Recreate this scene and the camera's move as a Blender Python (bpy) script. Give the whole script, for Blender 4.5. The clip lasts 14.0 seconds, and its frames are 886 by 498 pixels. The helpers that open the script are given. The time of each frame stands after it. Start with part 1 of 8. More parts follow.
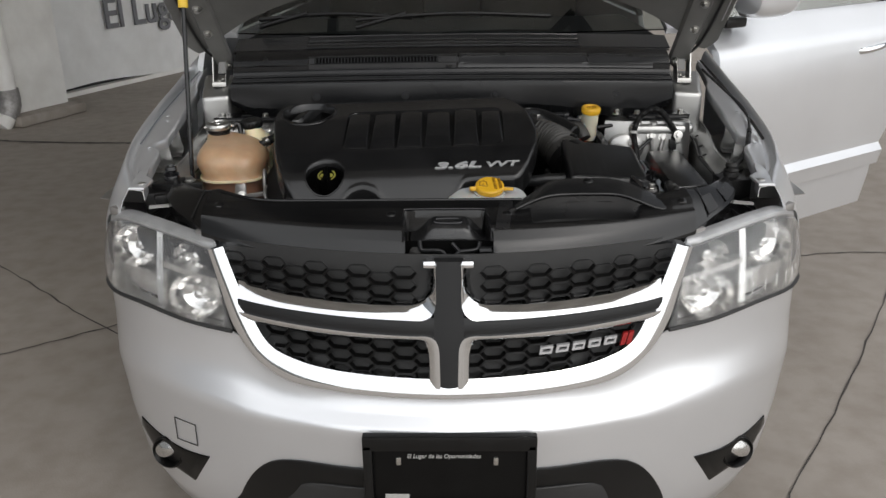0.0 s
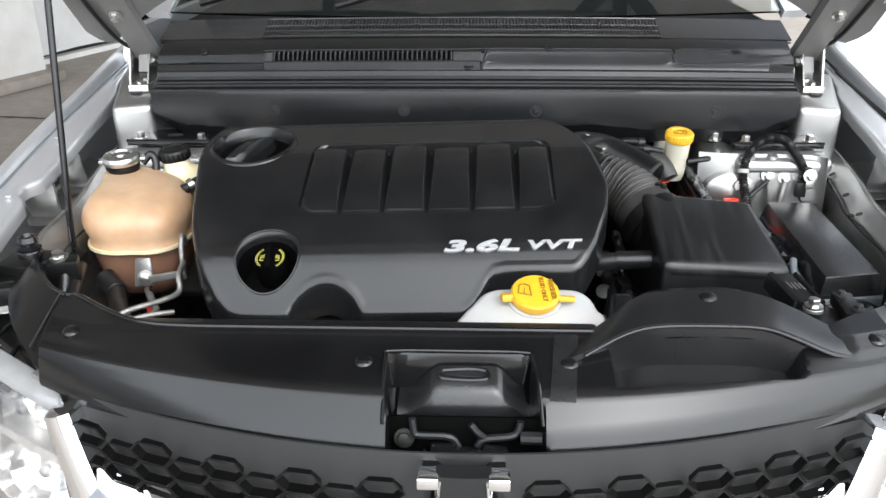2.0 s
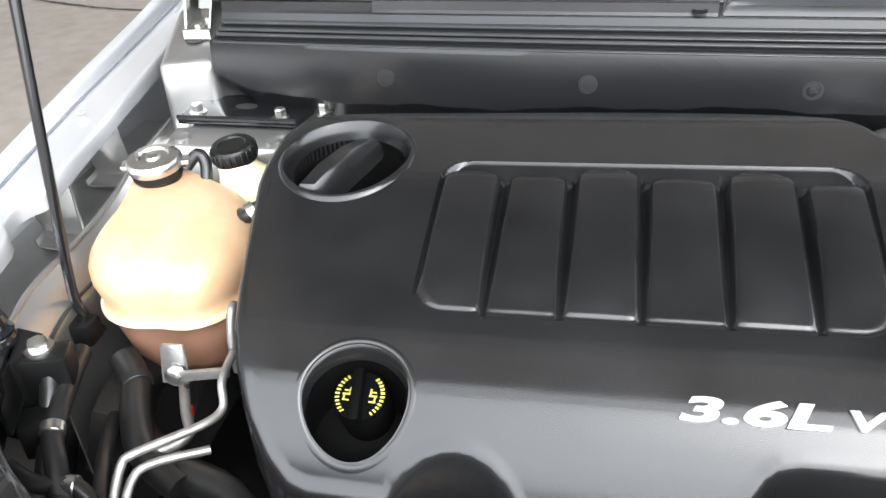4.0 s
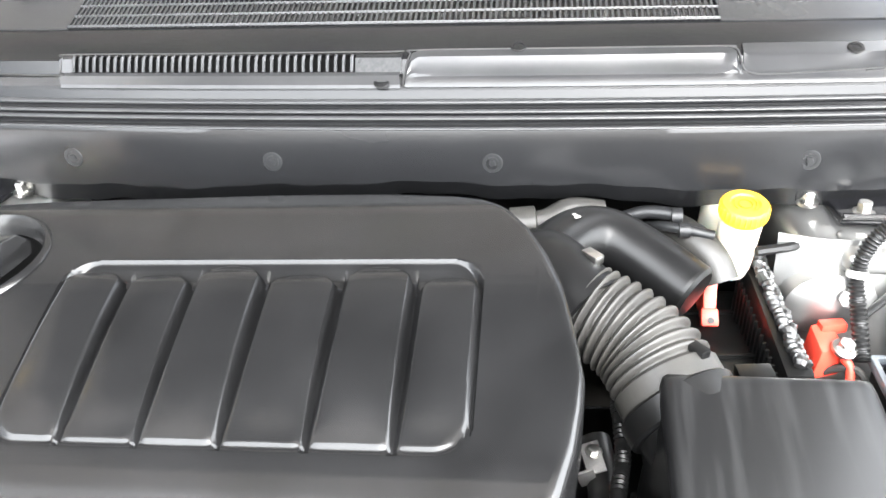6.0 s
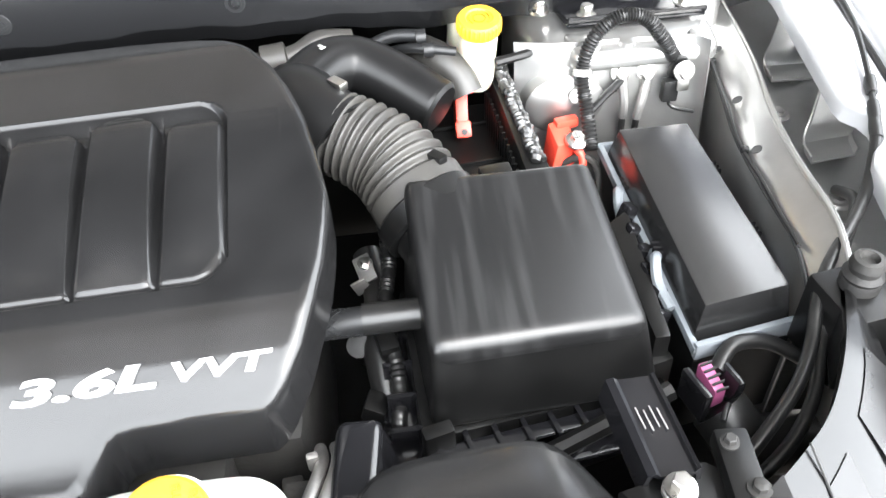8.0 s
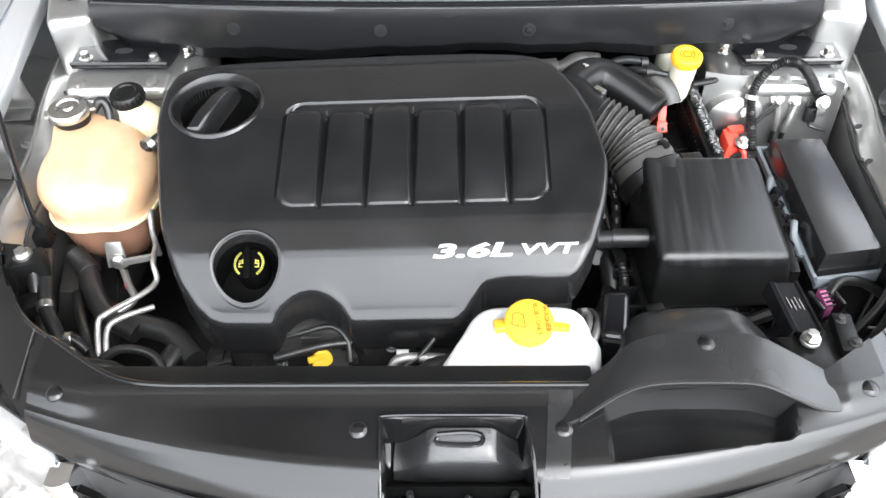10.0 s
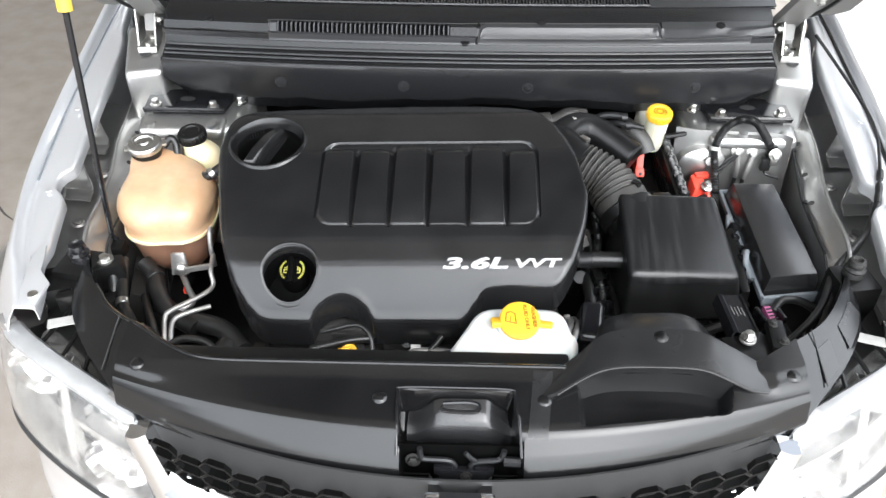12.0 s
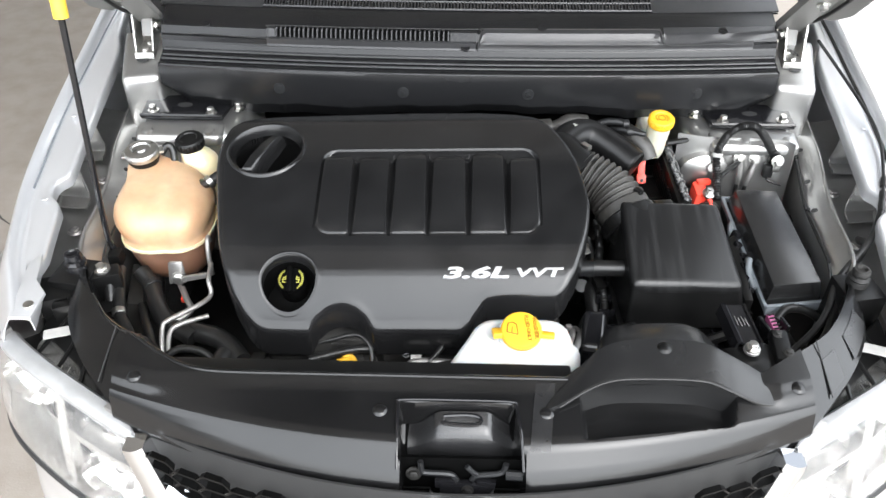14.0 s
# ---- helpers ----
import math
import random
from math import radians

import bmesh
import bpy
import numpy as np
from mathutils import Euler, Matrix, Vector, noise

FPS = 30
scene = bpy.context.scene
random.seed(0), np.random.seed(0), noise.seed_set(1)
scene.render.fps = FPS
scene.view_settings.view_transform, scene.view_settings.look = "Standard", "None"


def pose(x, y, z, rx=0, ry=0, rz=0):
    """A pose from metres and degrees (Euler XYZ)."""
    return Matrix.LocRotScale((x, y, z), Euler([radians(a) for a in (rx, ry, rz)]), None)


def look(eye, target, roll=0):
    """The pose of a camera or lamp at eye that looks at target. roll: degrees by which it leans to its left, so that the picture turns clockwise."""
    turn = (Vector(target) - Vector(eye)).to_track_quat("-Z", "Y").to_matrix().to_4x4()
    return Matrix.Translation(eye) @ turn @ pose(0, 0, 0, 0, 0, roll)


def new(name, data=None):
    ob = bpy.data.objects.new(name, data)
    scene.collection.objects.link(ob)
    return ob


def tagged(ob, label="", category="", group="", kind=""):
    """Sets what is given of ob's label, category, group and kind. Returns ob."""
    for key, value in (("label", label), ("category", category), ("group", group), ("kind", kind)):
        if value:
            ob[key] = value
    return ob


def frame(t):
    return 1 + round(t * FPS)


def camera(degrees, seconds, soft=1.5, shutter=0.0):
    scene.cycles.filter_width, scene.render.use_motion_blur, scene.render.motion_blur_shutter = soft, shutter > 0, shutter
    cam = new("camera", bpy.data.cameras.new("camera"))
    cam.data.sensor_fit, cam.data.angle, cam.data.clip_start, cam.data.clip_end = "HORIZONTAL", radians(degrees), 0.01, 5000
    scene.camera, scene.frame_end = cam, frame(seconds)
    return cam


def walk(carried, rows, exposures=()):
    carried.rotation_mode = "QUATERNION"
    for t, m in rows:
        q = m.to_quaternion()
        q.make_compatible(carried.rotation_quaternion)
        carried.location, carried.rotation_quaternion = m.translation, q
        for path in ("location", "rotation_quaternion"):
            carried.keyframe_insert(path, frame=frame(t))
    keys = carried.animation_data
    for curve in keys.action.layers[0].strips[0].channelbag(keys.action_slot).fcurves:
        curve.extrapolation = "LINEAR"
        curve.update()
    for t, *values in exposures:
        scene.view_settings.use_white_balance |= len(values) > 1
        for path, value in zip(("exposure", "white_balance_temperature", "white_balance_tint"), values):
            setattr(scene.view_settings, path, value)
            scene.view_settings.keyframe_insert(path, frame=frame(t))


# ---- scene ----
cam = camera(57.8, 14.0)
PATH = [
    (0, (0.0173, -1.4775, 1.5562), (-0.0176, 0.3879, 0.8355), -0.69),
    (0.5, (-0.0212, -1.3123, 1.5539), (-0.0075, 0.5546, 0.8366), -1.12),
    (1, (-0.0130, -1.1043, 1.5211), (0.0361, 0.7737, 0.8351), -0.34),
    (1.5, (0.0039, -0.8559, 1.5268), (-0.0421, 0.9858, 0.7482), -0.29),
    (2, (0.0073, -0.6758, 1.5276), (-0.0666, 1.1492, 0.7129), -0.39),
    (2.5, (0.0146, -0.5042, 1.5088), (-0.0904, 1.2750, 0.6013), -0.87),
    (3, (-0.0833, -0.2899, 1.4708), (-0.2694, 1.4145, 0.4411), -1.25),
    (3.2, (-0.1161, -0.2193, 1.4720), (-0.3541, 1.4416, 0.3836), -1.67),
    (5.3, (0.0258, 0.0184, 1.5302), (-0.4134, 1.6849, 0.5153), -3.84),
    (5.5, (0.0795, 0.0387, 1.5193), (-0.2971, 1.7191, 0.5021), -4.13),
    (6, (0.1877, 0.0634, 1.5296), (-0.0513, 1.7523, 0.4854), -3.08),
    (6.5, (0.2857, 0.0884, 1.5169), (0.1678, 1.8054, 0.4981), -2.40),
    (7, (0.3478, 0.0875, 1.4905), (0.3389, 1.7848, 0.4326), -4.04),
    (7.5, (0.3574, 0.0660, 1.4634), (0.4687, 1.6570, 0.2567), -5.45),
    (8, (0.2718, 0.0047, 1.5420), (0.4140, 1.4629, 0.1806), -2.93),
    (8.5, (0.1243, -0.0720, 1.6132), (0.2307, 1.3337, 0.1945), -1.35),
    (9, (0.0111, -0.1351, 1.6680), (0.0272, 1.2642, 0.2390), -1.41),
    (9.2, (-0.0150, -0.1789, 1.7077), (-0.0236, 1.2213, 0.2797), -1.80),
    (11.3, (-0.0086, -0.6373, 1.9470), (-0.0138, 0.9030, 0.6712), 0.64),
    (11.5, (-0.0131, -0.6427, 1.9548), (-0.0231, 0.9035, 0.6863), 0.56),
    (12, (-0.0089, -0.6326, 1.9541), (-0.0480, 0.9066, 0.6777), 0.22),
    (12.5, (-0.0086, -0.6313, 1.9551), (-0.0479, 0.9139, 0.6859), -0.21),
    (13, (-0.0104, -0.6243, 1.9569), (-0.0439, 0.9205, 0.6871), 0.05),
    (13.5, (-0.0148, -0.6193, 1.9566), (-0.0419, 0.9279, 0.6896), 0.43),
    (14, (-0.0134, -0.6110, 1.9571), (-0.0481, 0.9283, 0.6807), 0.28),
]
EXPOSURE = [(0, -0.72, 6500, 10), (1.0, -0.38, 6450, 10), (1.5, 0.02, 6300, 9), (2.0, 0.7, 6200, 9), (3.0, 1.38, 6150, 9), (3.2, 1.45, 6150, 9), (5.3, 2.02, 6350, 9), (5.6, 2.22, 6350, 9), (6.0, 2.82, 6350, 9), (6.2, 2.98, 6350, 9), (6.5, 3.08, 6350, 9), (7.5, 2.62, 6350, 9), (8.5, 2.45, 6250, 9), (9.2, 2.12, 6200, 9), (11.3, 1.3, 6200, 9), (14, 1.22, 6250, 9)]
walk(cam, [(t, look(eye, target, roll)) for t, eye, target, roll in PATH], EXPOSURE)

# ---- light ----
world = bpy.data.worlds.new("sky")
scene.world = world
world.use_nodes = True
wn, wl = world.node_tree.nodes, world.node_tree.links
sky = wn.new("ShaderNodeTexSky")
sky.sky_type = "NISHITA"
sky.sun_disc = False
sky.sun_elevation, sky.sun_rotation = radians(47), radians(148)
sky.air_density, sky.dust_density, sky.ozone_density = 1.0, 4.0, 0.6
haze = wn.new("ShaderNodeHueSaturation")
haze.inputs["Saturation"].default_value = 0.25
wl.new(sky.outputs[0], haze.inputs["Color"])
wl.new(haze.outputs["Color"], wn["Background"].inputs["Color"])
wn["Background"].inputs["Strength"].default_value = 0.14
sun_data = bpy.data.lights.new("sun", "SUN")
sun_data.energy, sun_data.angle, sun_data.color = 5.0, radians(140), (0.985, 0.995, 1.0)
sun = new("sun", sun_data)
sun.matrix_world = look((3.0, -4.5, 7.0), (0, 0.4, 1.0))


# ---- materials ----
def nodes_of(name):
    m = bpy.data.materials.new(name)
    m.use_nodes = True
    return m, m.node_tree.nodes, m.node_tree.links, m.node_tree.nodes["Principled BSDF"]


def mat(name, col, rough=0.5, metal=0.0, vary=0.12, scale=18.0, bump=0.0, bscale=400.0, rvary=0.1, coat=0.0, spec=0.5, dirt=None, dirt_amt=0.0, dirt_scale=6.0, sub=0.0):
    """A surface with two scales of variation in colour and roughness, fine relief, and an optional layer of dirt."""
    m, n, l, b = nodes_of(name)
    tc = n.new("ShaderNodeTexCoord")
    big, fine = n.new("ShaderNodeTexNoise"), n.new("ShaderNodeTexNoise")
    big.inputs["Scale"].default_value, big.inputs["Detail"].default_value = scale, 5
    fine.inputs["Scale"].default_value, fine.inputs["Detail"].default_value = bscale, 3
    l.new(tc.outputs["Object"], big.inputs["Vector"]), l.new(tc.outputs["Object"], fine.inputs["Vector"])
    ramp = n.new("ShaderNodeValToRGB")
    e = ramp.color_ramp.elements
    e[0].position, e[1].position = 0.3, 0.7
    e[0].color = (*[c * (1 - vary) for c in col], 1)
    e[1].color = (*[min(1, c * (1 + vary)) for c in col], 1)
    l.new(big.outputs["Fac"], ramp.inputs["Fac"])
    out = ramp.outputs["Color"]
    if dirt:
        dn = n.new("ShaderNodeTexNoise")
        dn.inputs["Scale"].default_value, dn.inputs["Detail"].default_value, dn.inputs["Roughness"].default_value = dirt_scale, 4, 0.55
        l.new(tc.outputs["Object"], dn.inputs["Vector"])
        mr = n.new("ShaderNodeMapRange")
        mr.inputs["From Min"].default_value, mr.inputs["From Max"].default_value = 0.38, 0.85
        mr.inputs["To Max"].default_value = dirt_amt
        l.new(dn.outputs["Fac"], mr.inputs["Value"])
        mix = n.new("ShaderNodeMix")
        mix.data_type = "RGBA"
        l.new(mr.outputs["Result"], mix.inputs["Factor"])
        l.new(out, mix.inputs["A"])
        mix.inputs["B"].default_value = (*dirt, 1)
        out = mix.outputs["Result"]
    l.new(out, b.inputs["Base Color"])
    rr = n.new("ShaderNodeMapRange")
    rr.inputs["To Min"].default_value, rr.inputs["To Max"].default_value = max(0.02, rough - rvary), min(1, rough + rvary)
    l.new(big.outputs["Fac"], rr.inputs["Value"])
    l.new(rr.outputs["Result"], b.inputs["Roughness"])
    b.inputs["Metallic"].default_value, b.inputs["Coat Weight"].default_value = metal, coat
    b.inputs["Specular IOR Level"].default_value = spec
    b.inputs["Coat Roughness"].default_value = 0.06
    if sub:
        b.inputs["Subsurface Weight"].default_value = sub
        b.inputs["Subsurface Radius"].default_value = (0.03, 0.015, 0.008)
    if bump:
        bn = n.new("ShaderNodeBump")
        bn.inputs["Strength"].default_value, bn.inputs["Distance"].default_value = bump, 0.002
        l.new(fine.outputs["Fac"], bn.inputs["Height"])
        l.new(bn.outputs["Normal"], b.inputs["Normal"])
    return m


PAINT = mat("silver_paint", (0.74, 0.75, 0.77), 0.33, 0.7, 0.03, 3, 0.006, 900, 0.04, 0.6)
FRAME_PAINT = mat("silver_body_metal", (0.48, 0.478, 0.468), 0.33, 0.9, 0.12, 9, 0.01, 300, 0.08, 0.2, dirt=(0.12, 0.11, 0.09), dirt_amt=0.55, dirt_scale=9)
COVER = mat("satin_black_plastic", (0.0085, 0.0085, 0.0088), 0.205, 0, 0.25, 14, 0.02, 900, 0.05, dirt=(0.014, 0.014, 0.0143), dirt_amt=0.3, dirt_scale=11)
SCOOP = mat("glossy_moulded_black_plastic", (0.0135, 0.0135, 0.0138), 0.22, 0, 0.3, 9, 0.02, 500, 0.06, spec=0.5, dirt=(0.016, 0.016, 0.016), dirt_amt=0.2, dirt_scale=7)
# Shade of deep recesses put into the colour, darker than the plastic itself.
SHADE_BLACK = mat("recess_shade_black", (0.0012, 0.0012, 0.0012), 0.7, 0, 0.2, 25, 0.03, 500, 0.1, spec=0.04)
SHROUD = mat("dusty_black_plastic", (0.0055, 0.0055, 0.0057), 0.2, 0, 0.25, 10, 0.012, 800, 0.05, spec=0.5, dirt=(0.016, 0.016, 0.016), dirt_amt=0.2, dirt_scale=7)
COWL = mat("dark_grey_cowl_plastic", (0.0095, 0.0097, 0.0104), 0.24, 0, 0.1, 3, 0.008, 800, 0.04, spec=0.38)
SPECKLED = mat("speckled_cowl_plastic", (0.0095, 0.0097, 0.0104), 0.3, 0, 0.2, 6, 0.05, 300, 0.1, spec=0.3, dirt=(0.06, 0.06, 0.06), dirt_amt=0.35, dirt_scale=220)
DUCT = mat("moulded_black_duct", (0.006, 0.006, 0.0062), 0.33, 0, 0.25, 15, 0.03, 400, 0.08, spec=0.3)
FOIL = mat("sooty_foil", (0.12, 0.12, 0.12), 0.42, 0.85, 0.4, 60, 0.4, 150, 0.12, dirt=(0.015, 0.015, 0.015), dirt_amt=0.6, dirt_scale=60)
TAPE = mat("rubbed_grey_patch", (0.013, 0.013, 0.0135), 0.28, 0, 0.3, 20, 0.02, 400, 0.1)
LATCH = mat("greased_black_steel", (0.012, 0.012, 0.0125), 0.2, 0.0, 0.4, 25, 0.05, 200, 0.12, spec=0.6)
LID = mat("satin_fuse_lid", (0.011, 0.011, 0.0112), 0.24, 0, 0.12, 5, 0.01, 800, 0.06, spec=0.8)
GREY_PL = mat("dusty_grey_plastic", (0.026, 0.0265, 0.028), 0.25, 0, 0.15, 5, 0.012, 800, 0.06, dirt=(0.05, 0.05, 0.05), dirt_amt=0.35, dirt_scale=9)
GLOSS = mat("glossy_black_plastic", (0.008, 0.008, 0.009), 0.10, 0, 0.2, 20, 0.006, 300, 0.05)
MATTE = mat("matte_black_plastic", (0.0042, 0.0042, 0.0042), 0.36, 0, 0.25, 22, 0.03, 500, 0.1, spec=0.35)
RUBBER = mat("black_rubber_hose", (0.010, 0.010, 0.010), 0.36, 0, 0.25, 30, 0.02, 600, 0.08)
GREY_RUBBER = mat("grey_rubber_bellows", (0.026, 0.025, 0.0235), 0.45, 0, 0.2, 25, 0.08, 600, 0.08, dirt=(0.085, 0.081, 0.07), dirt_amt=0.3, dirt_scale=20)
DARK = mat("grimy_engine_metal", (0.016, 0.0155, 0.015), 0.6, 0.3, 0.4, 30, 0.3, 200, 0.1, dirt=(0.06, 0.057, 0.05), dirt_amt=0.4, dirt_scale=25)
STEEL = mat("bright_steel", (0.58, 0.57, 0.545), 0.3, 1.0, 0.12, 40, 0.05, 500, 0.1)
CAST = mat("cast_aluminium", (0.35, 0.34, 0.33), 0.5, 0.85, 0.2, 40, 0.25, 300, 0.1)
# Silver paint darkened: shade under the bonnet is put into the colour.
SHADED_SILVER = mat("shaded_silver_paint", (0.20, 0.197, 0.19), 0.42, 0.3, 0.10, 10, 0.03, 300, 0.08)
CHROME = mat("chrome", (0.80, 0.81, 0.82), 0.06, 1.0, 0.02, 6, 0, 300, 0.03)
SATIN = mat("dark_satin_grey", (0.016, 0.0165, 0.0175), 0.42, 0.3, 0.1, 10, 0.03, 900, 0.06)
AMBER = mat("amber_coolant_plastic", (0.49, 0.34, 0.215), 0.33, 0, 0.18, 16, 0.03, 200, 0.08, sub=0.3, dirt=(0.43, 0.22, 0.10), dirt_amt=0.65, dirt_scale=11)
AMBER_LOW = mat("stained_coolant_plastic", (0.24, 0.13, 0.085), 0.34, 0, 0.25, 12, 0.03, 200, 0.08, sub=0.2)
CREAM = mat("cream_reservoir_plastic", (0.74, 0.66, 0.43), 0.35, 0, 0.12, 15, 0.02, 200, 0.08, sub=0.3)
PALE_PL = mat("off_white_bottle_plastic", (0.50, 0.475, 0.385), 0.38, 0, 0.1, 15, 0.02, 200, 0.08, sub=0.25)
WHITE_PL = mat("white_reservoir_plastic", (0.47, 0.475, 0.465), 0.4, 0, 0.05, 15, 0.03, 200, 0.08, sub=0.25)
YELLOW = mat("yellow_cap_plastic", (0.66, 0.37, 0.018), 0.42, 0, 0.08, 30, 0.03, 400, 0.06)
YELLOW_INK = mat("yellow_print", (0.42, 0.39, 0.07), 0.5, 0, 0.05, 30)
BROWN_INK = mat("dark_yellow_print", (0.24, 0.12, 0.004), 0.5, 0, 0.05, 30)
RED = mat("red_terminal_plastic", (0.78, 0.06, 0.035), 0.4, 0, 0.1, 30, 0.02, 400)
DEEP_RED = mat("dark_red_enamel", (0.30, 0.018, 0.018), 0.3, 0.2, 0.1, 30)
PINK = mat("magenta_connector_plastic", (0.30, 0.07, 0.17), 0.45, 0, 0.1, 30)
LABEL = mat("white_label", (0.36, 0.355, 0.34), 0.6, 0, 0.08, 60)
INK = mat("black_print", (0.02, 0.02, 0.02), 0.6, 0, 0.05, 30)
BADGE = mat("silver_badge", (0.46, 0.46, 0.465), 0.26, 0.35, 0.04, 40)
REFLECT = mat("lamp_reflector", (0.74, 0.73, 0.715), 0.16, 1.0, 0.06, 60, 0.12, 60, 0.06)
ROOFING = mat("galvanised_roof_sheet", (0.5, 0.5, 0.49), 0.5, 0.2, 0.2, 2, 0.02, 60, 0.1)
RAIL = mat("pale_lamp_rail", (0.44, 0.445, 0.45), 0.35, 0.55, 0.1, 25, 0.03, 300, 0.08)
LAMP_GREY = mat("lamp_housing_grey", (0.58, 0.57, 0.55), 0.2, 0.9, 0.2, 20, 0.1, 200)
HONEY = mat("black_grille_plastic", (0.003, 0.003, 0.003), 0.32, 0, 0.2, 20, 0.03, 400, 0.1, spec=0.2)
INNER = mat("cabin_dark_cloth", (0.014, 0.014, 0.015), 0.8, 0, 0.2, 20, spec=0.2)
GASKET = mat("grey_edge_trim", (0.15, 0.165, 0.18), 0.38, 0, 0.1, 30, 0.03, 400)
TYRE = mat("tyre_rubber", (0.02, 0.02, 0.02), 0.75, 0, 0.2, 30, 0.3, 120)
YEL_PAINT = mat("yellow_prop_grip", (0.75, 0.5, 0.05), 0.5, 0, 0.1, 30)
WALL_WHITE = mat("white_painted_sheet", (0.72, 0.72, 0.71), 0.55, 0, 0.06, 3, 0.05, 60, dirt=(0.4, 0.38, 0.35), dirt_amt=0.4, dirt_scale=2.5)
WALL_INK = mat("grey_wall_lettering", (0.16, 0.16, 0.17), 0.6, 0, 0.08, 12)
PLASTER = mat("white_plaster", (0.75, 0.74, 0.71), 0.75, 0, 0.06, 4, 0.3, 90, dirt=(0.45, 0.42, 0.38), dirt_amt=0.5, dirt_scale=3)


def glass(name, tint, rough, mixin):
    m, n, l, b = nodes_of(name)
    b.inputs["Base Color"].default_value = (*tint, 1)
    b.inputs["Roughness"].default_value = rough
    b.inputs["Transmission Weight"].default_value = mixin
    b.inputs["IOR"].default_value = 1.38
    return m


LENS = glass("clear_lamp_lens", (0.97, 0.975, 0.98), 0.03, 0.97)
GLASS = glass("windscreen_glass", (0.62, 0.68, 0.67), 0.0, 1.0)
GLASS.node_tree.nodes["Principled BSDF"].inputs["IOR"].default_value = 1.65


def concrete():
    m, n, l, b = nodes_of("worn_concrete")
    tc = n.new("ShaderNodeTexCoord")
    a, c, d = [n.new("ShaderNodeTexNoise") for _ in range(3)]
    for q, s, t in ((a, 0.9, 6), (c, 9, 8), (d, 160, 4)):
        q.inputs["Scale"].default_value, q.inputs["Detail"].default_value = s, t
        l.new(tc.outputs["Object"], q.inputs["Vector"])
    r1, r2 = n.new("ShaderNodeValToRGB"), n.new("ShaderNodeValToRGB")
    r1.color_ramp.elements[0].color, r1.color_ramp.elements[1].color = (0.250, 0.220, 0.190, 1), (0.320, 0.287, 0.254, 1)
    r1.color_ramp.elements[0].position, r1.color_ramp.elements[1].position = 0.3, 0.7
    r2.color_ramp.elements[0].color, r2.color_ramp.elements[1].color = (0.84, 0.825, 0.81, 1), (1, 1, 1, 1)
    r2.color_ramp.elements[0].position, r2.color_ramp.elements[1].position = 0.32, 0.6
    l.new(a.outputs["Fac"], r1.inputs["Fac"]), l.new(c.outputs["Fac"], r2.inputs["Fac"])
    mx = n.new("ShaderNodeMix")
    mx.data_type, mx.blend_type = "RGBA", "MULTIPLY"
    mx.inputs["Factor"].default_value = 1
    l.new(r1.outputs["Color"], mx.inputs["A"]), l.new(r2.outputs["Color"], mx.inputs["B"])
    l.new(mx.outputs["Result"], b.inputs["Base Color"])
    b.inputs["Roughness"].default_value = 0.7
    bn = n.new("ShaderNodeBump")
    bn.inputs["Strength"].default_value, bn.inputs["Distance"].default_value = 0.4, 0.003
    l.new(d.outputs["Fac"], bn.inputs["Height"]), l.new(bn.outputs["Normal"], b.inputs["Normal"])
    return m


CONCRETE = concrete()


def brushed():
    """Satin black lid with faint wiped streaks running front to back."""
    m, n, l, b = nodes_of("wiped_black_plastic")
    tc, mp, tx = n.new("ShaderNodeTexCoord"), n.new("ShaderNodeMapping"), n.new("ShaderNodeTexNoise")
    mp.inputs["Scale"].default_value = (46, 4, 4)
    tx.inputs["Scale"].default_value, tx.inputs["Detail"].default_value = 1.0, 5
    l.new(tc.outputs["Object"], mp.inputs["Vector"]), l.new(mp.outputs["Vector"], tx.inputs["Vector"])
    cr, rr = n.new("ShaderNodeValToRGB"), n.new("ShaderNodeMapRange")
    cr.color_ramp.elements[0].color, cr.color_ramp.elements[1].color = (0.007, 0.007, 0.0072, 1), (0.021, 0.021, 0.0214, 1)
    cr.color_ramp.elements[0].position, cr.color_ramp.elements[1].position = 0.46, 0.68
    rr.inputs["From Min"].default_value, rr.inputs["From Max"].default_value = 0.36, 0.66
    rr.inputs["To Min"].default_value, rr.inputs["To Max"].default_value = 0.28, 0.34
    b.inputs["Specular IOR Level"].default_value = 0.38
    l.new(tx.outputs["Fac"], cr.inputs["Fac"]), l.new(tx.outputs["Fac"], rr.inputs["Value"])
    l.new(cr.outputs["Color"], b.inputs["Base Color"]), l.new(rr.outputs["Result"], b.inputs["Roughness"])
    return m


WIPED = brushed()


# ---- mesh helpers ----
def mesh_ob(name, bm, material, parent=None, label="", sharp=38):
    bmesh.ops.recalc_face_normals(bm, faces=bm.faces)
    me = bpy.data.meshes.new(name)
    bm.to_mesh(me)
    bm.free()
    me.polygons.foreach_set("use_smooth", [True] * len(me.polygons))
    me.set_sharp_from_angle(angle=radians(sharp))
    me.materials.append(material)
    ob = new(name, me)
    ob.parent = parent
    if label:
        ob["label"] = label
    return ob


def part(name, bm, material, parent, label="", sharp=38):
    return mesh_ob(name, bm, material, parent, label, sharp)


def thing(name, label, category, group="", kind="", at=(0, 0, 0)):
    ob = new(name)
    ob.empty_display_size = 0.1
    ob.location = at
    return tagged(ob, label, category, group, kind)


def face(bm, vs):
    try:
        bm.faces.new(vs)
    except ValueError:
        pass


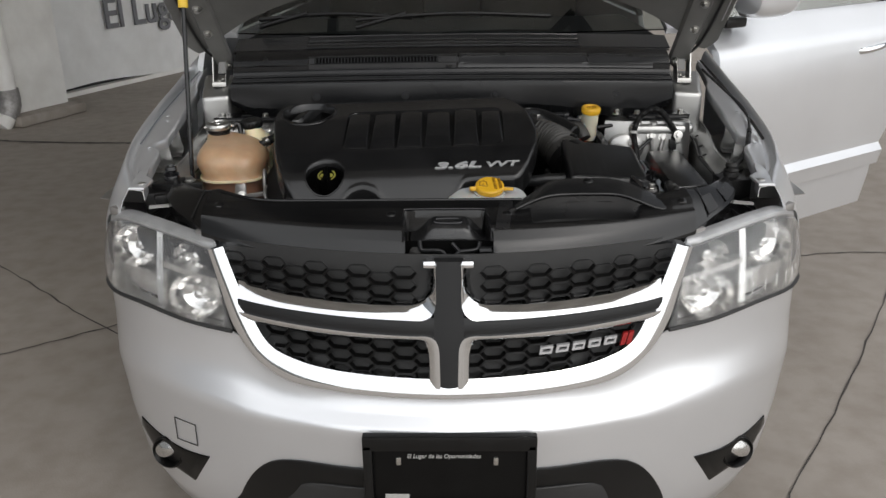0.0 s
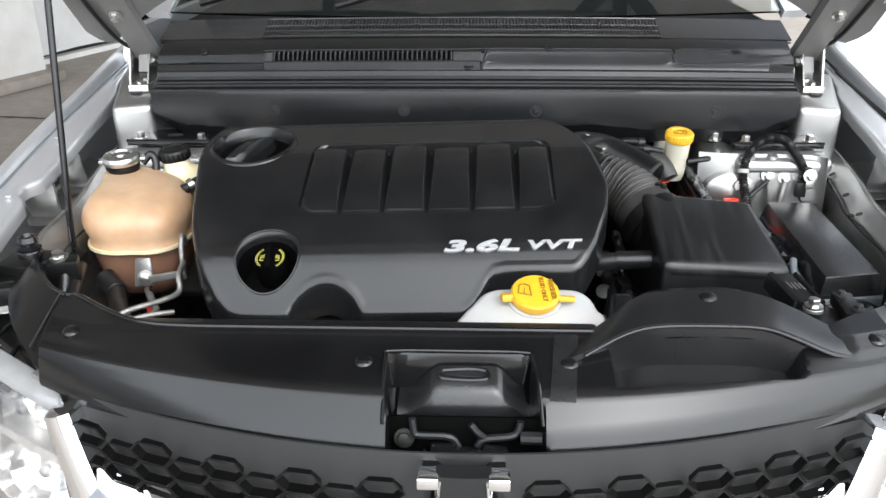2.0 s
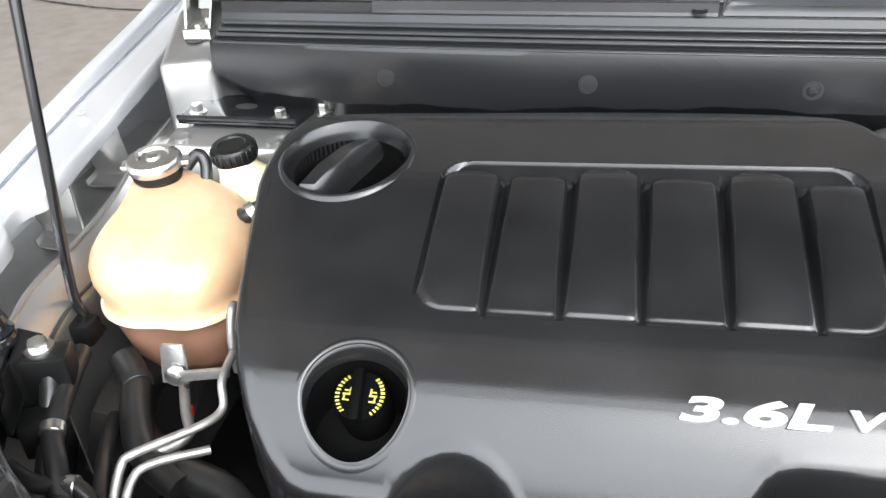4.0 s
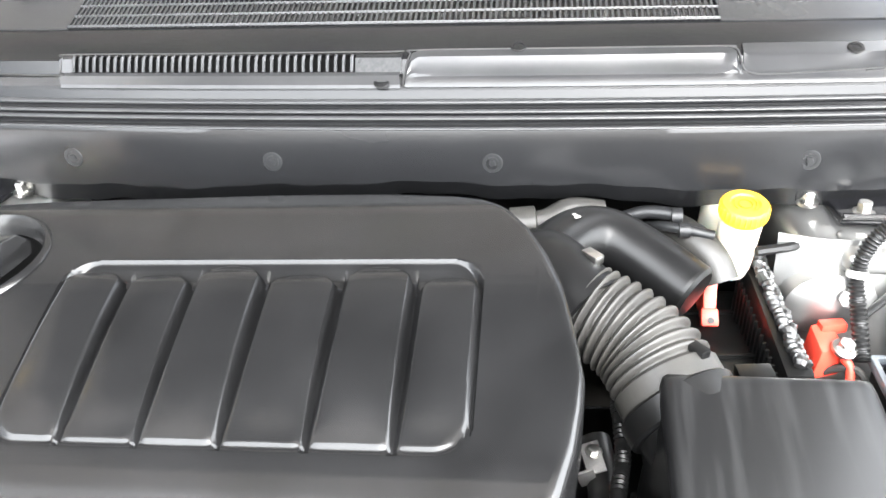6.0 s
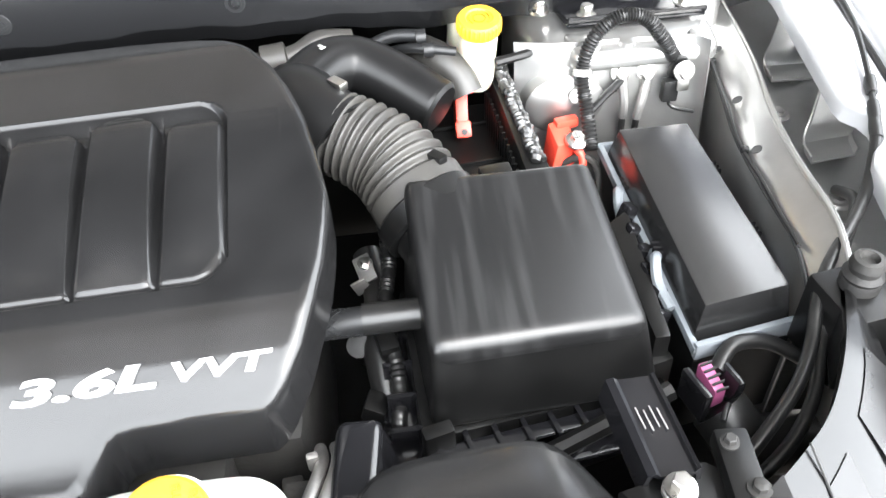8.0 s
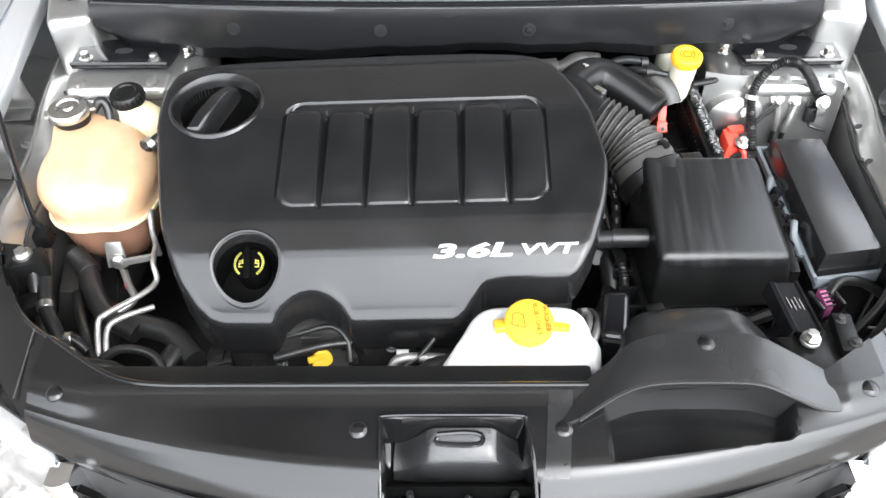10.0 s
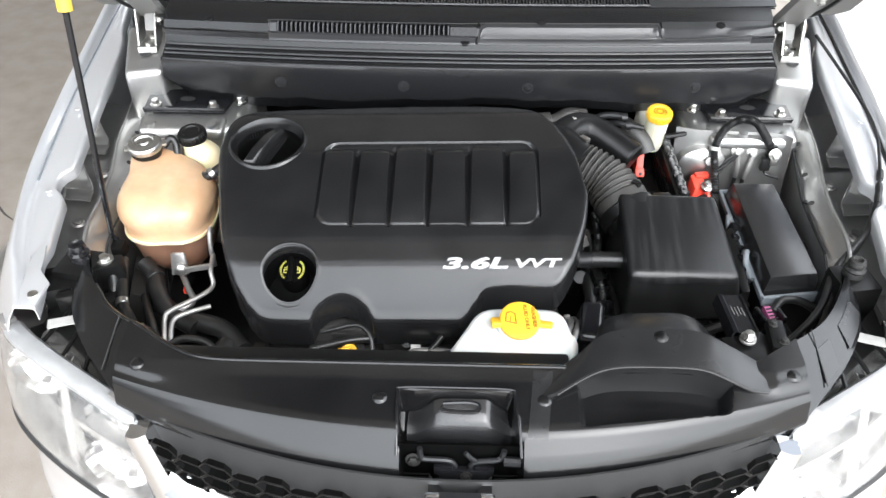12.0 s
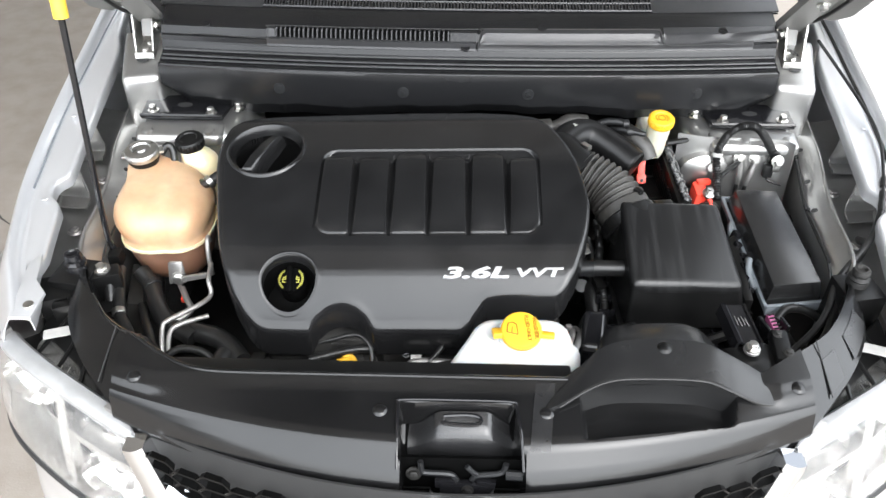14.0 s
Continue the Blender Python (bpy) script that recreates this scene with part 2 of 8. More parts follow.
def loft(bm, rings, close=True, cap0=True, cap1=True):
    rows = [[bm.verts.new(p) for p in r] for r in rings]
    n = len(rows[0])
    for a, b in zip(rows, rows[1:]):
        for i in range(n if close else n - 1):
            j = (i + 1) % n
            face(bm, (a[i], a[j], b[j], b[i]))
    if close and cap0:
        face(bm, rows[0][::-1])
    if close and cap1:
        face(bm, rows[-1])
    return rows


def rbox(bm, c, size, bev=0.004, rot=(0, 0, 0), seg=2):
    m = Matrix.Translation(c) @ Euler([radians(a) for a in rot]).to_matrix().to_4x4() @ Matrix.Diagonal((*size, 1))
    r = bmesh.ops.create_cube(bm, size=1, matrix=m)
    if bev:
        es = list({e for v in r["verts"] for e in v.link_edges})
        bmesh.ops.bevel(bm, geom=es, offset=bev, segments=seg, affect="EDGES", profile=0.6)
    return bm


def hexa(bm, top, bot, bev=0.01, seg=3):
    """A block from four top and four bottom corners, with rounded edges."""
    t, b = [bm.verts.new(p) for p in top], [bm.verts.new(p) for p in bot]
    face(bm, t), face(bm, b[::-1])
    for i in range(4):
        j = (i + 1) % 4
        face(bm, (t[i], b[i], b[j], t[j]))
    if bev:
        es = list({e for v in t + b for e in v.link_edges})
        bmesh.ops.bevel(bm, geom=es, offset=bev, segments=seg, affect="EDGES", profile=0.6)
    return bm


def spline(pts, k=6):
    pts = [Vector(p) for p in pts]
    if len(pts) < 3 or k < 2:
        return pts
    out = []
    for i in range(len(pts) - 1):
        p0, p1, p2, p3 = pts[max(i - 1, 0)], pts[i], pts[i + 1], pts[min(i + 2, len(pts) - 1)]
        for s in range(k):
            t = s / k
            out.append(0.5 * (2 * p1 + (p2 - p0) * t + (2 * p0 - 5 * p1 + 4 * p2 - p3) * t * t + (3 * p1 - p0 - 3 * p2 + p3) * t ** 3))
    return out + [pts[-1]]


def tube(bm, pts, r, n=10, k=6, radii=None, squash=1.0):
    path = spline(pts, k)
    rings, up = [], None
    for i, p in enumerate(path):
        d = (path[min(i + 1, len(path) - 1)] - path[max(i - 1, 0)]).normalized()
        if up is None:
            up = d.orthogonal().normalized()
        up = (up - d * up.dot(d)).normalized()
        side = d.cross(up)
        rad = radii(i / (len(path) - 1)) if radii else r
        rings.append([p + (up * math.cos(a) * squash + side * math.sin(a)) * rad for a in np.linspace(0, 2 * math.pi, n, endpoint=False)])
    loft(bm, rings)
    return bm


def revolve(bm, prof, c, axis=(0, 0, 1), n=28, sx=1.0, sy=1.0, capped=True):
    q = Vector((0, 0, 1)).rotation_difference(Vector(axis).normalized())
    rings = []
    for r, h in prof:
        rings.append([Vector(c) + q @ Vector((r * sx * math.cos(a), r * sy * math.sin(a), h)) for a in np.linspace(0, 2 * math.pi, n, endpoint=False)])
    loft(bm, rings, True, capped, capped)
    return bm


def sheet(bm, grid, thick=0.002, flip=1):
    """A curved sheet of a given thickness from a grid of points."""
    nu, nv = len(grid), len(grid[0])
    g = np.array([[tuple(p) for p in row] for row in grid], float)
    du, dv = np.gradient(g, axis=0), np.gradient(g, axis=1)
    nn = np.cross(du, dv)
    nn /= np.linalg.norm(nn, axis=2, keepdims=True) + 1e-12
    back = g - flip * thick * nn
    a = [[bm.verts.new(p) for p in row] for row in g]
    b = [[bm.verts.new(p) for p in row] for row in back]
    for i in range(nu - 1):
        for j in range(nv - 1):
            face(bm, (a[i][j], a[i + 1][j], a[i + 1][j + 1], a[i][j + 1]))
            face(bm, (b[i][j], b[i][j + 1], b[i + 1][j + 1], b[i + 1][j]))
    for i in range(nu - 1):
        face(bm, (a[i][0], b[i][0], b[i + 1][0], a[i + 1][0]))
        face(bm, (a[i][-1], a[i + 1][-1], b[i + 1][-1], b[i][-1]))
    for j in range(nv - 1):
        face(bm, (a[0][j], a[0][j + 1], b[0][j + 1], b[0][j]))
        face(bm, (a[-1][j], b[-1][j], b[-1][j + 1], a[-1][j + 1]))
    return bm


def sample(pts, n):
    """n points evenly along a polyline, smoothed."""
    sp = spline(pts, 8)
    d = np.r_[0, np.cumsum([(b - a).length for a, b in zip(sp, sp[1:])])]
    return [Vector([float(np.interp(s, d, [p[i] for p in sp])) for i in range(3)]) for s in np.linspace(0, d[-1], n)]


def slab(bm, outline, low, top, bev=0.004):
    """An upright slab over a plan outline: its top a height or a function of x, y; a rounded upper edge."""
    f = top if callable(top) else (lambda x, y: top)
    pts = [Vector((x, y, 0)) for x, y in outline]
    n = len(pts)
    area = sum(pts[i].x * pts[(i + 1) % n].y - pts[(i + 1) % n].x * pts[i].y for i in range(n))
    if area < 0:
        pts = pts[::-1]

    def inset(d):
        out = []
        for i in range(n):
            a, b = (pts[i] - pts[i - 1]).normalized(), (pts[(i + 1) % n] - pts[i]).normalized()
            na, nb = Vector((-a.y, a.x, 0)), Vector((-b.y, b.x, 0))
            m = na + nb
            m = m / max(0.35, m.length_squared / 2) if m.length > 1e-6 else na
            out.append(pts[i] + m * d)
        return out
    rings = [[(p.x, p.y, low(p.x, p.y) if callable(low) else low) for p in pts]]
    for d, z in ((0, bev), (bev * 0.3, bev * 0.3), (bev, 0)):
        rings.append([(q.x, q.y, f(q.x, q.y) - z) for q in inset(d)])
    loft(bm, rings)
    return bm


def bolt(bm, c, r=0.008, axis=(0, 0, 1), h=0.008):
    revolve(bm, [(r * 1.5, 0), (r * 1.5, h * 0.25), (r * 1.05, h * 0.3)], c, axis, 18)
    revolve(bm, [(r, h * 0.25), (r, h * 0.9), (r * 0.8, h)], c, axis, 6)
    return bm


def lettering(name, text, material, parent, m, size, extrude=0.0015, shear=0.0, stretch=1.0, spacing=1.0, label="", bevel=0.0, bold=0.0):
    cu = bpy.data.curves.new(name, "FONT")
    cu.body, cu.size, cu.extrude, cu.shear, cu.space_character = text, size, extrude, shear, spacing
    cu.bevel_depth = bevel
    cu.offset = bold
    cu.align_x, cu.align_y = "LEFT", "BOTTOM_BASELINE"
    tmp = bpy.data.objects.new(name, cu)
    scene.collection.objects.link(tmp)
    bpy.context.view_layer.update()
    me = bpy.data.meshes.new_from_object(tmp.evaluated_get(bpy.context.evaluated_depsgraph_get()))
    bpy.data.objects.remove(tmp)
    me.materials.clear()
    me.materials.append(material)
    me.transform(m @ Matrix.Diagonal((stretch, 1, 1, 1)))
    ob = new(name, me)
    ob.parent = parent
    if label:
        ob["label"] = label
    return ob


def frame_at(c, xdir, ydir):
    x, y = Vector(xdir).normalized(), Vector(ydir)
    z = x.cross(y).normalized()
    y = z.cross(x)
    return Matrix.Translation(c) @ Matrix((x, y, z)).transposed().to_4x4()


def mirrored(pts, side):
    return [(side * p[0], *p[1:]) for p in pts]

# ---- the yard ----
bm = bmesh.new()
bmesh.ops.create_grid(bm, x_segments=2, y_segments=2, size=60)
floor = tagged(mesh_ob("floor", bm, CONCRETE), "worn beige-grey concrete floor with cracked joints", "floor", kind="structure")

JOINT = mat("dirty_joint", (0.05, 0.045, 0.04), 0.9, 0, 0.3, 30)


def joint(pts, w):
    rnd = random.Random(len(pts) * 7 + int(w * 1000))
    path = sample([(x, y, 0) for x, y in pts], 60)
    left, right = [], []
    for i, p in enumerate(path):
        d = (path[min(i + 1, 59)] - path[max(i - 1, 0)]).normalized()
        s = Vector((-d.y, d.x, 0))
        j = s * rnd.uniform(-0.006, 0.006)
        h = w * rnd.uniform(0.3, 0.8)
        left.append(p + j + s * h + Vector((0, 0, 0.004)))
        right.append(p + j - s * h + Vector((0, 0, 0.004)))
    b = bmesh.new()
    loft(b, [left, right], close=False)
    mesh_ob("joint", b, JOINT, floor)


joint([(0.75, -0.2), (0.99, 0.47), (1.37, 1.0), (2.09, 2.08), (2.9, 3.4), (4.0, 5.2)], 0.006)
joint([(-4.5, 4.1), (-2.39, 2.37), (-1.64, 1.72), (-1.2, 1.4)], 0.006)
joint([(-3.2, 0.3), (-1.85, 1.37), (-1.0, 1.95)], 0.008)
joint([(1.7, 2.4), (2.3, 2.45), (3.6, 2.1)], 0.008)
joint([(-4.6, 5.4), (-3.6, 5.1), (-2.2, 5.0)], 0.03)

# wall of painted sheet metal on the kerb, plastered pillar with its drain pipe
wall = thing("wall_west", "white sheet-metal wall with faded grey painted lettering", "wall", kind="structure", at=(-4.3, 6.9, 0))
wd = Vector((0.34, 0.94, 0)).normalized()
wo = Vector((-4.28, 6.85, 0))
wn_ = Vector((wd.y, -wd.x, 0))


def wpt(s, h, o=0.0):
    return wo + wd * s + wn_ * o + Vector((0, 0, h)) - Vector(wall.location)


b = bmesh.new()
loft(b, [[wpt(s, 0.07 + 0.03 * math.sin(s * 2.2), o), wpt(s, 3.4, o), wpt(s, 3.4, o - 0.04), wpt(s, 0.07 + 0.03 * math.sin(s * 2.2), o - 0.04)] for s in np.linspace(0.2, 6, 24) for o in (0.012 * math.sin(s * 5),)])
part("sheet", b, WALL_WHITE, wall)
b = bmesh.new()
loft(b, [[wpt(s, 0, o1) for s, o1 in ((-0.2, -0.09), (7, -0.09))], [wpt(s, 3.4, -0.09) for s in (-0.2, 7)]], close=False)
part("backing", b, INK, wall)
b = bmesh.new()
loft(b, [[wpt(s, 0, 0.02), wpt(s, 0.05, 0.02), wpt(s, 0.05, -0.25), wpt(s, 0, -0.25)] for s in (-0.2, 7)])
part("kerb", b, PLASTER, wall)
m = frame_at(wpt(0.98, 0.66, 0.03), wd, (0, 0, 1))
lettering("lettering", "El Lugar", WALL_INK, wall, m, 0.46, 0.006, 0.0, 1.0, bevel=0.006)

pillar = thing("pillar", "white plastered pillar, worn at its foot", "pillar", kind="structure", at=(-4.2, 6.2, 0))
b = bmesh.new()
rbox(b, (0, 0, 1.8), (0.62, 0.62, 3.6), 0.03, (0, 0, -20))
part("shaft", b, PLASTER, pillar)
b = bmesh.new()
rbox(b, (0.05, -0.05, 0.05), (0.8, 0.8, 0.1), 0.03, (0, 0, -20))
part("foot", b, CONCRETE, pillar)
pipe = thing("drain_pipe", "white drain pipe with a grey elbow beside the pillar", "pipe", at=(-4.02, 5.72, 0))
b = bmesh.new()
tube(b, [(-0.06, 0.05, 3.5), (-0.03, 0.02, 1.5), (0, 0, 0.28)], 0.075, 16, 3)
part("tube", b, PLASTER, pipe)
b = bmesh.new()
tube(b, [(0, 0, 0.34), (0, 0, 0.2), (-0.03, -0.06, 0.1)], 0.09, 16, 3)
part("elbow", b, CAST, pipe)
b = bmesh.new()
tube(b, [(-0.01, -0.03, 0.12), (-0.06, -0.12, 0.02)], 0.08, 16, 1)
part("outlet", b, PLASTER, pipe)

canopy = thing("ceiling", "grey corrugated sheet canopy over the yard", "ceiling", kind="structure", at=(0, 9.5, 4.6))
b = bmesh.new()
sheet(b, [[Vector((x, y, 0.03 * math.sin(x * 12))) for y in (-10.6, 6.5)] for x in np.linspace(-13, 2.6, 140)], 0.004)
part("sheet", b, ROOFING, canopy)
for (xa, ya), (xb, yb_) in (((-3.6, -6.1), (-3.6, -8.6)), ((-1.2, -6.1), (-1.2, -8.6)), ((1.2, -6.1), (1.2, -8.6)), ((3.6, -6.1), (3.6, -8.6)), ((-3.6, -6.1), (-1.2, -8.6)), ((-1.2, -8.6), (1.2, -6.1)), ((1.2, -6.1), (3.6, -8.6)), ((-3.7, -8.6), (3.7, -8.6))):
    d = Vector((xb - xa, yb_ - ya, 0))
    b = bmesh.new()
    rbox(b, ((xa + xb) / 2, (ya + yb_) / 2, -0.10), (d.length, 0.09, 0.12), 0.004, (0, 0, math.degrees(math.atan2(d.y, d.x))))
    part("beam", b, SATIN, canopy, "dark steel beam")
cy_posts = [(-6.5, 6.3), (2.5, 6.3), (-6.5, -10.3)]
for px_, py_ in cy_posts:
    b = bmesh.new()
    rbox(b, (px_, py_, -2.3), (0.2, 0.2, 4.6), 0.01)
    part("post", b, CAST, canopy)

# ---- the car ----
car = thing("car", "silver family car with its bonnet propped open and front door ajar", "car", at=(0, 0.9, 0))
CAR_OFF = Vector(car.location)


def cpart(name, bm_, material, label="", parent=None, sharp=38):
    bmesh.ops.translate(bm_, verts=bm_.verts, vec=-CAR_OFF)
    return part(name, bm_, material, parent or car, label, sharp)


def ctubes(name, runs, material, label="", parent=None, n=10, k=5):
    """Each run of pipe or hose as a part of its own."""
    for pts_, r_ in runs:
        b_ = bmesh.new()
        tube(b_, pts_, r_, n, k)
        cpart(name, b_, material, label, parent)


def cboxes(name, blocks, material, label="", parent=None, bev=0.004):
    """Each block (centre, size, turn) as a part of its own."""
    for c_, s_, t_ in blocks:
        b_ = bmesh.new()
        rbox(b_, c_, s_, bev, t_)
        cpart(name, b_, material, label, parent)


def cbolts(name, spots, material, label="", parent=None):
    for c_, r_, a_, h_ in spots:
        b_ = bmesh.new()
        bolt(b_, c_, r_, a_, h_)
        cpart(name, b_, material, label, parent)


def ctext(name, text, material, parent, m_, *a, **k):
    return lettering(name, text, material, parent, Matrix.Translation(-CAR_OFF) @ m_, *a, **k)


def nudge(ob, dx, dy, dz):
    """Sets a finished part, with its pieces, a little aside."""
    ob.location = Vector(ob.location) + Vector((dx, dy, dz))


def smooth01(t):
    t = max(0.0, min(1.0, t))
    return t * t * (3 - 2 * t)


def y_grille(x, z):
    return -0.018 + 0.19 * (z - 0.758) + 0.45 * x * x


# bumper
TOP_PLAN = [(0, -0.034), (0.2, -0.014), (0.32, 0.012), (0.40, 0.045), (0.467, 0.074), (0.56, 0.108), (0.68, 0.172), (0.78, 0.26), (0.85, 0.36), (0.885, 0.46), (0.9, 0.6), (0.905, 0.78)]
TOP_Z = [0.671, 0.672, 0.680, 0.712, 0.768, 0.772, 0.782, 0.775, 0.762, 0.752, 0.75, 0.75]
MID_PLAN = [(0, -0.078), (0.2, -0.060), (0.34, -0.022), (0.43, 0.006), (0.51, 0.040), (0.6, 0.085), (0.70, 0.155), (0.79, 0.245), (0.855, 0.35), (0.888, 0.46), (0.902, 0.6), (0.908, 0.78)]
MID_Z = [0.605, 0.604, 0.60, 0.598, 0.60, 0.605, 0.61, 0.60, 0.585, 0.57, 0.56, 0.55]


def bumper_grid():
    n = 12
    half = []
    for i in range(n):
        (tx, ty), (mx, my) = TOP_PLAN[i], MID_PLAN[i]
        tz, mz = TOP_Z[i], MID_Z[i]
        nx, ny = (mx, -0.45) if i < 9 else (1.0, -0.12)
        nl = math.hypot(nx, ny)
        nx, ny = nx / nl, ny / nl
        col = [(tx, ty, tz)]
        for f, g in ((0.12, 0.03), (0.45, 0.12), (0.66, 0.42), (0.86, 0.86), (0.94, 0.97)):
            col.append((tx + (mx - tx) * g, ty + (my - ty) * g, tz + (mz - tz) * f))
        for z, o in ((mz - 0.005, 0.001), (mz - 0.02, 0.0), (0.50, -0.006), (0.44, -0.010), (0.38, -0.018), (0.30, -0.03), (0.23, -0.06), (0.20, -0.10)):
            col.append((mx + nx * o, my + ny * o, z))
        half.append(col)
    rows = []
    for j in range(len(half[0])):
        right = sample([half[i][j] for i in range(n)], 36)
        rows.append([Vector((-p.x, p.y, p.z)) for p in right[:0:-1]] + right)
    return rows


BUMPER = bumper_grid()
b = bmesh.new()
sheet(b, BUMPER, 0.004)
bumper = cpart("front_bumper", b, PAINT, "silver painted front bumper", sharp=50)


def on_bumper(x, z, out=0.0):
    """The bumper's skin at a place, from its grid."""
    best, ys = None, []
    for row in BUMPER:
        ys.append((row, np.interp(x, [p.x for p in row], [p.y for p in row]), np.interp(x, [p.x for p in row], [p.z for p in row])))
    zs = [r[2] for r in ys]
    y = float(np.interp(z, zs[::-1], [r[1] for r in ys][::-1]))
    d = Vector((0.55 * np.sign(x) * min(1, (abs(x) / 0.8) ** 2), -1, 0)).normalized()
    return Vector((x, y, z)) + d * out


def skin_patch(bm_, outline, out, depth, ins=0.008):
    """A raised panel that follows the bumper, over an outline in x, z."""
    n_ = len(outline)
    cx, cz = sum(p[0] for p in outline) / n_, sum(p[1] for p in outline) / n_
    rings = []
    for k_, o in ((1.0, depth), (1.0, out - 0.002), (1 - ins, out)):
        rings.append([on_bumper(cx + (x - cx) * k_, cz + (z - cz) * k_, o) for x, z in outline])
    for k_ in (0.75, 0.5, 0.25, 0.02):
        rings.append([on_bumper(cx + (x - cx) * k_, cz + (z - cz) * k_, out) for x, z in outline])
    loft(bm_, rings)


def smooth_loop(pts, n_=64):
    sp = sample([(x, 0, z) for x, z in pts], n_)
    return [(p.x, p.z) for p in sp]


b = bmesh.new()
skin_patch(b, smooth_loop([(0.50, 0.30), (0.485, 0.36), (0.45, 0.43), (0.41, 0.475), (0.36, 0.498), (0.25, 0.508), (0.0, 0.512), (-0.25, 0.508), (-0.36, 0.498), (-0.41, 0.475), (-0.45, 0.43), (-0.485, 0.36), (-0.50, 0.30), (-0.2, 0.28), (0.2, 0.28), (0.5, 0.30)], 90), 0.006, -0.01, 0.03)
cpart("lower_intake", b, MATTE, "black textured lower bumper insert", bumper)
b = bmesh.new()
skin_patch(b, smooth_loop([(0.36, 0.33), (0.34, 0.42), (0.28, 0.455), (0, 0.462), (-0.28, 0.455), (-0.34, 0.42), (-0.36, 0.33), (0, 0.32), (0.36, 0.33)], 60), 0.009, 0.0, 0.02)
cpart("intake_opening", b, INK, "", bumper)

for side in (-1, 1):
    b = bmesh.new()
    skin_patch(b, [(side * x, z) for x, z in ((0.555, 0.447), (0.63, 0.437), (0.70, 0.440), (0.775, 0.447), (0.79, 0.41), (0.755, 0.375), (0.70, 0.352), (0.615, 0.345))], 0.004, -0.01, 0.04)
    pocket = cpart("fog_lamp_pocket", b, HONEY, "black fog lamp surround", bumper)
    c = on_bumper(side * 0.685, 0.400, 0.006)
    ax = Vector((side * 0.55, -1, 0.1))
    b = bmesh.new()
    revolve(b, [(0.047, -0.02), (0.049, 0.003), (0.044, 0.006), (0.038, -0.002), (0.034, -0.02)], c, ax, 30, 1.15, 0.85)
    ring_ = cpart("fog_lamp", b, HONEY, "", bumper)
    b = bmesh.new()
    revolve(b, [(0.033, -0.012), (0.030, 0.0), (0.019, 0.005), (0.0005, 0.007)], c + Vector((side * 0.006, 0, 0.010)), ax + Vector((0, 0, 0.35)), 26, 1.12, 0.68)
    cpart("fog_lens", b, LAMP_GREY, "clear fog lamp lens", bumper)
b = bmesh.new()
tow = [(-0.642, 0.525), (-0.582, 0.527), (-0.585, 0.468), (-0.645, 0.462)]
ring0 = [on_bumper(x, z, 0.0015) for x, z in tow]
for a_, c_ in zip(ring0, ring0[1:] + ring0[:1]):
    tube(b, [a_, c_], 0.0012, 6, 1)
cpart("tow_eye_cover", b, INK, "thin joint of the square tow-eye cover", bumper)

# plate holder with a blank dealer plate
b = bmesh.new()
for (x0, x1, z0, z1) in ((-0.178, 0.178, 0.585, 0.618), (-0.178, 0.178, 0.43, 0.452), (-0.178, -0.158, 0.44, 0.6), (0.158, 0.178, 0.44, 0.6)):
    rbox(b, ((x0 + x1) / 2, -0.096, (z0 + z1) / 2), (x1 - x0, 0.022, z1 - z0), 0.004)
plate = cpart("plate_holder", b, MATTE, "black plastic number plate holder")
b = bmesh.new()
rbox(b, (0, -0.092, 0.52), (0.33, 0.008, 0.15), 0.002)
cpart("plate", b, HONEY, "black dealer plate with white slogan", plate)
ctext("slogan", "El Lugar de las Oportunidades", LABEL, plate, frame_at((-0.088, -0.0975, 0.5635), (1, 0, 0), (0, 0, 1)), 0.0135, 0.0004, 0.2, 0.92, bold=0.0002)
for x in (-0.105, 0.095):
    b = bmesh.new()
    rbox(b, (x, -0.098, 0.556), (0.010, 0.004, 0.018), 0.002)
    cpart("plate_screw", b, STEEL, "", plate)
b = bmesh.new()
rbox(b, (-0.11, -0.0975, 0.468), (0.05, 0.001, 0.012), 0)
cpart("bar_mark", b, LABEL, "", plate)

# grille: black honeycomb behind a chrome surround and a cross bar
grille = thing("grille", "", "")
grille.parent = car
grille["label"] = "chrome-edged grille with dark cross bar and black honeycomb"
grille.location = (0, 0, 0)


def gpt(x, z, out=0.0):
    return Vector((x, y_grille(x, z) - out, z))


def band(bm_, a, c, out, thick=0.012, bulge=0.006, n_=60, da=0.0, dc=0.0):
    """A rounded strip on the grille's curve between two edges in x, z, each edge set back by da or dc."""
    pa, pc = smooth_loop(a, n_), smooth_loop(c, n_)
    rings = []
    for (ax_, az), (cx, cz) in zip(pa, pc):
        ring = [gpt(ax_, az, out - thick - da), gpt(ax_, az, out - da)]
        for f in (0.25, 0.5, 0.75):
            ring.append(gpt(ax_ + (cx - ax_) * f, az + (cz - az) * f, out - da * (1 - f) - dc * f + bulge * math.sin(math.pi * f)))
        ring += [gpt(cx, cz, out - dc), gpt(cx, cz, out - dc - thick)]
        rings.append(ring)
    loft(bm_, rings)


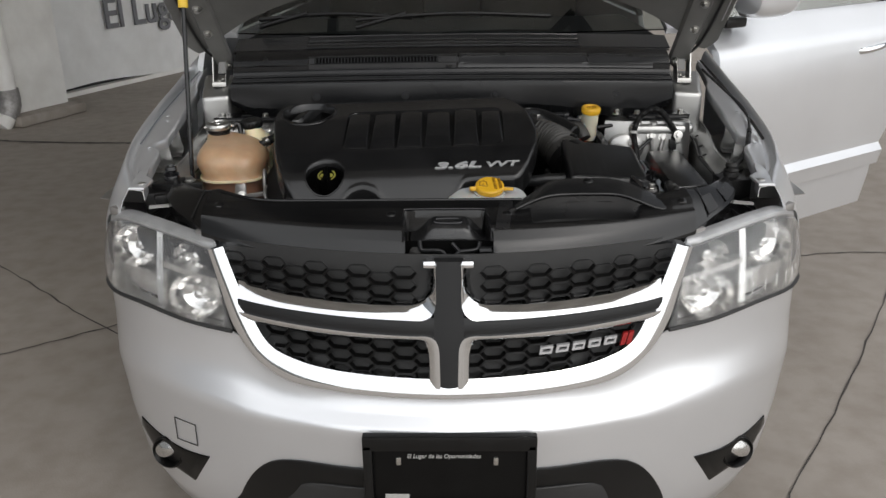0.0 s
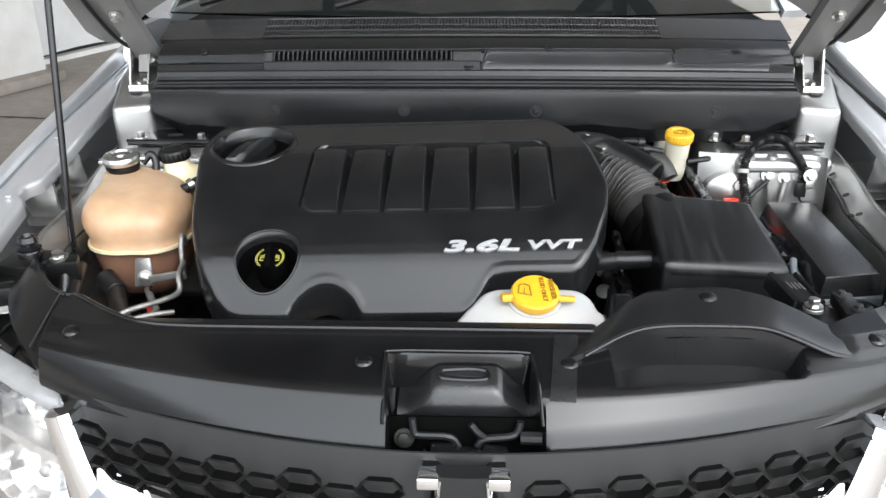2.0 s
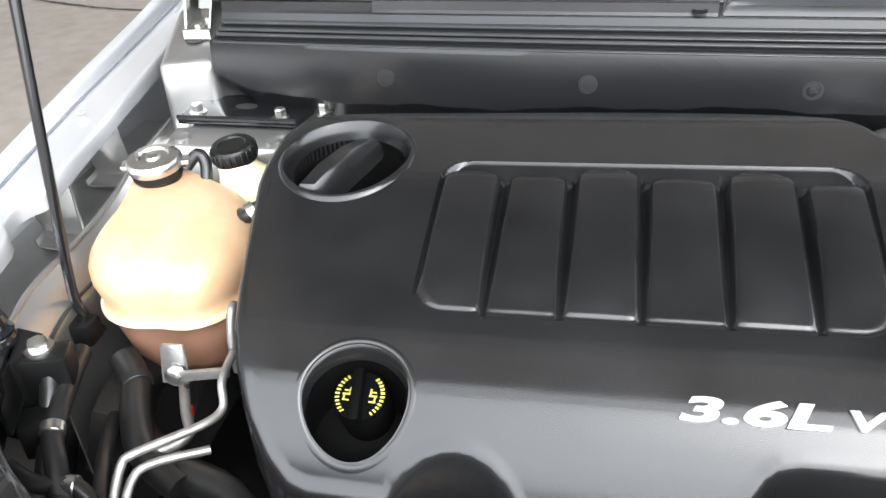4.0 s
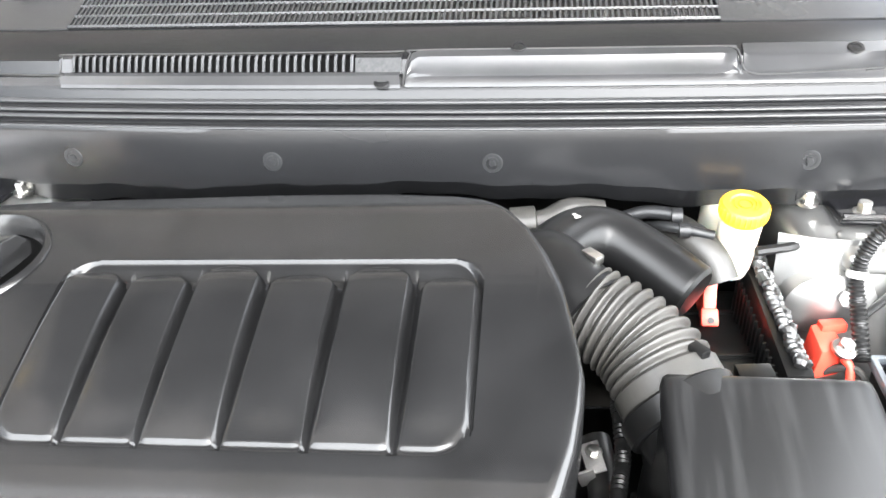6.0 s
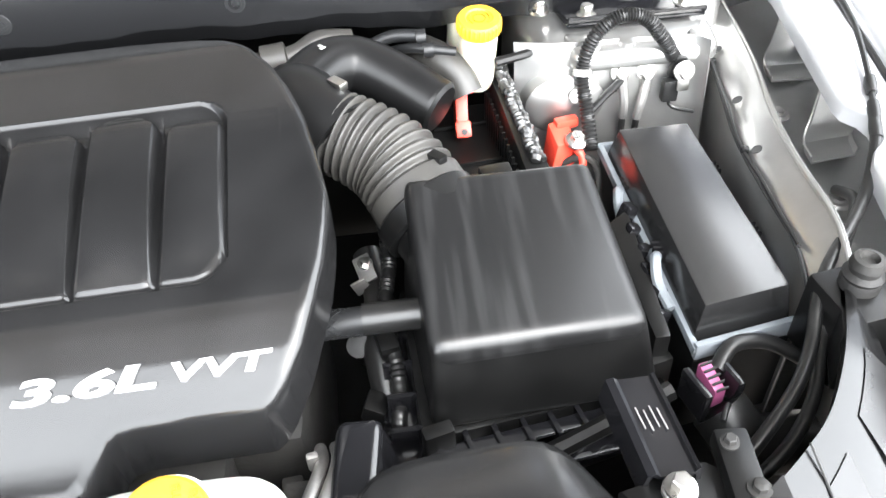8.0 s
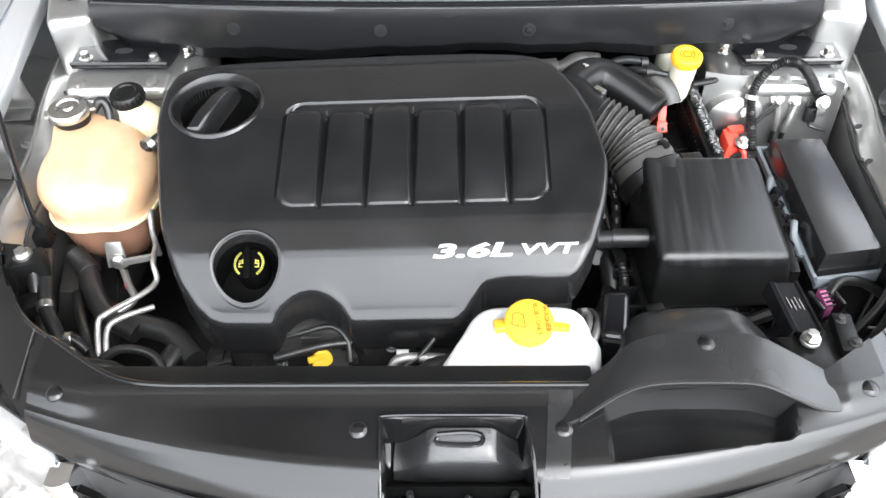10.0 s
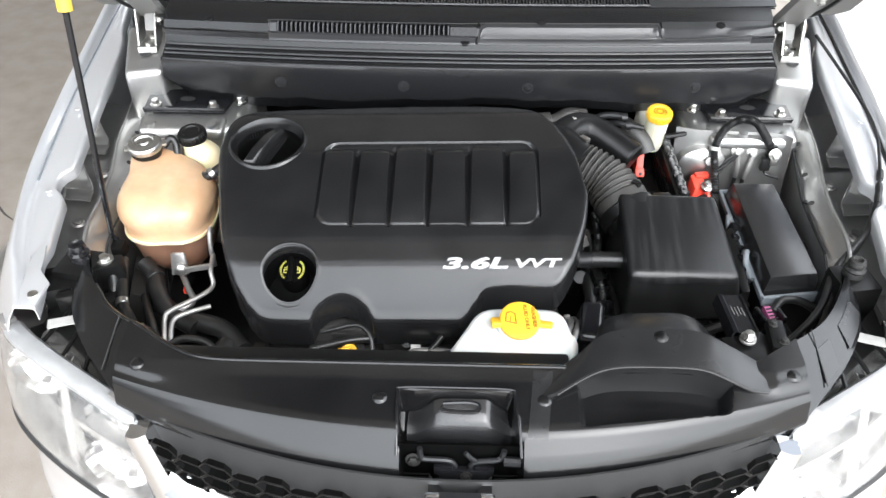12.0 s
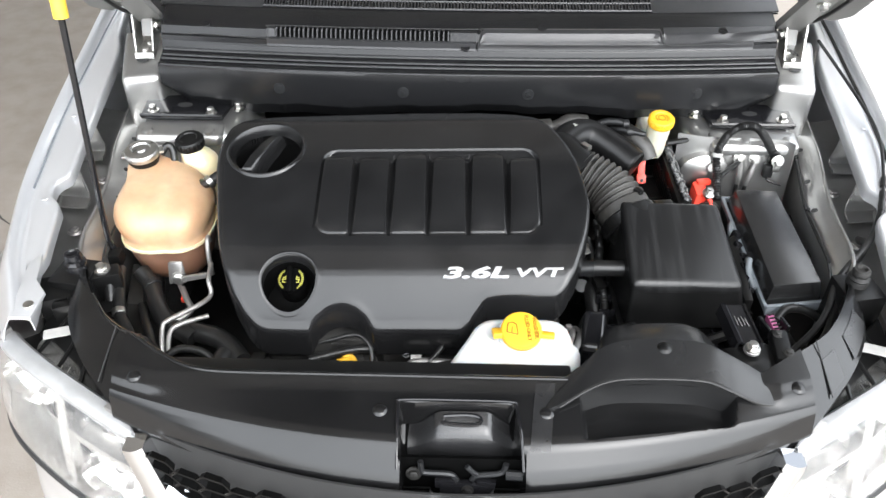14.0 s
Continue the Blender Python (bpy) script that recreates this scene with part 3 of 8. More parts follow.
OUT = [(0.518, 0.940), (0.494, 0.870), (0.467, 0.790), (0.420, 0.728), (0.347, 0.688), (0.24, 0.677), (0.12, 0.674), (0, 0.673)]
INN = [(0.484, 0.948), (0.463, 0.895), (0.425, 0.812), (0.385, 0.752), (0.320, 0.727), (0.24, 0.716), (0.12, 0.711), (0, 0.709)]
b = bmesh.new()
for side in (-1, 1):
    band(b, mirrored(OUT, side), mirrored(INN, side), 0.016, 0.03, 0.005, dc=0.012)
cpart("surround", b, CHROME, "polished chrome surround", grille)
for side in (-1, 1):
    b = bmesh.new()
    # upper strip: from the outer end along the bar, then up beside the upright
    band(b, mirrored([(0.470, 0.885), (0.384, 0.869), (0.238, 0.862), (0.10, 0.862), (0.060, 0.868), (0.046, 0.889), (0.044, 0.93), (0.046, 0.951)], side),
         mirrored([(0.472, 0.848), (0.386, 0.842), (0.238, 0.838), (0.09, 0.836), (0.047, 0.838), (0.027, 0.863), (0.026, 0.93), (0.024, 0.951)], side), 0.015, 0.03, 0.002, da=0.026)
    cpart("upper_strip", b, CHROME, "chrome strip", grille)
    b = bmesh.new()
    band(b, mirrored([(0.462, 0.818), (0.386, 0.812), (0.238, 0.806), (0.09, 0.803), (0.040, 0.802), (0.022, 0.784), (0.019, 0.74), (0.018, 0.684)], side),
         mirrored([(0.455, 0.802), (0.386, 0.796), (0.238, 0.791), (0.09, 0.791), (0.055, 0.790), (0.043, 0.772), (0.040, 0.74), (0.040, 0.70)], side), 0.014, 0.03, 0.003, dc=0.008)
    cpart("lower_strip", b, CHROME, "chrome strip", grille)
    b = bmesh.new()
    rbox(b, gpt(side * 0.0385, 0.948, 0.004), (0.024, 0.03, 0.014), 0.003, (-12, 0, 0))
    cpart("strip_end", b, CHROME, "", grille)
    b = bmesh.new()
    band(b, mirrored([(0.466, 0.852), (0.386, 0.846), (0.238, 0.842), (0.09, 0.840), (0.0, 0.840)], side), mirrored([(0.462, 0.815), (0.386, 0.808), (0.238, 0.802), (0.09, 0.799), (0, 0.799)], side), 0.009, 0.02, 0.003)
    cpart("cross_arm", b, SATIN, "dark satin cross bar", grille)
b = bmesh.new()
band(b, [(-0.030, 0.955), (-0.030, 0.86), (-0.03, 0.79), (-0.024, 0.69)], [(0.030, 0.955), (0.030, 0.86), (0.03, 0.79), (0.024, 0.69)], 0.0115, 0.02, 0.002, 20)
cpart("cross_upright", b, SATIN, "dark satin upright", grille)

# honeycomb cells, each a raised hexagonal rim
CW, CH = 0.058, 0.0285


def inside(x, z):
    ax_ = abs(x)
    if z > 0.85:
        return 0.05 < ax_ < float(np.interp(z, [0.85, 0.9, 0.95], [0.46, 0.48, 0.495])) and z < 0.938
    return 0.045 < ax_ < float(np.interp(z, [0.70, 0.73, 0.79], [0.26, 0.36, 0.43])) and 0.707 < z < 0.797


hexa6 = [(-0.5, 0), (-0.28, 0.5), (0.28, 0.5), (0.5, 0), (0.28, -0.5), (-0.28, -0.5)]
def hpt(x, z, out=0.0):
    """The honeycomb's own plane: the upper field stands steeper under the lip."""
    if z < 0.83:
        return gpt(x, z, out)
    return gpt(x, 0.86, out) + Vector((0, 0.04 * (z - 0.86), z - 0.86))


for row in range(-2, 22):
    for col in range(-14, 15):
        cx = (col + 0.0) * CW * 0.79
        cz = 0.70 + row * CH + (0.5 * CH if col % 2 else 0)
        if not inside(cx, cz):
            continue
        b = bmesh.new()
        o, i_, d_ = [], [], []
        for hx, hz in hexa6:
            o.append(b.verts.new(hpt(cx + hx * CW * 1.0, cz + hz * CH * 0.99, -0.006)))
            i_.append(b.verts.new(hpt(cx + hx * CW * 0.91, cz + hz * CH * 0.84, -0.005)))
            d_.append(b.verts.new(hpt(cx + hx * CW * 0.82, cz + hz * CH * 0.74, -0.018)))
        for k in range(6):
            j = (k + 1) % 6
            face(b, (o[k], o[j], i_[j], i_[k]))
            face(b, (i_[k], i_[j], d_[j], d_[k]))
        cpart("honeycomb_cell", b, HONEY, "", grille)
b = bmesh.new()
sheet(b, [[gpt(x, z, -0.03) for x in np.linspace(-0.5, 0.5, 30)] for z in np.linspace(0.69, 0.955, 8)], 0.004)
cpart("backing", b, INK, "", grille)
# maker's name: plain raised blocks of its size and colour
for k in range(5):
    b = bmesh.new()
    xa = 0.186 + k * 0.0345
    za = 0.7525 + k * 0.0012
    p = [gpt(xa, za, 0.004), gpt(xa + 0.026, za + 0.0008, 0.004), gpt(xa + 0.030, za + 0.0158, 0.004), gpt(xa + 0.003, za + 0.0150, 0.004)]
    q = [gpt(xa + 0.006, za + 0.0045, 0.004), gpt(xa + 0.022, za + 0.005, 0.004), gpt(xa + 0.0245, za + 0.0115, 0.004), gpt(xa + 0.008, za + 0.011, 0.004)]
    back = Vector((0, 0.008, 0))
    loft(b, [[v + back for v in p], p, q, [v + back for v in q]], True, False, False)
    cpart("badge_block", b, BADGE, "plain silver badge block", grille)
for k in range(2):
    b = bmesh.new()
    xa = 0.360 + k * 0.0135
    p = [gpt(xa, 0.752, 0.005), gpt(xa + 0.0105, 0.752, 0.005), gpt(xa + 0.0185, 0.777, 0.005), gpt(xa + 0.008, 0.777, 0.005)]
    loft(b, [[v + Vector((0, 0.008, 0)) for v in p], p])
    cpart("badge_stripe", b, DEEP_RED, "red slanted stripe", grille)

# headlights
HB = [(0.470, 0.070, 0.774), (0.58, 0.116, 0.778), (0.70, 0.186, 0.788), (0.80, 0.272, 0.780), (0.862, 0.370, 0.768), (0.884, 0.450, 0.760)]
HT = [(0.512, 0.146, 0.936), (0.60, 0.196, 0.948), (0.69, 0.250, 0.956), (0.77, 0.310, 0.953), (0.835, 0.385, 0.922), (0.874, 0.458, 0.885)]


def lamp_grid(side, inward, nu=26, nv=12, shrink=0.0, bulge=0.012):
    lo, hi = sample(HB, nu), sample(HT, nu)
    rows = []
    for i in range(nu):
        u = i / (nu - 1)
        row = []
        for j in range(nv):
            v = shrink + (1 - 2 * shrink) * j / (nv - 1)
            p = lo[i].lerp(hi[i], v)
            nrm = Vector((0.35 + 0.5 * u, -1.0 + 0.35 * u, 0.42)).normalized()
            p = p + nrm * (bulge * math.sin(math.pi * v) ** 0.6 - inward)
            row.append(Vector((side * p.x, p.y, p.z)))
        rows.append(row)
    return rows


for side in (-1, 1):
    lamp = thing("headlight", "", "")
    lamp.parent = car
    lamp["label"] = "clear headlight with chrome reflectors"
    b = bmesh.new()
    sheet(b, lamp_grid(side, 0.075, shrink=0.02, bulge=0.0), 0.003, side)
    g0, g1 = lamp_grid(side, 0.075, bulge=0.0), lamp_grid(side, 0.002, bulge=0.0)
    for edge in ([r[0] for r in g0], [r[0] for r in g1]), ([r[-1] for r in g0], [r[-1] for r in g1]), (g0[0], g1[0]), (g0[-1], g1[-1]):
        loft(b, list(edge), close=False)
    cpart("housing", b, LAMP_GREY, "", lamp)
    # two faceted bowls in the inner half, a third over a smooth panel in the outer half
    for (u, v, r) in ((0.20, 0.28, 0.058), (0.23, 0.77, 0.043), (0.62, 0.68, 0.056)):
        c = lamp_grid(side, 0.030, bulge=0)[int(u * 25)][int(v * 11)]
        ax = Vector((side * (0.1 + 0.25 * u), -1, 0.22))
        b = bmesh.new()
        revolve(b, [(r, 0.0), (r * 0.98, -0.006), (r * 0.90, -0.018), (r * 0.72, -0.031), (r * 0.45, -0.041), (0.012, -0.045)], c, ax, 18, 1.08, 0.92, capped=False)
        cpart("reflector", b, REFLECT, "chrome reflector bowl", lamp, sharp=12)
        b = bmesh.new()
        revolve(b, [(0.012, -0.046), (0.012, -0.022), (0.009, -0.014), (0.0005, -0.012)], c, ax, 16)
        cpart("bulb_shield", b, LAMP_GREY, "", lamp)
    g = lamp_grid(side, 0.040, bulge=0.0)
    b = bmesh.new()
    sheet(b, [[g[i][j] for j in range(1, 5)] for i in range(10, 25)], 0.003, side)
    cpart("smooth_panel", b, LAMP_GREY, "pale smooth lamp panel", lamp)
    g = lamp_grid(side, 0.014, bulge=0.004)
    b = bmesh.new()
    sheet(b, [[g[9][j] + Vector((side * dx, dy, 0)) for dx, dy in ((-0.006, 0.030), (-0.006, 0.0), (0.006, 0.004), (0.006, 0.034))] for j in range(0, 12)], 0.002, side)
    cpart("divider", b, LAMP_GREY, "grey upright divider", lamp)
    b = bmesh.new()
    sheet(b, [[g[i][6] + Vector((0, dy, dz)) for dy, dz in ((0.030, -0.006), (0.0, -0.006), (0.003, 0.006), (0.034, 0.006))] for i in range(0, 10)], 0.002, side)
    cpart("divider", b, LAMP_GREY, "grey level divider", lamp)
    g = lamp_grid(side, 0.006, bulge=0.008)
    ctubes("prism_rib", [([g[i][1], g[i][2], g[i][2].lerp(g[i][3], 0.6)], 0.0016) for i in range(8, 22, 2)], LAMP_GREY, "", lamp, 6, 2)
    b = bmesh.new()
    sheet(b, lamp_grid(side, 0.0), 0.003, side)
    o = cpart("lens", b, LENS, "clear plastic lens", lamp)
    o.visible_shadow = False
    b = bmesh.new()
    rows = []
    for i, p in enumerate(sample(HT[:5], 30)):
        u = i / 29
        n2 = Vector((0.30 + 0.45 * u, -1.0 + 0.3 * u, 0)).normalized()
        e = min(1.0, i / 2, (29 - i) / 5)
        rows.append([Vector((side * q.x, q.y, q.z)) for q in (p + n2 * o * (0.3 + 0.7 * e) + Vector((0, 0, h)) for o, h in ((0.004, -0.010), (0.008, -0.003), (0.006, 0.004), (-0.003, 0.010), (-0.013, 0.012), (-0.022, 0.011), (-0.027, 0.005), (-0.028, -0.012)))])
    sheet(b, rows, 0.003, side)
    cpart("top_rail", b, RAIL, "pale silver ledge along the lamp's upper edge", lamp)
    b = bmesh.new()
    tube(b, [(side * x, y - 0.001, z - 0.003) for x, y, z in HB], 0.005, 8, 5)
    cpart("seal", b, INK, "", lamp)
    cboxes("mount", [((side * p[0], p[1], p[2]), (0.03, 0.025, 0.02), (0, 0, side * 30)) for p in ((0.545, 0.19, 0.952), (0.80, 0.35, 0.955))], CAST, "", lamp)
    # black carrier behind the lamp
    b = bmesh.new()
    lo_ = [(0.50, 0.165, 0.935), (0.60, 0.215, 0.94), (0.70, 0.275, 0.945), (0.77, 0.33, 0.945)]
    hi_ = [(0.535, 0.20, 0.955), (0.62, 0.29, 0.955), (0.68, 0.37, 0.955), (0.735, 0.43, 0.95)]
    sheet(b, [[Vector((side * p.x, p.y, p.z)) for p in row] for row in (sample(lo_, 12), [a.lerp(c, 0.5) - Vector((0, 0, 0.03)) for a, c in zip(sample(lo_, 12), sample(hi_, 12))], sample(hi_, 12))], 0.006, side)
    for k in range(1, 6):
        f = k / 6
        p, q = sample(lo_, 12)[int(f * 11)], sample(hi_, 12)[int(f * 11)]
        tube(b, [(side * p.x, p.y + 0.01, p.z), (side * q.x, q.y, q.z)], 0.004, 6, 1)
    tube(b, [(side * x, y, z + 0.004) for x, y, z in lo_], 0.008, 8, 4)
    car_ = cpart("lamp_carrier", b, MATTE, "black ribbed lamp carrier", lamp)
    b = bmesh.new()
    hexa(b, [(side * 0.50, 0.185, 0.925), (side * 0.76, 0.345, 0.928), (side * 0.745, 0.46, 0.928), (side * 0.56, 0.30, 0.925)],
         [(side * 0.50, 0.185, 0.85), (side * 0.76, 0.345, 0.85), (side * 0.745, 0.46, 0.85), (side * 0.56, 0.30, 0.85)], 0.008, 2)
    cpart("lamp_bracket", b, MATTE, "black bracket behind the lamp", lamp)
    b = bmesh.new()
    c = Vector((side * 0.694, 0.338, 0.968))
    rbox(b, c, (0.045, 0.022, 0.002), 0, (0, 0, side * -18))
    cpart("barcode_label", b, LABEL, "white barcode label", lamp)

# fenders, their flanges and the inner aprons
FEND = [  # station, flange edge and height, crest and height, then the flank
    (0.325, 0.722, 1.012, 0.752, 1.018, ((0.772, 0.99), (0.780, 0.972), (0.784, 0.962), (0.786, 0.955))),
    (0.40, 0.738, 1.016, 0.785, 1.030, ((0.815, 0.99), (0.837, 0.955), (0.850, 0.93), (0.853, 0.915))),
    (0.47, 0.755, 1.024, 0.815, 1.042, ((0.850, 0.985), (0.875, 0.92), (0.889, 0.84), (0.894, 0.765))),
    (0.65, 0.783, 1.042, 0.860, 1.060, ((0.882, 1.0), (0.897, 0.92), (0.905, 0.82), (0.908, 0.72))),
    (0.90, 0.809, 1.068, 0.888, 1.089, ((0.898, 1.03), (0.907, 0.94), (0.912, 0.84), (0.913, 0.75))),
    (1.14, 0.829, 1.096, 0.900, 1.120, ((0.907, 1.05), (0.912, 0.95), (0.915, 0.84), (0.915, 0.70))),
    (1.22, 0.850, 1.108, 0.902, 1.134, ((0.908, 1.06), (0.912, 0.95), (0.915, 0.80), (0.915, 0.55))),
    (1.34, 0.866, 1.126, 0.902, 1.157, ((0.909, 1.08), (0.913, 0.95), (0.915, 0.75), (0.915, 0.40))),
    (1.42, 0.869, 1.142, 0.900, 1.174, ((0.909, 1.08), (0.913, 0.95), (0.915, 0.75), (0.915, 0.40))),
]


def fender_row(xi, zi, xo, zo, flank):
    return [(xi - 0.002, zi - 0.026), (xi, zi - 0.003), (xi + 0.014, zi), (xo - 0.030, zi + 0.003), (xo - 0.019, zi + 0.002), (xo - 0.012, zo - 0.004), (xo, zo), *flank]


for side in (-1, 1):
    cols = []
    stations = np.linspace(0.325, 1.42, 72)
    for k in range(11):
        line = spline([(fender_row(*s[1:])[k][0], s[0], fender_row(*s[1:])[k][1]) for s in FEND], 10)
        ys_ = [p.y for p in line]
        cols.append([Vector((side * float(np.interp(y, ys_, [p.x for p in line])), y, float(np.interp(y, ys_, [p.z for p in line])))) for y in stations])
    for i, y in enumerate(stations):  # notches pressed into the flange's inner edge
        cut = 0.024 * math.exp(-((y - 0.655) / 0.034) ** 4) + 0.010 * math.exp(-((y - 0.435) / 0.03) ** 4)
        for k in range(3):
            cols[k][i] = cols[k][i] + Vector((side * cut, 0, 0))
    rows = [spline([cols[k][i] for k in range(11)], 4) for i in range(72)]
    b = bmesh.new()
    sheet(b, rows, 0.002, -side)
    fender = cpart("fender", b, PAINT, "silver painted front fender", sharp=60)
    # flange tabs along the bonnet gap
    b = bmesh.new()
    slab(b, [(side * x, y) for x, y in ((0.718, 0.322), (0.756, 0.322), (0.772, 0.45), (0.758, 0.475), (0.748, 0.44), (0.742, 0.41), (0.716, 0.38))], lambda x, y: 1.012 + 0.06 * (y - 0.3), lambda x, y: 1.018 + 0.06 * (y - 0.3), 0.002)
    cpart("flange_tab", b, PAINT, "", fender)
    b = bmesh.new()
    revolve(b, [(0.009, 0), (0.009, 0.002), (0.006, 0.003), (0.0005, 0.003)], (side * 0.732, 0.350, 1.021), (0, 0, 1), 16)
    cpart("rivet", b, STEEL, "", fender)
    for k_ in (0.62, 0.88):
        b = bmesh.new()
        revolve(b, [(0.006, 0), (0.006, 0.002), (0.0005, 0.0025)], (side * (0.812 + 0.13 * (k_ - 0.65)), k_, 1.046 + 0.12 * (k_ - 0.65)), (0, 0, 1), 12)
        cpart("flange_bolt", b, PAINT, "", fender)
    # dark seal in the groove between the flange and the crest
    b = bmesh.new()
    tube(b, [(side * (xo - 0.0185), y, zi + 0.003) for y, xi, zi, xo, zo, _ in FEND[3:]], 0.0040 if side > 0 else 0.0022, 8, 4)
    cpart("gap_seal", b, RUBBER if side > 0 else GASKET, "thin rubber seal", fender)

    # apron: wall, rail and valley
    ap = []
    for y, xs_, xe, zz in ((0.495, 0.674, 0.704, -0.004), (0.56, 0.688, 0.721, 0.0), (0.65, 0.693, 0.727, 0.0), (0.75, 0.702, 0.740, 0.0), (0.89, 0.730, 0.770, 0.004), (1.12, 0.748, 0.792, 0.012)):
        ap.append([(side * x, y, z + zz) for x, z in ((xs_ - 0.004, 0.62), (xs_ - 0.002, 0.80), (xs_ - 0.001, 0.965), (xs_ + 0.002, 0.978), (xe - 0.006, 0.996), (xe, 1.002), (xe + 0.003, 0.997), (xe + 0.008, 0.955), (xe + 0.024, 0.938), (0.5 * xe + 0.425, 0.932), (0.25 * xe + 0.66, 0.935), (0.905, 0.945))])
    cols = [sample([ap[i][k] for i in range(6)], 24) for k in range(12)]
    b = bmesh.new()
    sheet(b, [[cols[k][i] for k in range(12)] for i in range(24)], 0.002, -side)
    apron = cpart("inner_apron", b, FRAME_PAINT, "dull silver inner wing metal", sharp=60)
    for y, z in ((0.92, 0.99), (0.80, 0.975), (0.70, 0.95)):
        b = bmesh.new()
        revolve(b, [(0.0065, 0), (0.0065, 0.001)], (side * (0.722 + 0.18 * (y - 0.8)), y, 0.9905 + 0.01 * (y - 0.8)), (-0.45 * side, -0.1, 0.85), 16, 1.0, 0.8)
        cpart("drain_hole", b, INK, "", apron)
    b = bmesh.new()
    tube(b, [cols[5][i] + Vector((0, 0, 0.002)) for i in range(0, 24)], 0.0028, 8, 1)
    cpart("weld_flange", b, FRAME_PAINT, "bright folded edge of the inner wing", apron)
    if side > 0:
        b = bmesh.new()
        tube(b, [cols[3][i] + Vector((-0.004, 0, 0.003 + 0.002 * math.sin(i * 1.3))) for i in range(2, 24)], 0.0025, 8, 1)
        lead = cpart("wing_lead", b, RUBBER, "thin black lead along the inner wing", apron)
        for i in (8, 15, 20):
            b = bmesh.new()
            rbox(b, cols[3][i] + Vector((-0.003, 0, 0.004)), (0.010, 0.008, 0.007), 0.002, (0, 0, -10))
            cpart("lead_clip", b, MATTE, "", lead)
    # folded brackets that carry the fender
    for quads in ((((0.790, 0.718), (0.848, 0.724)), ((0.796, 0.752), (0.857, 0.760)), ((0.815, 0.778), (0.848, 0.735))), (((0.822, 0.900), (0.880, 0.896)), ((0.828, 0.940), (0.886, 0.936)), ((0.842, 0.948), (0.872, 0.915)))):
        (f0, f1), (m0, m1), (t0, t1) = quads
        edge_a = sample([(*f0, 0.944), (*m0, 0.946), ((m0[0] + t0[0]) / 2, (m0[1] + t0[1]) / 2, 0.975), (*t0, 1.028)], 14)
        edge_b = sample([(*f1, 0.944), (*m1, 0.946), ((m1[0] + t1[0]) / 2, (m1[1] + t1[1]) / 2, 0.975), (*t1, 1.036)], 14)
        b = bmesh.new()
        sheet(b, [[Vector((side * q.x, q.y, q.z)) for q in (p.lerp(c, -0.06) + Vector((0, 0, 0.010)), p, p.lerp(c, 0.5), c, c.lerp(p, -0.06) + Vector((0, 0, 0.010)))] for p, c in zip(edge_a, edge_b)], 0.0025, side)
        cpart("fender_bracket", b, FRAME_PAINT, "folded metal bracket", apron)
    for y in (0.60, 0.78):
        b = bmesh.new()
        revolve(b, [(0.016, 0.0), (0.013, 0.004), (0.008, 0.004), (0.008, 0.008), (0.0005, 0.009)], (side * (0.79 if y < 0.7 else 0.80), y + 0.05, 0.940), (0, 0, 1), 16)
        cpart("body_plug", b, CAST, "", apron)

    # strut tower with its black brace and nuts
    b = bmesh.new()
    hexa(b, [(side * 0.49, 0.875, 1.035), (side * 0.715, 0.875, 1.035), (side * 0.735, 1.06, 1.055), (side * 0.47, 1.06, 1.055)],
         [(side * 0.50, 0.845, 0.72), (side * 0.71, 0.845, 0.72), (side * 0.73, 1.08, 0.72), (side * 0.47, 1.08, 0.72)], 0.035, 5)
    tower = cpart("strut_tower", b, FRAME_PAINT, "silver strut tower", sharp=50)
    b = bmesh.new()
    hexa(b, [(side * 0.53, 0.862, 1.038), (side * 0.715, 0.862, 1.038), (side * 0.72, 0.915, 1.046), (side * 0.525, 0.915, 1.046)],
         [(side * 0.53, 0.858, 1.012), (side * 0.715, 0.858, 1.012), (side * 0.72, 0.91, 1.012), (side * 0.525, 0.91, 1.012)], 0.012, 3)
    cpart("tower_step", b, FRAME_PAINT, "", tower)
    b = bmesh.new()
    slab(b, [(side * x, y) for x, y in ((0.535, 0.918), (0.715, 0.918), (0.722, 1.0), (0.60, 1.02), (0.525, 0.985))], 1.046, 1.056, 0.003)
    tube(b, [(side * 0.535, 0.918, 1.056), (side * 0.715, 0.918, 1.056)], 0.004, 6, 1)
    cpart("brace", b, GLOSS, "black steel brace plate", tower)
    b = bmesh.new()
    revolve(b, [(0.014, 0), (0.014, 0.0012)], (side * 0.628, 0.965, 1.0555), (0, 0, 1), 20, 1.2, 0.7)
    cpart("brace_hole", b, INK, "", tower)
    for x, y in ((0.561, 0.930), (0.692, 0.938), (0.505, 0.955)):
        b = bmesh.new()
        bolt(b, (side * x, y, 1.053), 0.0085, (0, 0, 1), 0.017)
        cpart("strut_nut", b, STEEL, "", tower)
    for x in (0.555, 0.60, 0.69):
        b = bmesh.new()
        revolve(b, [(0.012, 0), (0.010, 0.006), (0.006, 0.007)], (side * x, 0.878, 1.04), (0, -0.2, 1), 14)
        cpart("weld_stud", b, FRAME_PAINT, "", tower)

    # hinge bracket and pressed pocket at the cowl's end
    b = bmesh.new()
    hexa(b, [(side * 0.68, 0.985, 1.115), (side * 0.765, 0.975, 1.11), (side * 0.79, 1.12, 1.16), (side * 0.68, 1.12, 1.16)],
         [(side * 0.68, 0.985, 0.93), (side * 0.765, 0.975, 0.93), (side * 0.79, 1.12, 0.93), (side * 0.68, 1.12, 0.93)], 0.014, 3)
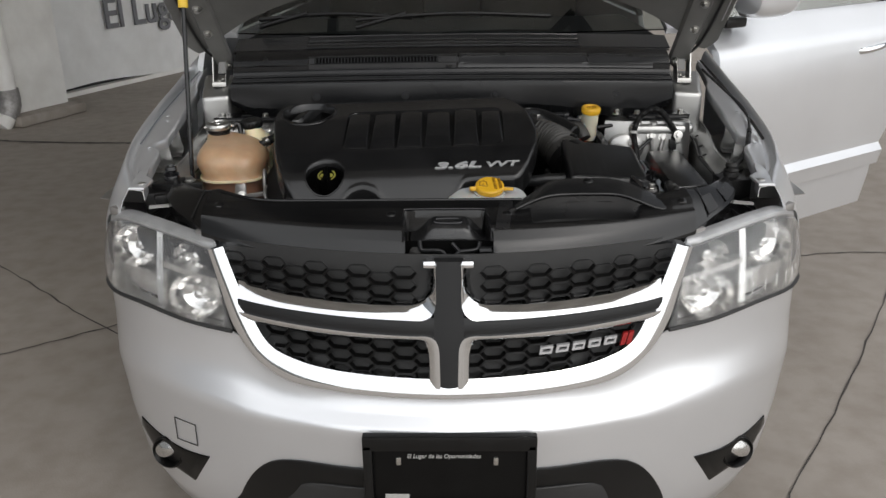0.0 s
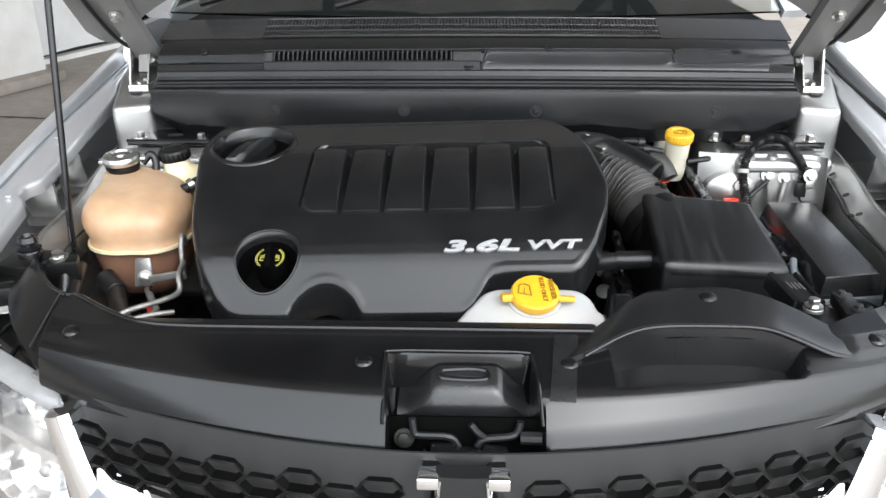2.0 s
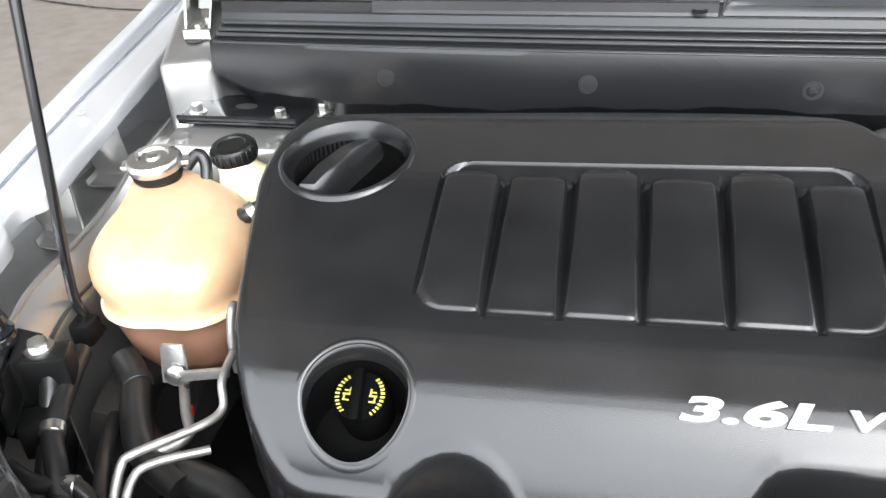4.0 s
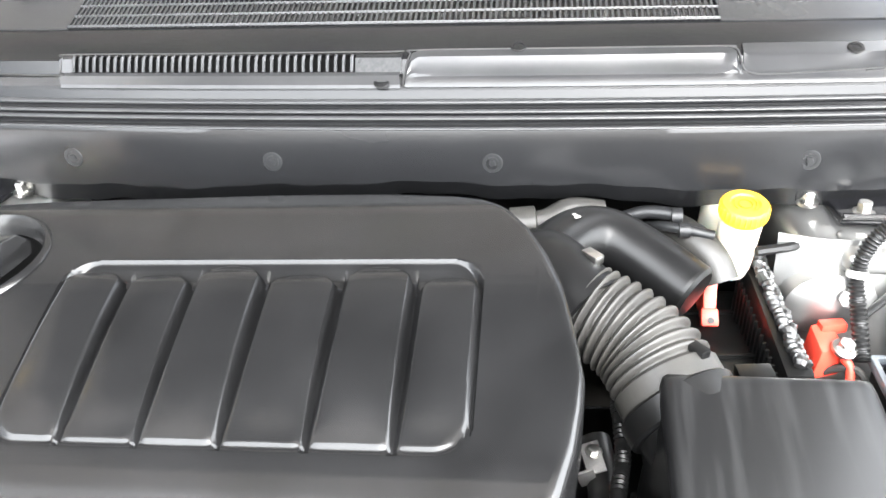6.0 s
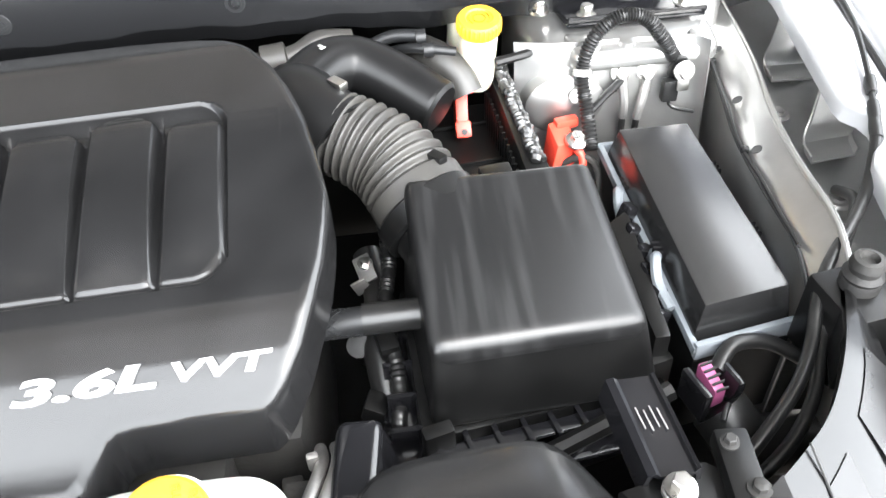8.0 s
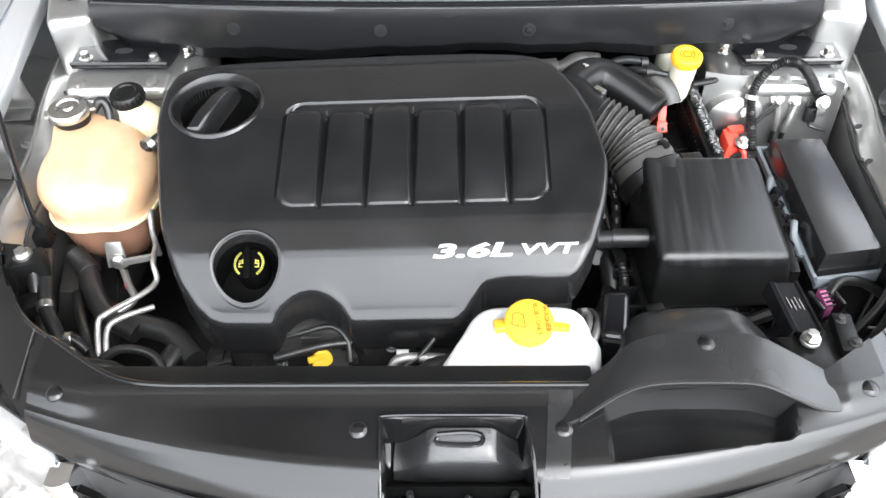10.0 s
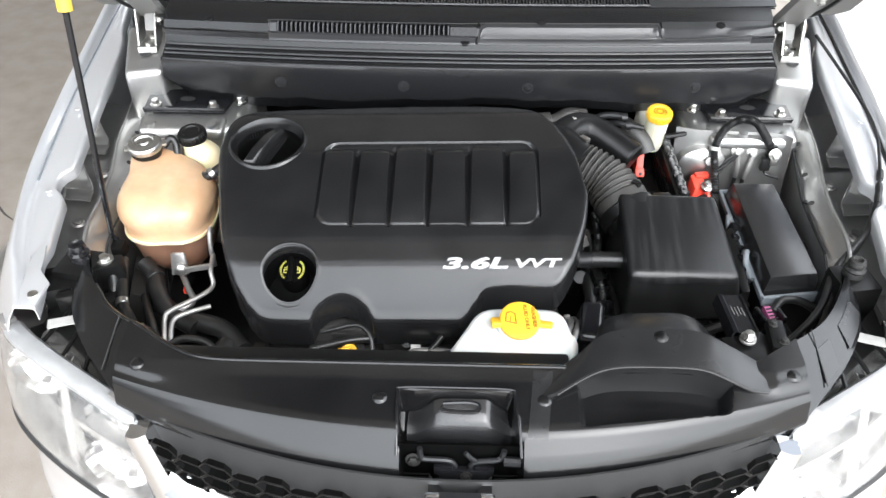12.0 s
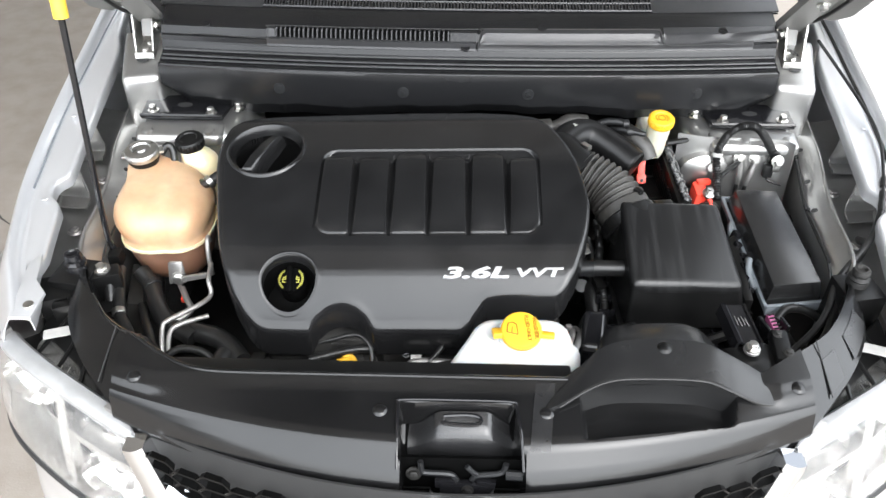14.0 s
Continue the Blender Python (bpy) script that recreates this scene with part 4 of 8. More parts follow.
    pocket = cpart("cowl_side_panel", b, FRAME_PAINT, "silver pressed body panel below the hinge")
    b = bmesh.new()
    revolve(b, [(0.010, 0), (0.010, 0.001)], (side * 0.727, 1.03, 1.132), (0, -0.28, 1), 16, 1.4, 0.8)
    cpart("drain_hole", b, INK, "", pocket)
    b = bmesh.new()
    slab(b, [(side * x, y) for x, y in ((0.700, 1.032), (0.742, 1.030), (0.746, 1.10), (0.700, 1.10))], 1.134, 1.148, 0.003)
    for x, top in ((0.702, 1.205), (0.740, 1.255)):
        sheet(b, [[Vector((side * (x + 0.004 * f), y + 0.03 * f, 1.146 + (top - 1.146) * f)) for y in (1.040 + 0.015 * f, 1.092)] for f in (0.0, 0.35, 0.7, 1.0)], 0.003, side)
    hinge = cpart("bonnet_hinge", b, STEEL, "bright steel bonnet hinge")
    b = bmesh.new()
    sheet(b, [[Vector((side * x, y, z)) for y, z in ((1.075, 1.168), (1.090, 1.20), (1.088, 1.235), (1.062, 1.262), (1.03, 1.283))] for x in (0.712, 0.733)], 0.004, side)
    cpart("link_arm", b, SHADED_SILVER, "", hinge)
    for p in ((0.721, 1.045, 1.148), (0.721, 1.08, 1.148)):
        b = bmesh.new()
        bolt(b, (side * p[0], p[1], p[2]), 0.007, (0, -0.28, 1), 0.008)
        cpart("hinge_bolt", b, STEEL, "", hinge)
    b = bmesh.new()
    bolt(b, (side * 0.700, 1.085, 1.188), 0.009, (-side, -0.4, 0), 0.012)
    cpart("hinge_pin", b, STEEL, "", hinge)

# bonnet, propped open: outer skin and pressed inner panel
hinge_y, hinge_z, ang = 1.08, 1.22, radians(44)


def bonnet_pt(x, s, off=0.0):
    """s: metres forward from the hinge line along the raised bonnet."""
    crown = 0.06 * (1 - (x / 0.78) ** 2) - 0.035 * max(0.0, (abs(x) - 0.76) / 0.08) ** 2
    dy, dz = -math.cos(ang), math.sin(ang)
    ny, nz = math.sin(ang), math.cos(ang)
    h = crown + off
    return Vector((x, hinge_y + dy * s + ny * h, hinge_z + dz * s + nz * h))


def bonnet_grid(off, inset):
    rows = []
    for i in range(41):
        x = math.sin((-1 + i / 20) * math.pi / 2) * (0.815 - inset)
        f = abs(x) / 0.815
        s0 = -0.04 + 0.28 * (1 - f ** 3.2) + 0.16 * max(0.0, (abs(x) - 0.765) / 0.05) ** 2.2 + inset
        s1 = 1.05 - 0.22 * f ** 2 - inset
        rows.append([bonnet_pt(x, s0 + (s1 - s0) * j / 14, off) for j in range(15)])
    return rows


b = bmesh.new()
sheet(b, bonnet_grid(0.03, 0.0), 0.003)
bonnet = cpart("bonnet", b, PAINT, "silver bonnet raised on its prop")
# Inner panel in the silver that is coloured darker for shade.
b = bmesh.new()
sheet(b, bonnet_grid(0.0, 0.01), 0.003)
cpart("inner_panel", b, SHADED_SILVER, "silver painted pressed inner panel", bonnet)
b = bmesh.new()
sheet(b, [[bonnet_pt(x, s0 + (0.92 - s0) * j / 8, -0.032) for j in range(9)] for x in np.linspace(-0.62, 0.62, 13) for s0 in (0.40 - 0.10 * (abs(x) / 0.6) ** 2,)], 0.012)
cpart("sound_liner", b, INNER, "black felt liner", bonnet)
for side in (-1, 1):
    b = bmesh.new()
    tube(b, [bonnet_pt(side * 0.801, s, 0.014) for s in (0.16, 0.3, 0.6, 0.8)], 0.013, 8, 3)
    cpart("edge_fold", b, PAINT, "", bonnet)
for side in (-1, 1):
    for s in (0.125, 0.235):
        b = bmesh.new()
        bolt(b, bonnet_pt(side * 0.724, s, -0.016), 0.009, (0, -0.7, -0.7), 0.014)
        cpart("bonnet_bolt", b, STEEL, "", bonnet)
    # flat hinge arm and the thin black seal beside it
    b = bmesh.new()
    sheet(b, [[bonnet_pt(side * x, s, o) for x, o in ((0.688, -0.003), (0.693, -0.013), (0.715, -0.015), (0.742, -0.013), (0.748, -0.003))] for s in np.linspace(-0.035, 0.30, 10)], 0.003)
    cpart("hinge_arm", b, SHADED_SILVER, "flat hinge arm bolted to the inner panel", bonnet)
    b = bmesh.new()
    tube(b, [bonnet_pt(side * x, s, -0.008) for x, s in ((0.742, 0.0), (0.757, 0.035), (0.766, 0.10), (0.772, 0.25), (0.772, 0.5), (0.765, 0.8))], 0.0045, 8, 5)
    cpart("edge_seal", b, RUBBER, "thin black rubber seal", bonnet)

# prop rod
b = bmesh.new()
tube(b, [(-0.672, 0.585, 0.93), (-0.684, 0.575, 0.97), (-0.683, 0.582, 1.05), (-0.6775, 0.643, 1.40), (-0.674, 0.678, 1.60)], 0.0058, 10, 4)
prop = cpart("prop_rod", b, GLOSS, "black bonnet prop rod")
b = bmesh.new()
tube(b, [(-0.6775, 0.643, 1.400), (-0.6755, 0.664, 1.52)], 0.0125, 14, 1)
cpart("grip", b, YEL_PAINT, "yellow grip", prop)
b = bmesh.new()
rbox(b, (-0.678, 0.565, 0.945), (0.03, 0.03, 0.03), 0.006)
cpart("pivot", b, MATTE, "", prop)

# cowl: ledge with seal ribs, louvred panel, and the screen behind it
def bow(x):
    return 0.914 + 0.066 * (x / 0.675) ** 2, 1.166 - 0.018 * (x / 0.675) ** 2


LEDGE = [(0.016, -0.104), (-0.004, -0.074), (-0.004, -0.056), (-0.0015, -0.020), (-0.0005, -0.008), (0.0005, -0.003), (0.0025, -0.0008), (0.006, 0.0), (0.010, 0.0003), (0.013, -0.001), (0.026, 0.004), (0.040, 0.008), (0.048, 0.012), (0.054, 0.026)]
b = bmesh.new()
rows = []
for x in np.linspace(-0.675, 0.675, 90):
    y0, z0 = bow(x)
    e = max(0, (abs(x) - 0.60) / 0.075)
    lowcut = 0.022 * math.sin(x * 7 + 1.0) * 0.4 + 0.035 * e + 0.003 * math.sin(x * 31) + 0.0015 * math.sin(x * 83)
    rows.append([Vector((x, y0 + dy + (0.0012 * math.sin(x * 19 + 2) if dz < -0.03 else 0), z0 + dz + (lowcut * max(0, -dz / 0.1)))) for dy, dz in LEDGE])
sheet(b, rows, 0.003)
cowl = cpart("cowl_ledge", b, COWL, "dark plastic cowl ledge with raised seal ribs", sharp=30)
# First a pale bead added as the nose's painted glint, then three ribs.
for dy, dz, r in ((0.0022, -0.0012, 0.0012), (0.019, 0.0050, 0.0017), (0.031, 0.0085, 0.0017), (0.0470, 0.0145, 0.0024)):
    b = bmesh.new()
    tube(b, [(x, bow(x)[0] + dy, bow(x)[1] + dz) for x in np.linspace(-0.67, 0.67, 30)], r, 8, 2, squash=1.6)
    cpart("rib_and_glint", b, GREY_PL, "", cowl)
for x in (-0.403, -0.134, 0.131, 0.495):
    y0, z0 = bow(x)
    b = bmesh.new()
    revolve(b, [(0.0125, 0), (0.0115, 0.0012), (0.008, 0.0012), (0.0075, 0.0004), (0.004, 0.0004), (0.0035, 0.0018), (0.0005, 0.002)], (x, y0 - 0.0035, z0 - 0.042), (0, -1, 0.06), 20)
    rbox(b, (x, y0 - 0.0048, z0 - 0.042), (0.009, 0.0016, 0.0016), 0.0005, (0, 30, 0))
    rbox(b, (x, y0 - 0.0048, z0 - 0.042), (0.0016, 0.0016, 0.009), 0.0005, (0, 30, 0))
    cpart("push_pin", b, SATIN, "", cowl)

PANEL = [(dy - 0.012, dz - 0.010) for dy, dz in ((0.066, 0.036), (0.070, 0.039), (0.080, 0.0415), (0.086, 0.043), (0.094, 0.058), (0.100, 0.060), (0.112, 0.064), (0.145, 0.072), (0.165, 0.074))]
VENT = (-0.410, -0.040)


def pan(x, dy, up=0.0):
    y0, z0 = bow(x)
    steep = smooth01((dy - 0.067) / 0.016)
    far = max(0.0, min(1.0, (dy - 0.1) / 0.06))
    y0, z0 = y0 - 0.012 * steep - 0.006 * far, z0 + 0.011 * steep + 0.007 * far
    dy -= 0.012
    dz = float(np.interp(dy, [p[0] for p in PANEL], [p[1] for p in PANEL]))
    return Vector((x, y0 + dy - up * 0.3, z0 + dz + up))


b = bmesh.new()
sheet(b, [[pan(x, dy + 0.012) for dy, _ in PANEL] for x in np.linspace(-0.675, 0.675, 80)], 0.003)
panel = cpart("cowl_panel", b, COWL, "dark plastic cowl panel", sharp=30)
# paler lower strip of the panel, with a deep louvre
b = bmesh.new()
sheet(b, [[pan(x, dy, 0.0025) for dy in (0.0665, 0.070, 0.080, 0.086)] for x in np.linspace(-0.432, 0.018, 44)], 0.002)
sheet(b, [[pan(x, dy, 0.0025) for dy in (0.086, 0.094, 0.100)] for x in np.linspace(-0.432, VENT[0] - 0.004, 6)], 0.002)
cpart("panel_strip", b, GREY_PL, "paler dusty strip below the louvre", panel, sharp=30)
b = bmesh.new()
sheet(b, [[pan(x, dy, 0.0025) for dy in (0.086, 0.094, 0.100)] for x in np.linspace(VENT[1] + 0.004, 0.020, 8)], 0.002)
cpart("speckled_end", b, SPECKLED, "dark dusty end of the louvre strip", panel, sharp=30)
# Near-black sheet stands for the shade inside the louvre openings.
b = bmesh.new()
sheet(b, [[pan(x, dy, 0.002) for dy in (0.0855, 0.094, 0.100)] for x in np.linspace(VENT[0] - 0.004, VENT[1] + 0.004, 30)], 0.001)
cpart("louvre_slot", b, SHADE_BLACK, "", panel)
ctubes("louvre_bar", [([pan(x, 0.0845, 0.004), pan(x, 0.094, 0.004), pan(x, 0.0985, 0.003)], 0.0022) for x in np.linspace(VENT[0], VENT[1], 38)], GREY_PL, "", panel, 6, 1)
# flat grey service cover let into the panel, with its stepped joint
b = bmesh.new()
sheet(b, [[pan(x, 0.0672 + f * w, 0.003) for f in np.linspace(0, 1, 8)] for x, w in [(0.024, 0.010), (0.027, 0.022), (0.032, 0.034), (0.040, 0.038)] + [(q, 0.0385) for q in np.linspace(0.06, 0.395, 24)] + [(0.405, 0.037), (0.411, 0.032), (0.414, 0.022), (0.418, 0.014), (0.426, 0.0095), (0.44, 0.0085), (0.50, 0.010), (0.56, 0.013), (0.62, 0.017)]], 0.002)
cpart("service_cover", b, GREY_PL, "grey plastic cover plate", panel, sharp=25)
b = bmesh.new()
sheet(b, [[pan(x, lo + (0.112 - lo) * f, 0.0022) for f in np.linspace(0, 1, 6)] for x, lo in ((0.419, 0.085), (0.428, 0.0795), (0.445, 0.078), (0.50, 0.0795), (0.56, 0.0825), (0.62, 0.0865), (0.67, 0.09))], 0.002)
cpart("end_plate", b, GREY_PL, "", panel, sharp=25)
b = bmesh.new()
tube(b, [pan(x, dy, 0.0028) for x, dy in ((0.022, 0.068), (0.024, 0.080), (0.030, 0.100), (0.040, 0.1062), (0.2, 0.1068), (0.395, 0.1068), (0.406, 0.105), (0.413, 0.100), (0.416, 0.090), (0.420, 0.082), (0.428, 0.0785), (0.445, 0.0768), (0.50, 0.0783), (0.56, 0.0813), (0.62, 0.0853))], 0.0011, 6, 4)
tube(b, [pan(x, dy, 0.0028) for x, dy in ((-0.60, 0.085), (-0.44, 0.080), (-0.431, 0.085), (-0.428, 0.096), (-0.42, 0.1025), (-0.25, 0.103), (-0.02, 0.104), (0.022, 0.105))], 0.0011, 6, 4)
cpart("panel_joint", b, INK, "", panel)
for x, dy in ((-0.004, 0.072), (-0.57, 0.100), (0.550, 0.100), (0.158, 0.110)):
    b = bmesh.new()
    revolve(b, [(0.010, 0), (0.0092, 0.0016), (0.006, 0.0018), (0.0055, 0.0006), (0.0005, 0.0008)], pan(x, dy, 0.0032), (0, -0.4, 1), 18)
    cpart("push_pin", b, COWL, "", panel)
# upper grating below the screen
b = bmesh.new()
rows = [[Vector((x, bow(x)[0] + dy - 0.02, bow(x)[1] + dz + 0.018)) for dy, dz in ((0.153, 0.060), (0.165, 0.056), (0.235, 0.078))] for x in np.linspace(-0.69, 0.69, 40)]
sheet(b, rows, 0.003)
cpart("grating_tray", b, COWL, "", panel)
b = bmesh.new()
for x in np.linspace(-0.45, 0.40, 120):
    y0, z0 = bow(x)
    tube(b, [(x, y0 + 0.134, z0 + 0.084), (x, y0 + 0.173, z0 + 0.097), (x, y0 + 0.21, z0 + 0.111)], 0.0021, 4, 1)
for dy, dz in ((0.156, 0.0665), (0.178, 0.074), (0.200, 0.0815), (0.226, 0.092)):
    tube(b, [(x, bow(x)[0] + dy - 0.02, bow(x)[1] + dz + 0.018) for x in np.linspace(-0.45, 0.40, 12)], 0.0026, 5, 2)
cpart("grating", b, GREY_PL, "fine plastic air grating", panel)
for x0, x1 in ((-0.69, -0.45), (0.40, 0.69)):
    b = bmesh.new()
    sheet(b, [[Vector((x, bow(x)[0] + dy - 0.02, bow(x)[1] + dz + 0.018)) for dy, dz in ((0.151, 0.065), (0.19, 0.078), (0.235, 0.094))] for x in np.linspace(x0, x1, 10)], 0.003)
    cpart("grating_end", b, GREY_PL, "", panel)

# wind screen, wipers, dashboard, pillars and roof
b = bmesh.new()
scr = lambda x, s: Vector((x, 1.135 + 0.085 * (x / 0.675) ** 2 + 0.86 * s, 1.276 + 0.42 * s))
sheet(b, [[scr(x * (1 - 0.08 * s), s) for s in np.linspace(0, 1, 8)] for x in np.linspace(-0.70, 0.70, 20)], 0.005)
screen = cpart("windscreen", b, GLASS, "raked windscreen glass")
screen.visible_shadow = False
b = bmesh.new()
sheet(b, [[Vector((x, 1.20 + 0.085 * (x / 0.675) ** 2 + s, 1.24 + 0.02 * s)) for s in np.linspace(0, 0.7, 4)] for x in np.linspace(-0.70, 0.70, 12)], 0.01)
cpart("dashboard", b, INNER, "black dashboard")
for x0, x1 in ((-0.30, 0.32), (-0.62, -0.12)):
    b = bmesh.new()
    tube(b, [scr(x0, 0.03) + Vector((0, -0.02, 0.03)), scr((x0 + x1) / 2, 0.07) + Vector((0, -0.02, 0.03)), scr(x1, 0.06) + Vector((0, -0.02, 0.022))], 0.007, 8, 4)
    tube(b, [scr(x0, 0.0) + Vector((0, 0, 0.02)), scr(x0 + 0.16, 0.06) + Vector((0, -0.02, 0.036))], 0.008, 8, 1)
    cpart("wiper", b, MATTE, "black wiper arm and blade")
for side in (-1, 1):
    b = bmesh.new()
    sheet(b, [[Vector((side * (0.70 + o - 0.06 * s), 1.14 + 0.085 + 0.86 * s + dy, 1.26 + 0.42 * s)) for o, dy in ((0, 0), (0.06, 0.02), (0.09, 0.08))] for s in np.linspace(0, 1, 5)], 0.02, side)
    cpart("screen_pillar", b, PAINT, "silver screen pillar")
b = bmesh.new()
sheet(b, [[Vector((x, y, 1.685 - 0.05 * (x / 0.64) ** 2 - 0.02 * ((y - 2.8) / 0.9) ** 2)) for y in np.linspace(2.0, 4.32, 10)] for x in np.linspace(-0.68, 0.68, 12)], 0.02)
cpart("roof", b, PAINT, "silver roof")
for side in (-1, 1):
    b = bmesh.new()
    y_from = 2.35 if side > 0 else 1.36
    sheet(b, [[Vector((side * x, y, z)) for x, z in ((0.86, 0.28), (0.915, 0.5), (0.92, 0.8), (0.90, 1.1), (0.87, 1.22))] for y in np.linspace(y_from, 4.6, 14)], 0.02, side)
    flank = cpart("body_side", b, PAINT, "silver body side")

    def glaze(y, f):
        top = min(1.0, max(0.04, (y - 1.27) / 0.86)) * min(1.0, max(0.04, (4.60 - y) / 0.30))
        return Vector((side * (0.862 - 0.185 * f * top), y, 1.225 + 0.42 * f * top))

    for ya, yb_ in ((1.42, 2.31), (2.37, 3.33), (3.39, 4.36)) if side < 0 else ((2.37, 3.33), (3.39, 4.36)):
        b = bmesh.new()
        sheet(b, [[glaze(y, f) for f in np.linspace(0, 1, 4)] for y in np.linspace(ya, yb_, 10)], 0.005, side)
        cpart("side_window", b, GLOSS, "dark tinted side window", flank)
    for ya, yb_ in ((2.31, 2.37), (3.33, 3.39)):
        b = bmesh.new()
        sheet(b, [[glaze(y, f) + Vector((side * 0.004, 0, 0)) for f in np.linspace(0, 1, 4)] for y in (ya, yb_)], 0.02, side)
        cpart("door_pillar", b, MATTE, "black door pillar", flank)
    b = bmesh.new()
    tube(b, [glaze(y, 1.0) + Vector((side * 0.004, 0, 0.012)) for y in np.linspace(2.1, 4.58, 22)], 0.026, 10, 1)
    cpart("roof_edge", b, PAINT, "silver roof edge", flank)
    b = bmesh.new()
    sheet(b, [[glaze(y, f) for f in np.linspace(0, 1, 4)] for y in np.linspace(4.36, 4.60, 6)], 0.02, side)
    cpart("rear_quarter", b, PAINT, "silver rear quarter", flank)
b = bmesh.new()
sheet(b, [[Vector((x * k, y - 0.08 * x * x, z)) for y, z, k in ((4.64, 0.30, 0.97), (4.70, 0.50, 1.0), (4.68, 0.85, 1.01), (4.62, 1.20, 0.97))] for x in np.linspace(-0.9, 0.9, 12)], 0.02, -1)
gate = cpart("tailgate", b, PAINT, "silver tailgate")
b = bmesh.new()
sheet(b, [[Vector((x * k, y - 0.08 * x * x, z)) for y, z, k in ((4.615, 1.205, 0.965), (4.48, 1.42, 0.86), (4.30, 1.62, 0.75))] for x in np.linspace(-0.9, 0.9, 12)], 0.008, -1)
cpart("rear_window", b, GLOSS, "dark tinted rear window", gate)
cboxes("cabin_floor", [((0, 2.9, 0.30), (1.6, 3.3, 0.1), (0, 0, 0))], INNER, "dark cabin floor")
cboxes("firewall", [((0, 1.5, 0.75), (1.5, 0.05, 0.9), (0, 0, 0))], INNER, "dark firewall")
cboxes("seat_cushion", [((x, 2.45, 0.65), (0.5, 0.5, 0.35), (0, 0, 0)) for x in (-0.38, 0.38)], INNER, "dark cloth seat cushion", None, 0.05)
cboxes("seat_back", [((x, 2.72, 1.05), (0.48, 0.14, 0.7), (-12, 0, 0)) for x in (-0.38, 0.38)], INNER, "dark cloth seat back", None, 0.05)
for side in (-1, 1):
    for y in (0.93, 3.75):
        b = bmesh.new()
        revolve(b, [(0.20, -0.11), (0.30, -0.115), (0.345, -0.09), (0.352, 0), (0.345, 0.09), (0.30, 0.115), (0.20, 0.11)], (side * 0.785, y, 0.352), (1, 0, 0), 40)
        wheel = cpart("wheel", b, TYRE, "black tyre")
        b = bmesh.new()
        revolve(b, [(0.215, 0.08), (0.215, 0.112), (0.20, 0.10), (0.06, 0.085), (0.05, 0.10), (0.0005, 0.10)], (side * 0.785, y, 0.352), (side, 0, 0), 30)
        cpart("rim", b, CAST, "alloy rim", wheel)

# open front door with its mirror and handle
door = thing("front_door", "", "")
door.parent = car
door["label"] = "silver front door swung wide open"
dd = Vector((0.825, 0.565, 0)).normalized()
dn = Vector((dd.y, -dd.x, 0))
d0 = Vector((0.915, 1.43, 0))


def dpt(s, z, o=0.0):
    return d0 + dd * s + dn * o + Vector((0, 0, z))


DOOR_L = 1.25
prof = [(0.42, -0.02), (0.55, 0.0), (0.622, 0.004), (0.630, 0.040), (0.655, 0.044), (0.690, 0.008), (0.85, 0.02), (1.0, 0.022), (1.14, 0.018), (1.158, 0.012), (1.170, -0.002), (1.235, -0.058), (1.248, -0.076)]
b = bmesh.new()
sheet(b, [[dpt(f * float(np.interp(z, (0.5, 0.66, 0.74, 0.82, 1.0), (1.13, 1.14, 1.20, 1.25, 1.265))), z + 0.016 * f * smooth01((z - 0.7) / 0.4), o) for z, o in prof] for f in np.linspace(0, 1, 18)], 0.03, -1)
cpart("skin", b, PAINT, "silver door skin with a bright lower crease", door, sharp=45)
b = bmesh.new()
tube(b, [dpt(0.0, 1.235, -0.08), dpt(0.62, 1.66, -0.14), dpt(1.12, 1.64, -0.14), dpt(DOOR_L, 1.255, -0.08)], 0.022, 8, 1)
cpart("window_frame", b, MATTE, "black window frame", door)
b = bmesh.new()
sheet(b, [[dpt(s, 1.24 + f * (min(0.42, 0.70 * s) if s < 0.62 else 0.40), -0.085 - 0.05 * f) for f in (0, 0.5, 1)] for s in np.linspace(0.02, 1.20, 12)], 0.004)
cpart("window_pane", b, GLASS, "tinted window pane", door)
b = bmesh.new()
tube(b, [dpt(0.868, 1.110, 0.03), dpt(0.905, 1.114, 0.060), dpt(1.02, 1.124, 0.060), dpt(1.08, 1.130, 0.03)], 0.0135, 12, 4)
cpart("handle", b, CHROME, "chrome handle", door)
b = bmesh.new()
rbox(b, dpt(0.965, 1.135, 0.022), (0.12, 0.012, 0.05), 0.006, (0, 0, 34))
cpart("handle_cup", b, SATIN, "", door)
b = bmesh.new()
c = dpt(0.205, 1.372, 0.06)
rings = []
for f, r in ((-1, 0.60), (-0.95, 0.82), (-0.8, 0.95), (-0.4, 1.0), (0.1, 1.0), (0.6, 0.96), (0.85, 0.88), (0.96, 0.74), (1, 0.55)):
    rings.append([c + dn * (0.07 * r * cs) + dd * (0.115 * f) + Vector((0, 0, 0.088 * r * sn)) for a in np.linspace(0, 2 * math.pi, 28, endpoint=False) for q_ in ((abs(math.cos(a)) ** 3.4 + abs(math.sin(a)) ** 3.4) ** (-1 / 3.4),) for cs, sn in ((math.cos(a) * q_, math.sin(a) * q_),)])
loft(b, rings)
cpart("mirror", b, PAINT, "silver door mirror", door)
b = bmesh.new()
rbox(b, dpt(0.10, 1.268, 0.0), (0.11, 0.05, 0.036), 0.010, (0, 0, 34))
cpart("mirror_foot", b, MATTE, "", door)

# radiator shroud: one moulded height field with the latch well and the intake recess
def sh_front(x):
    return 0.048 + 0.42 * x * x


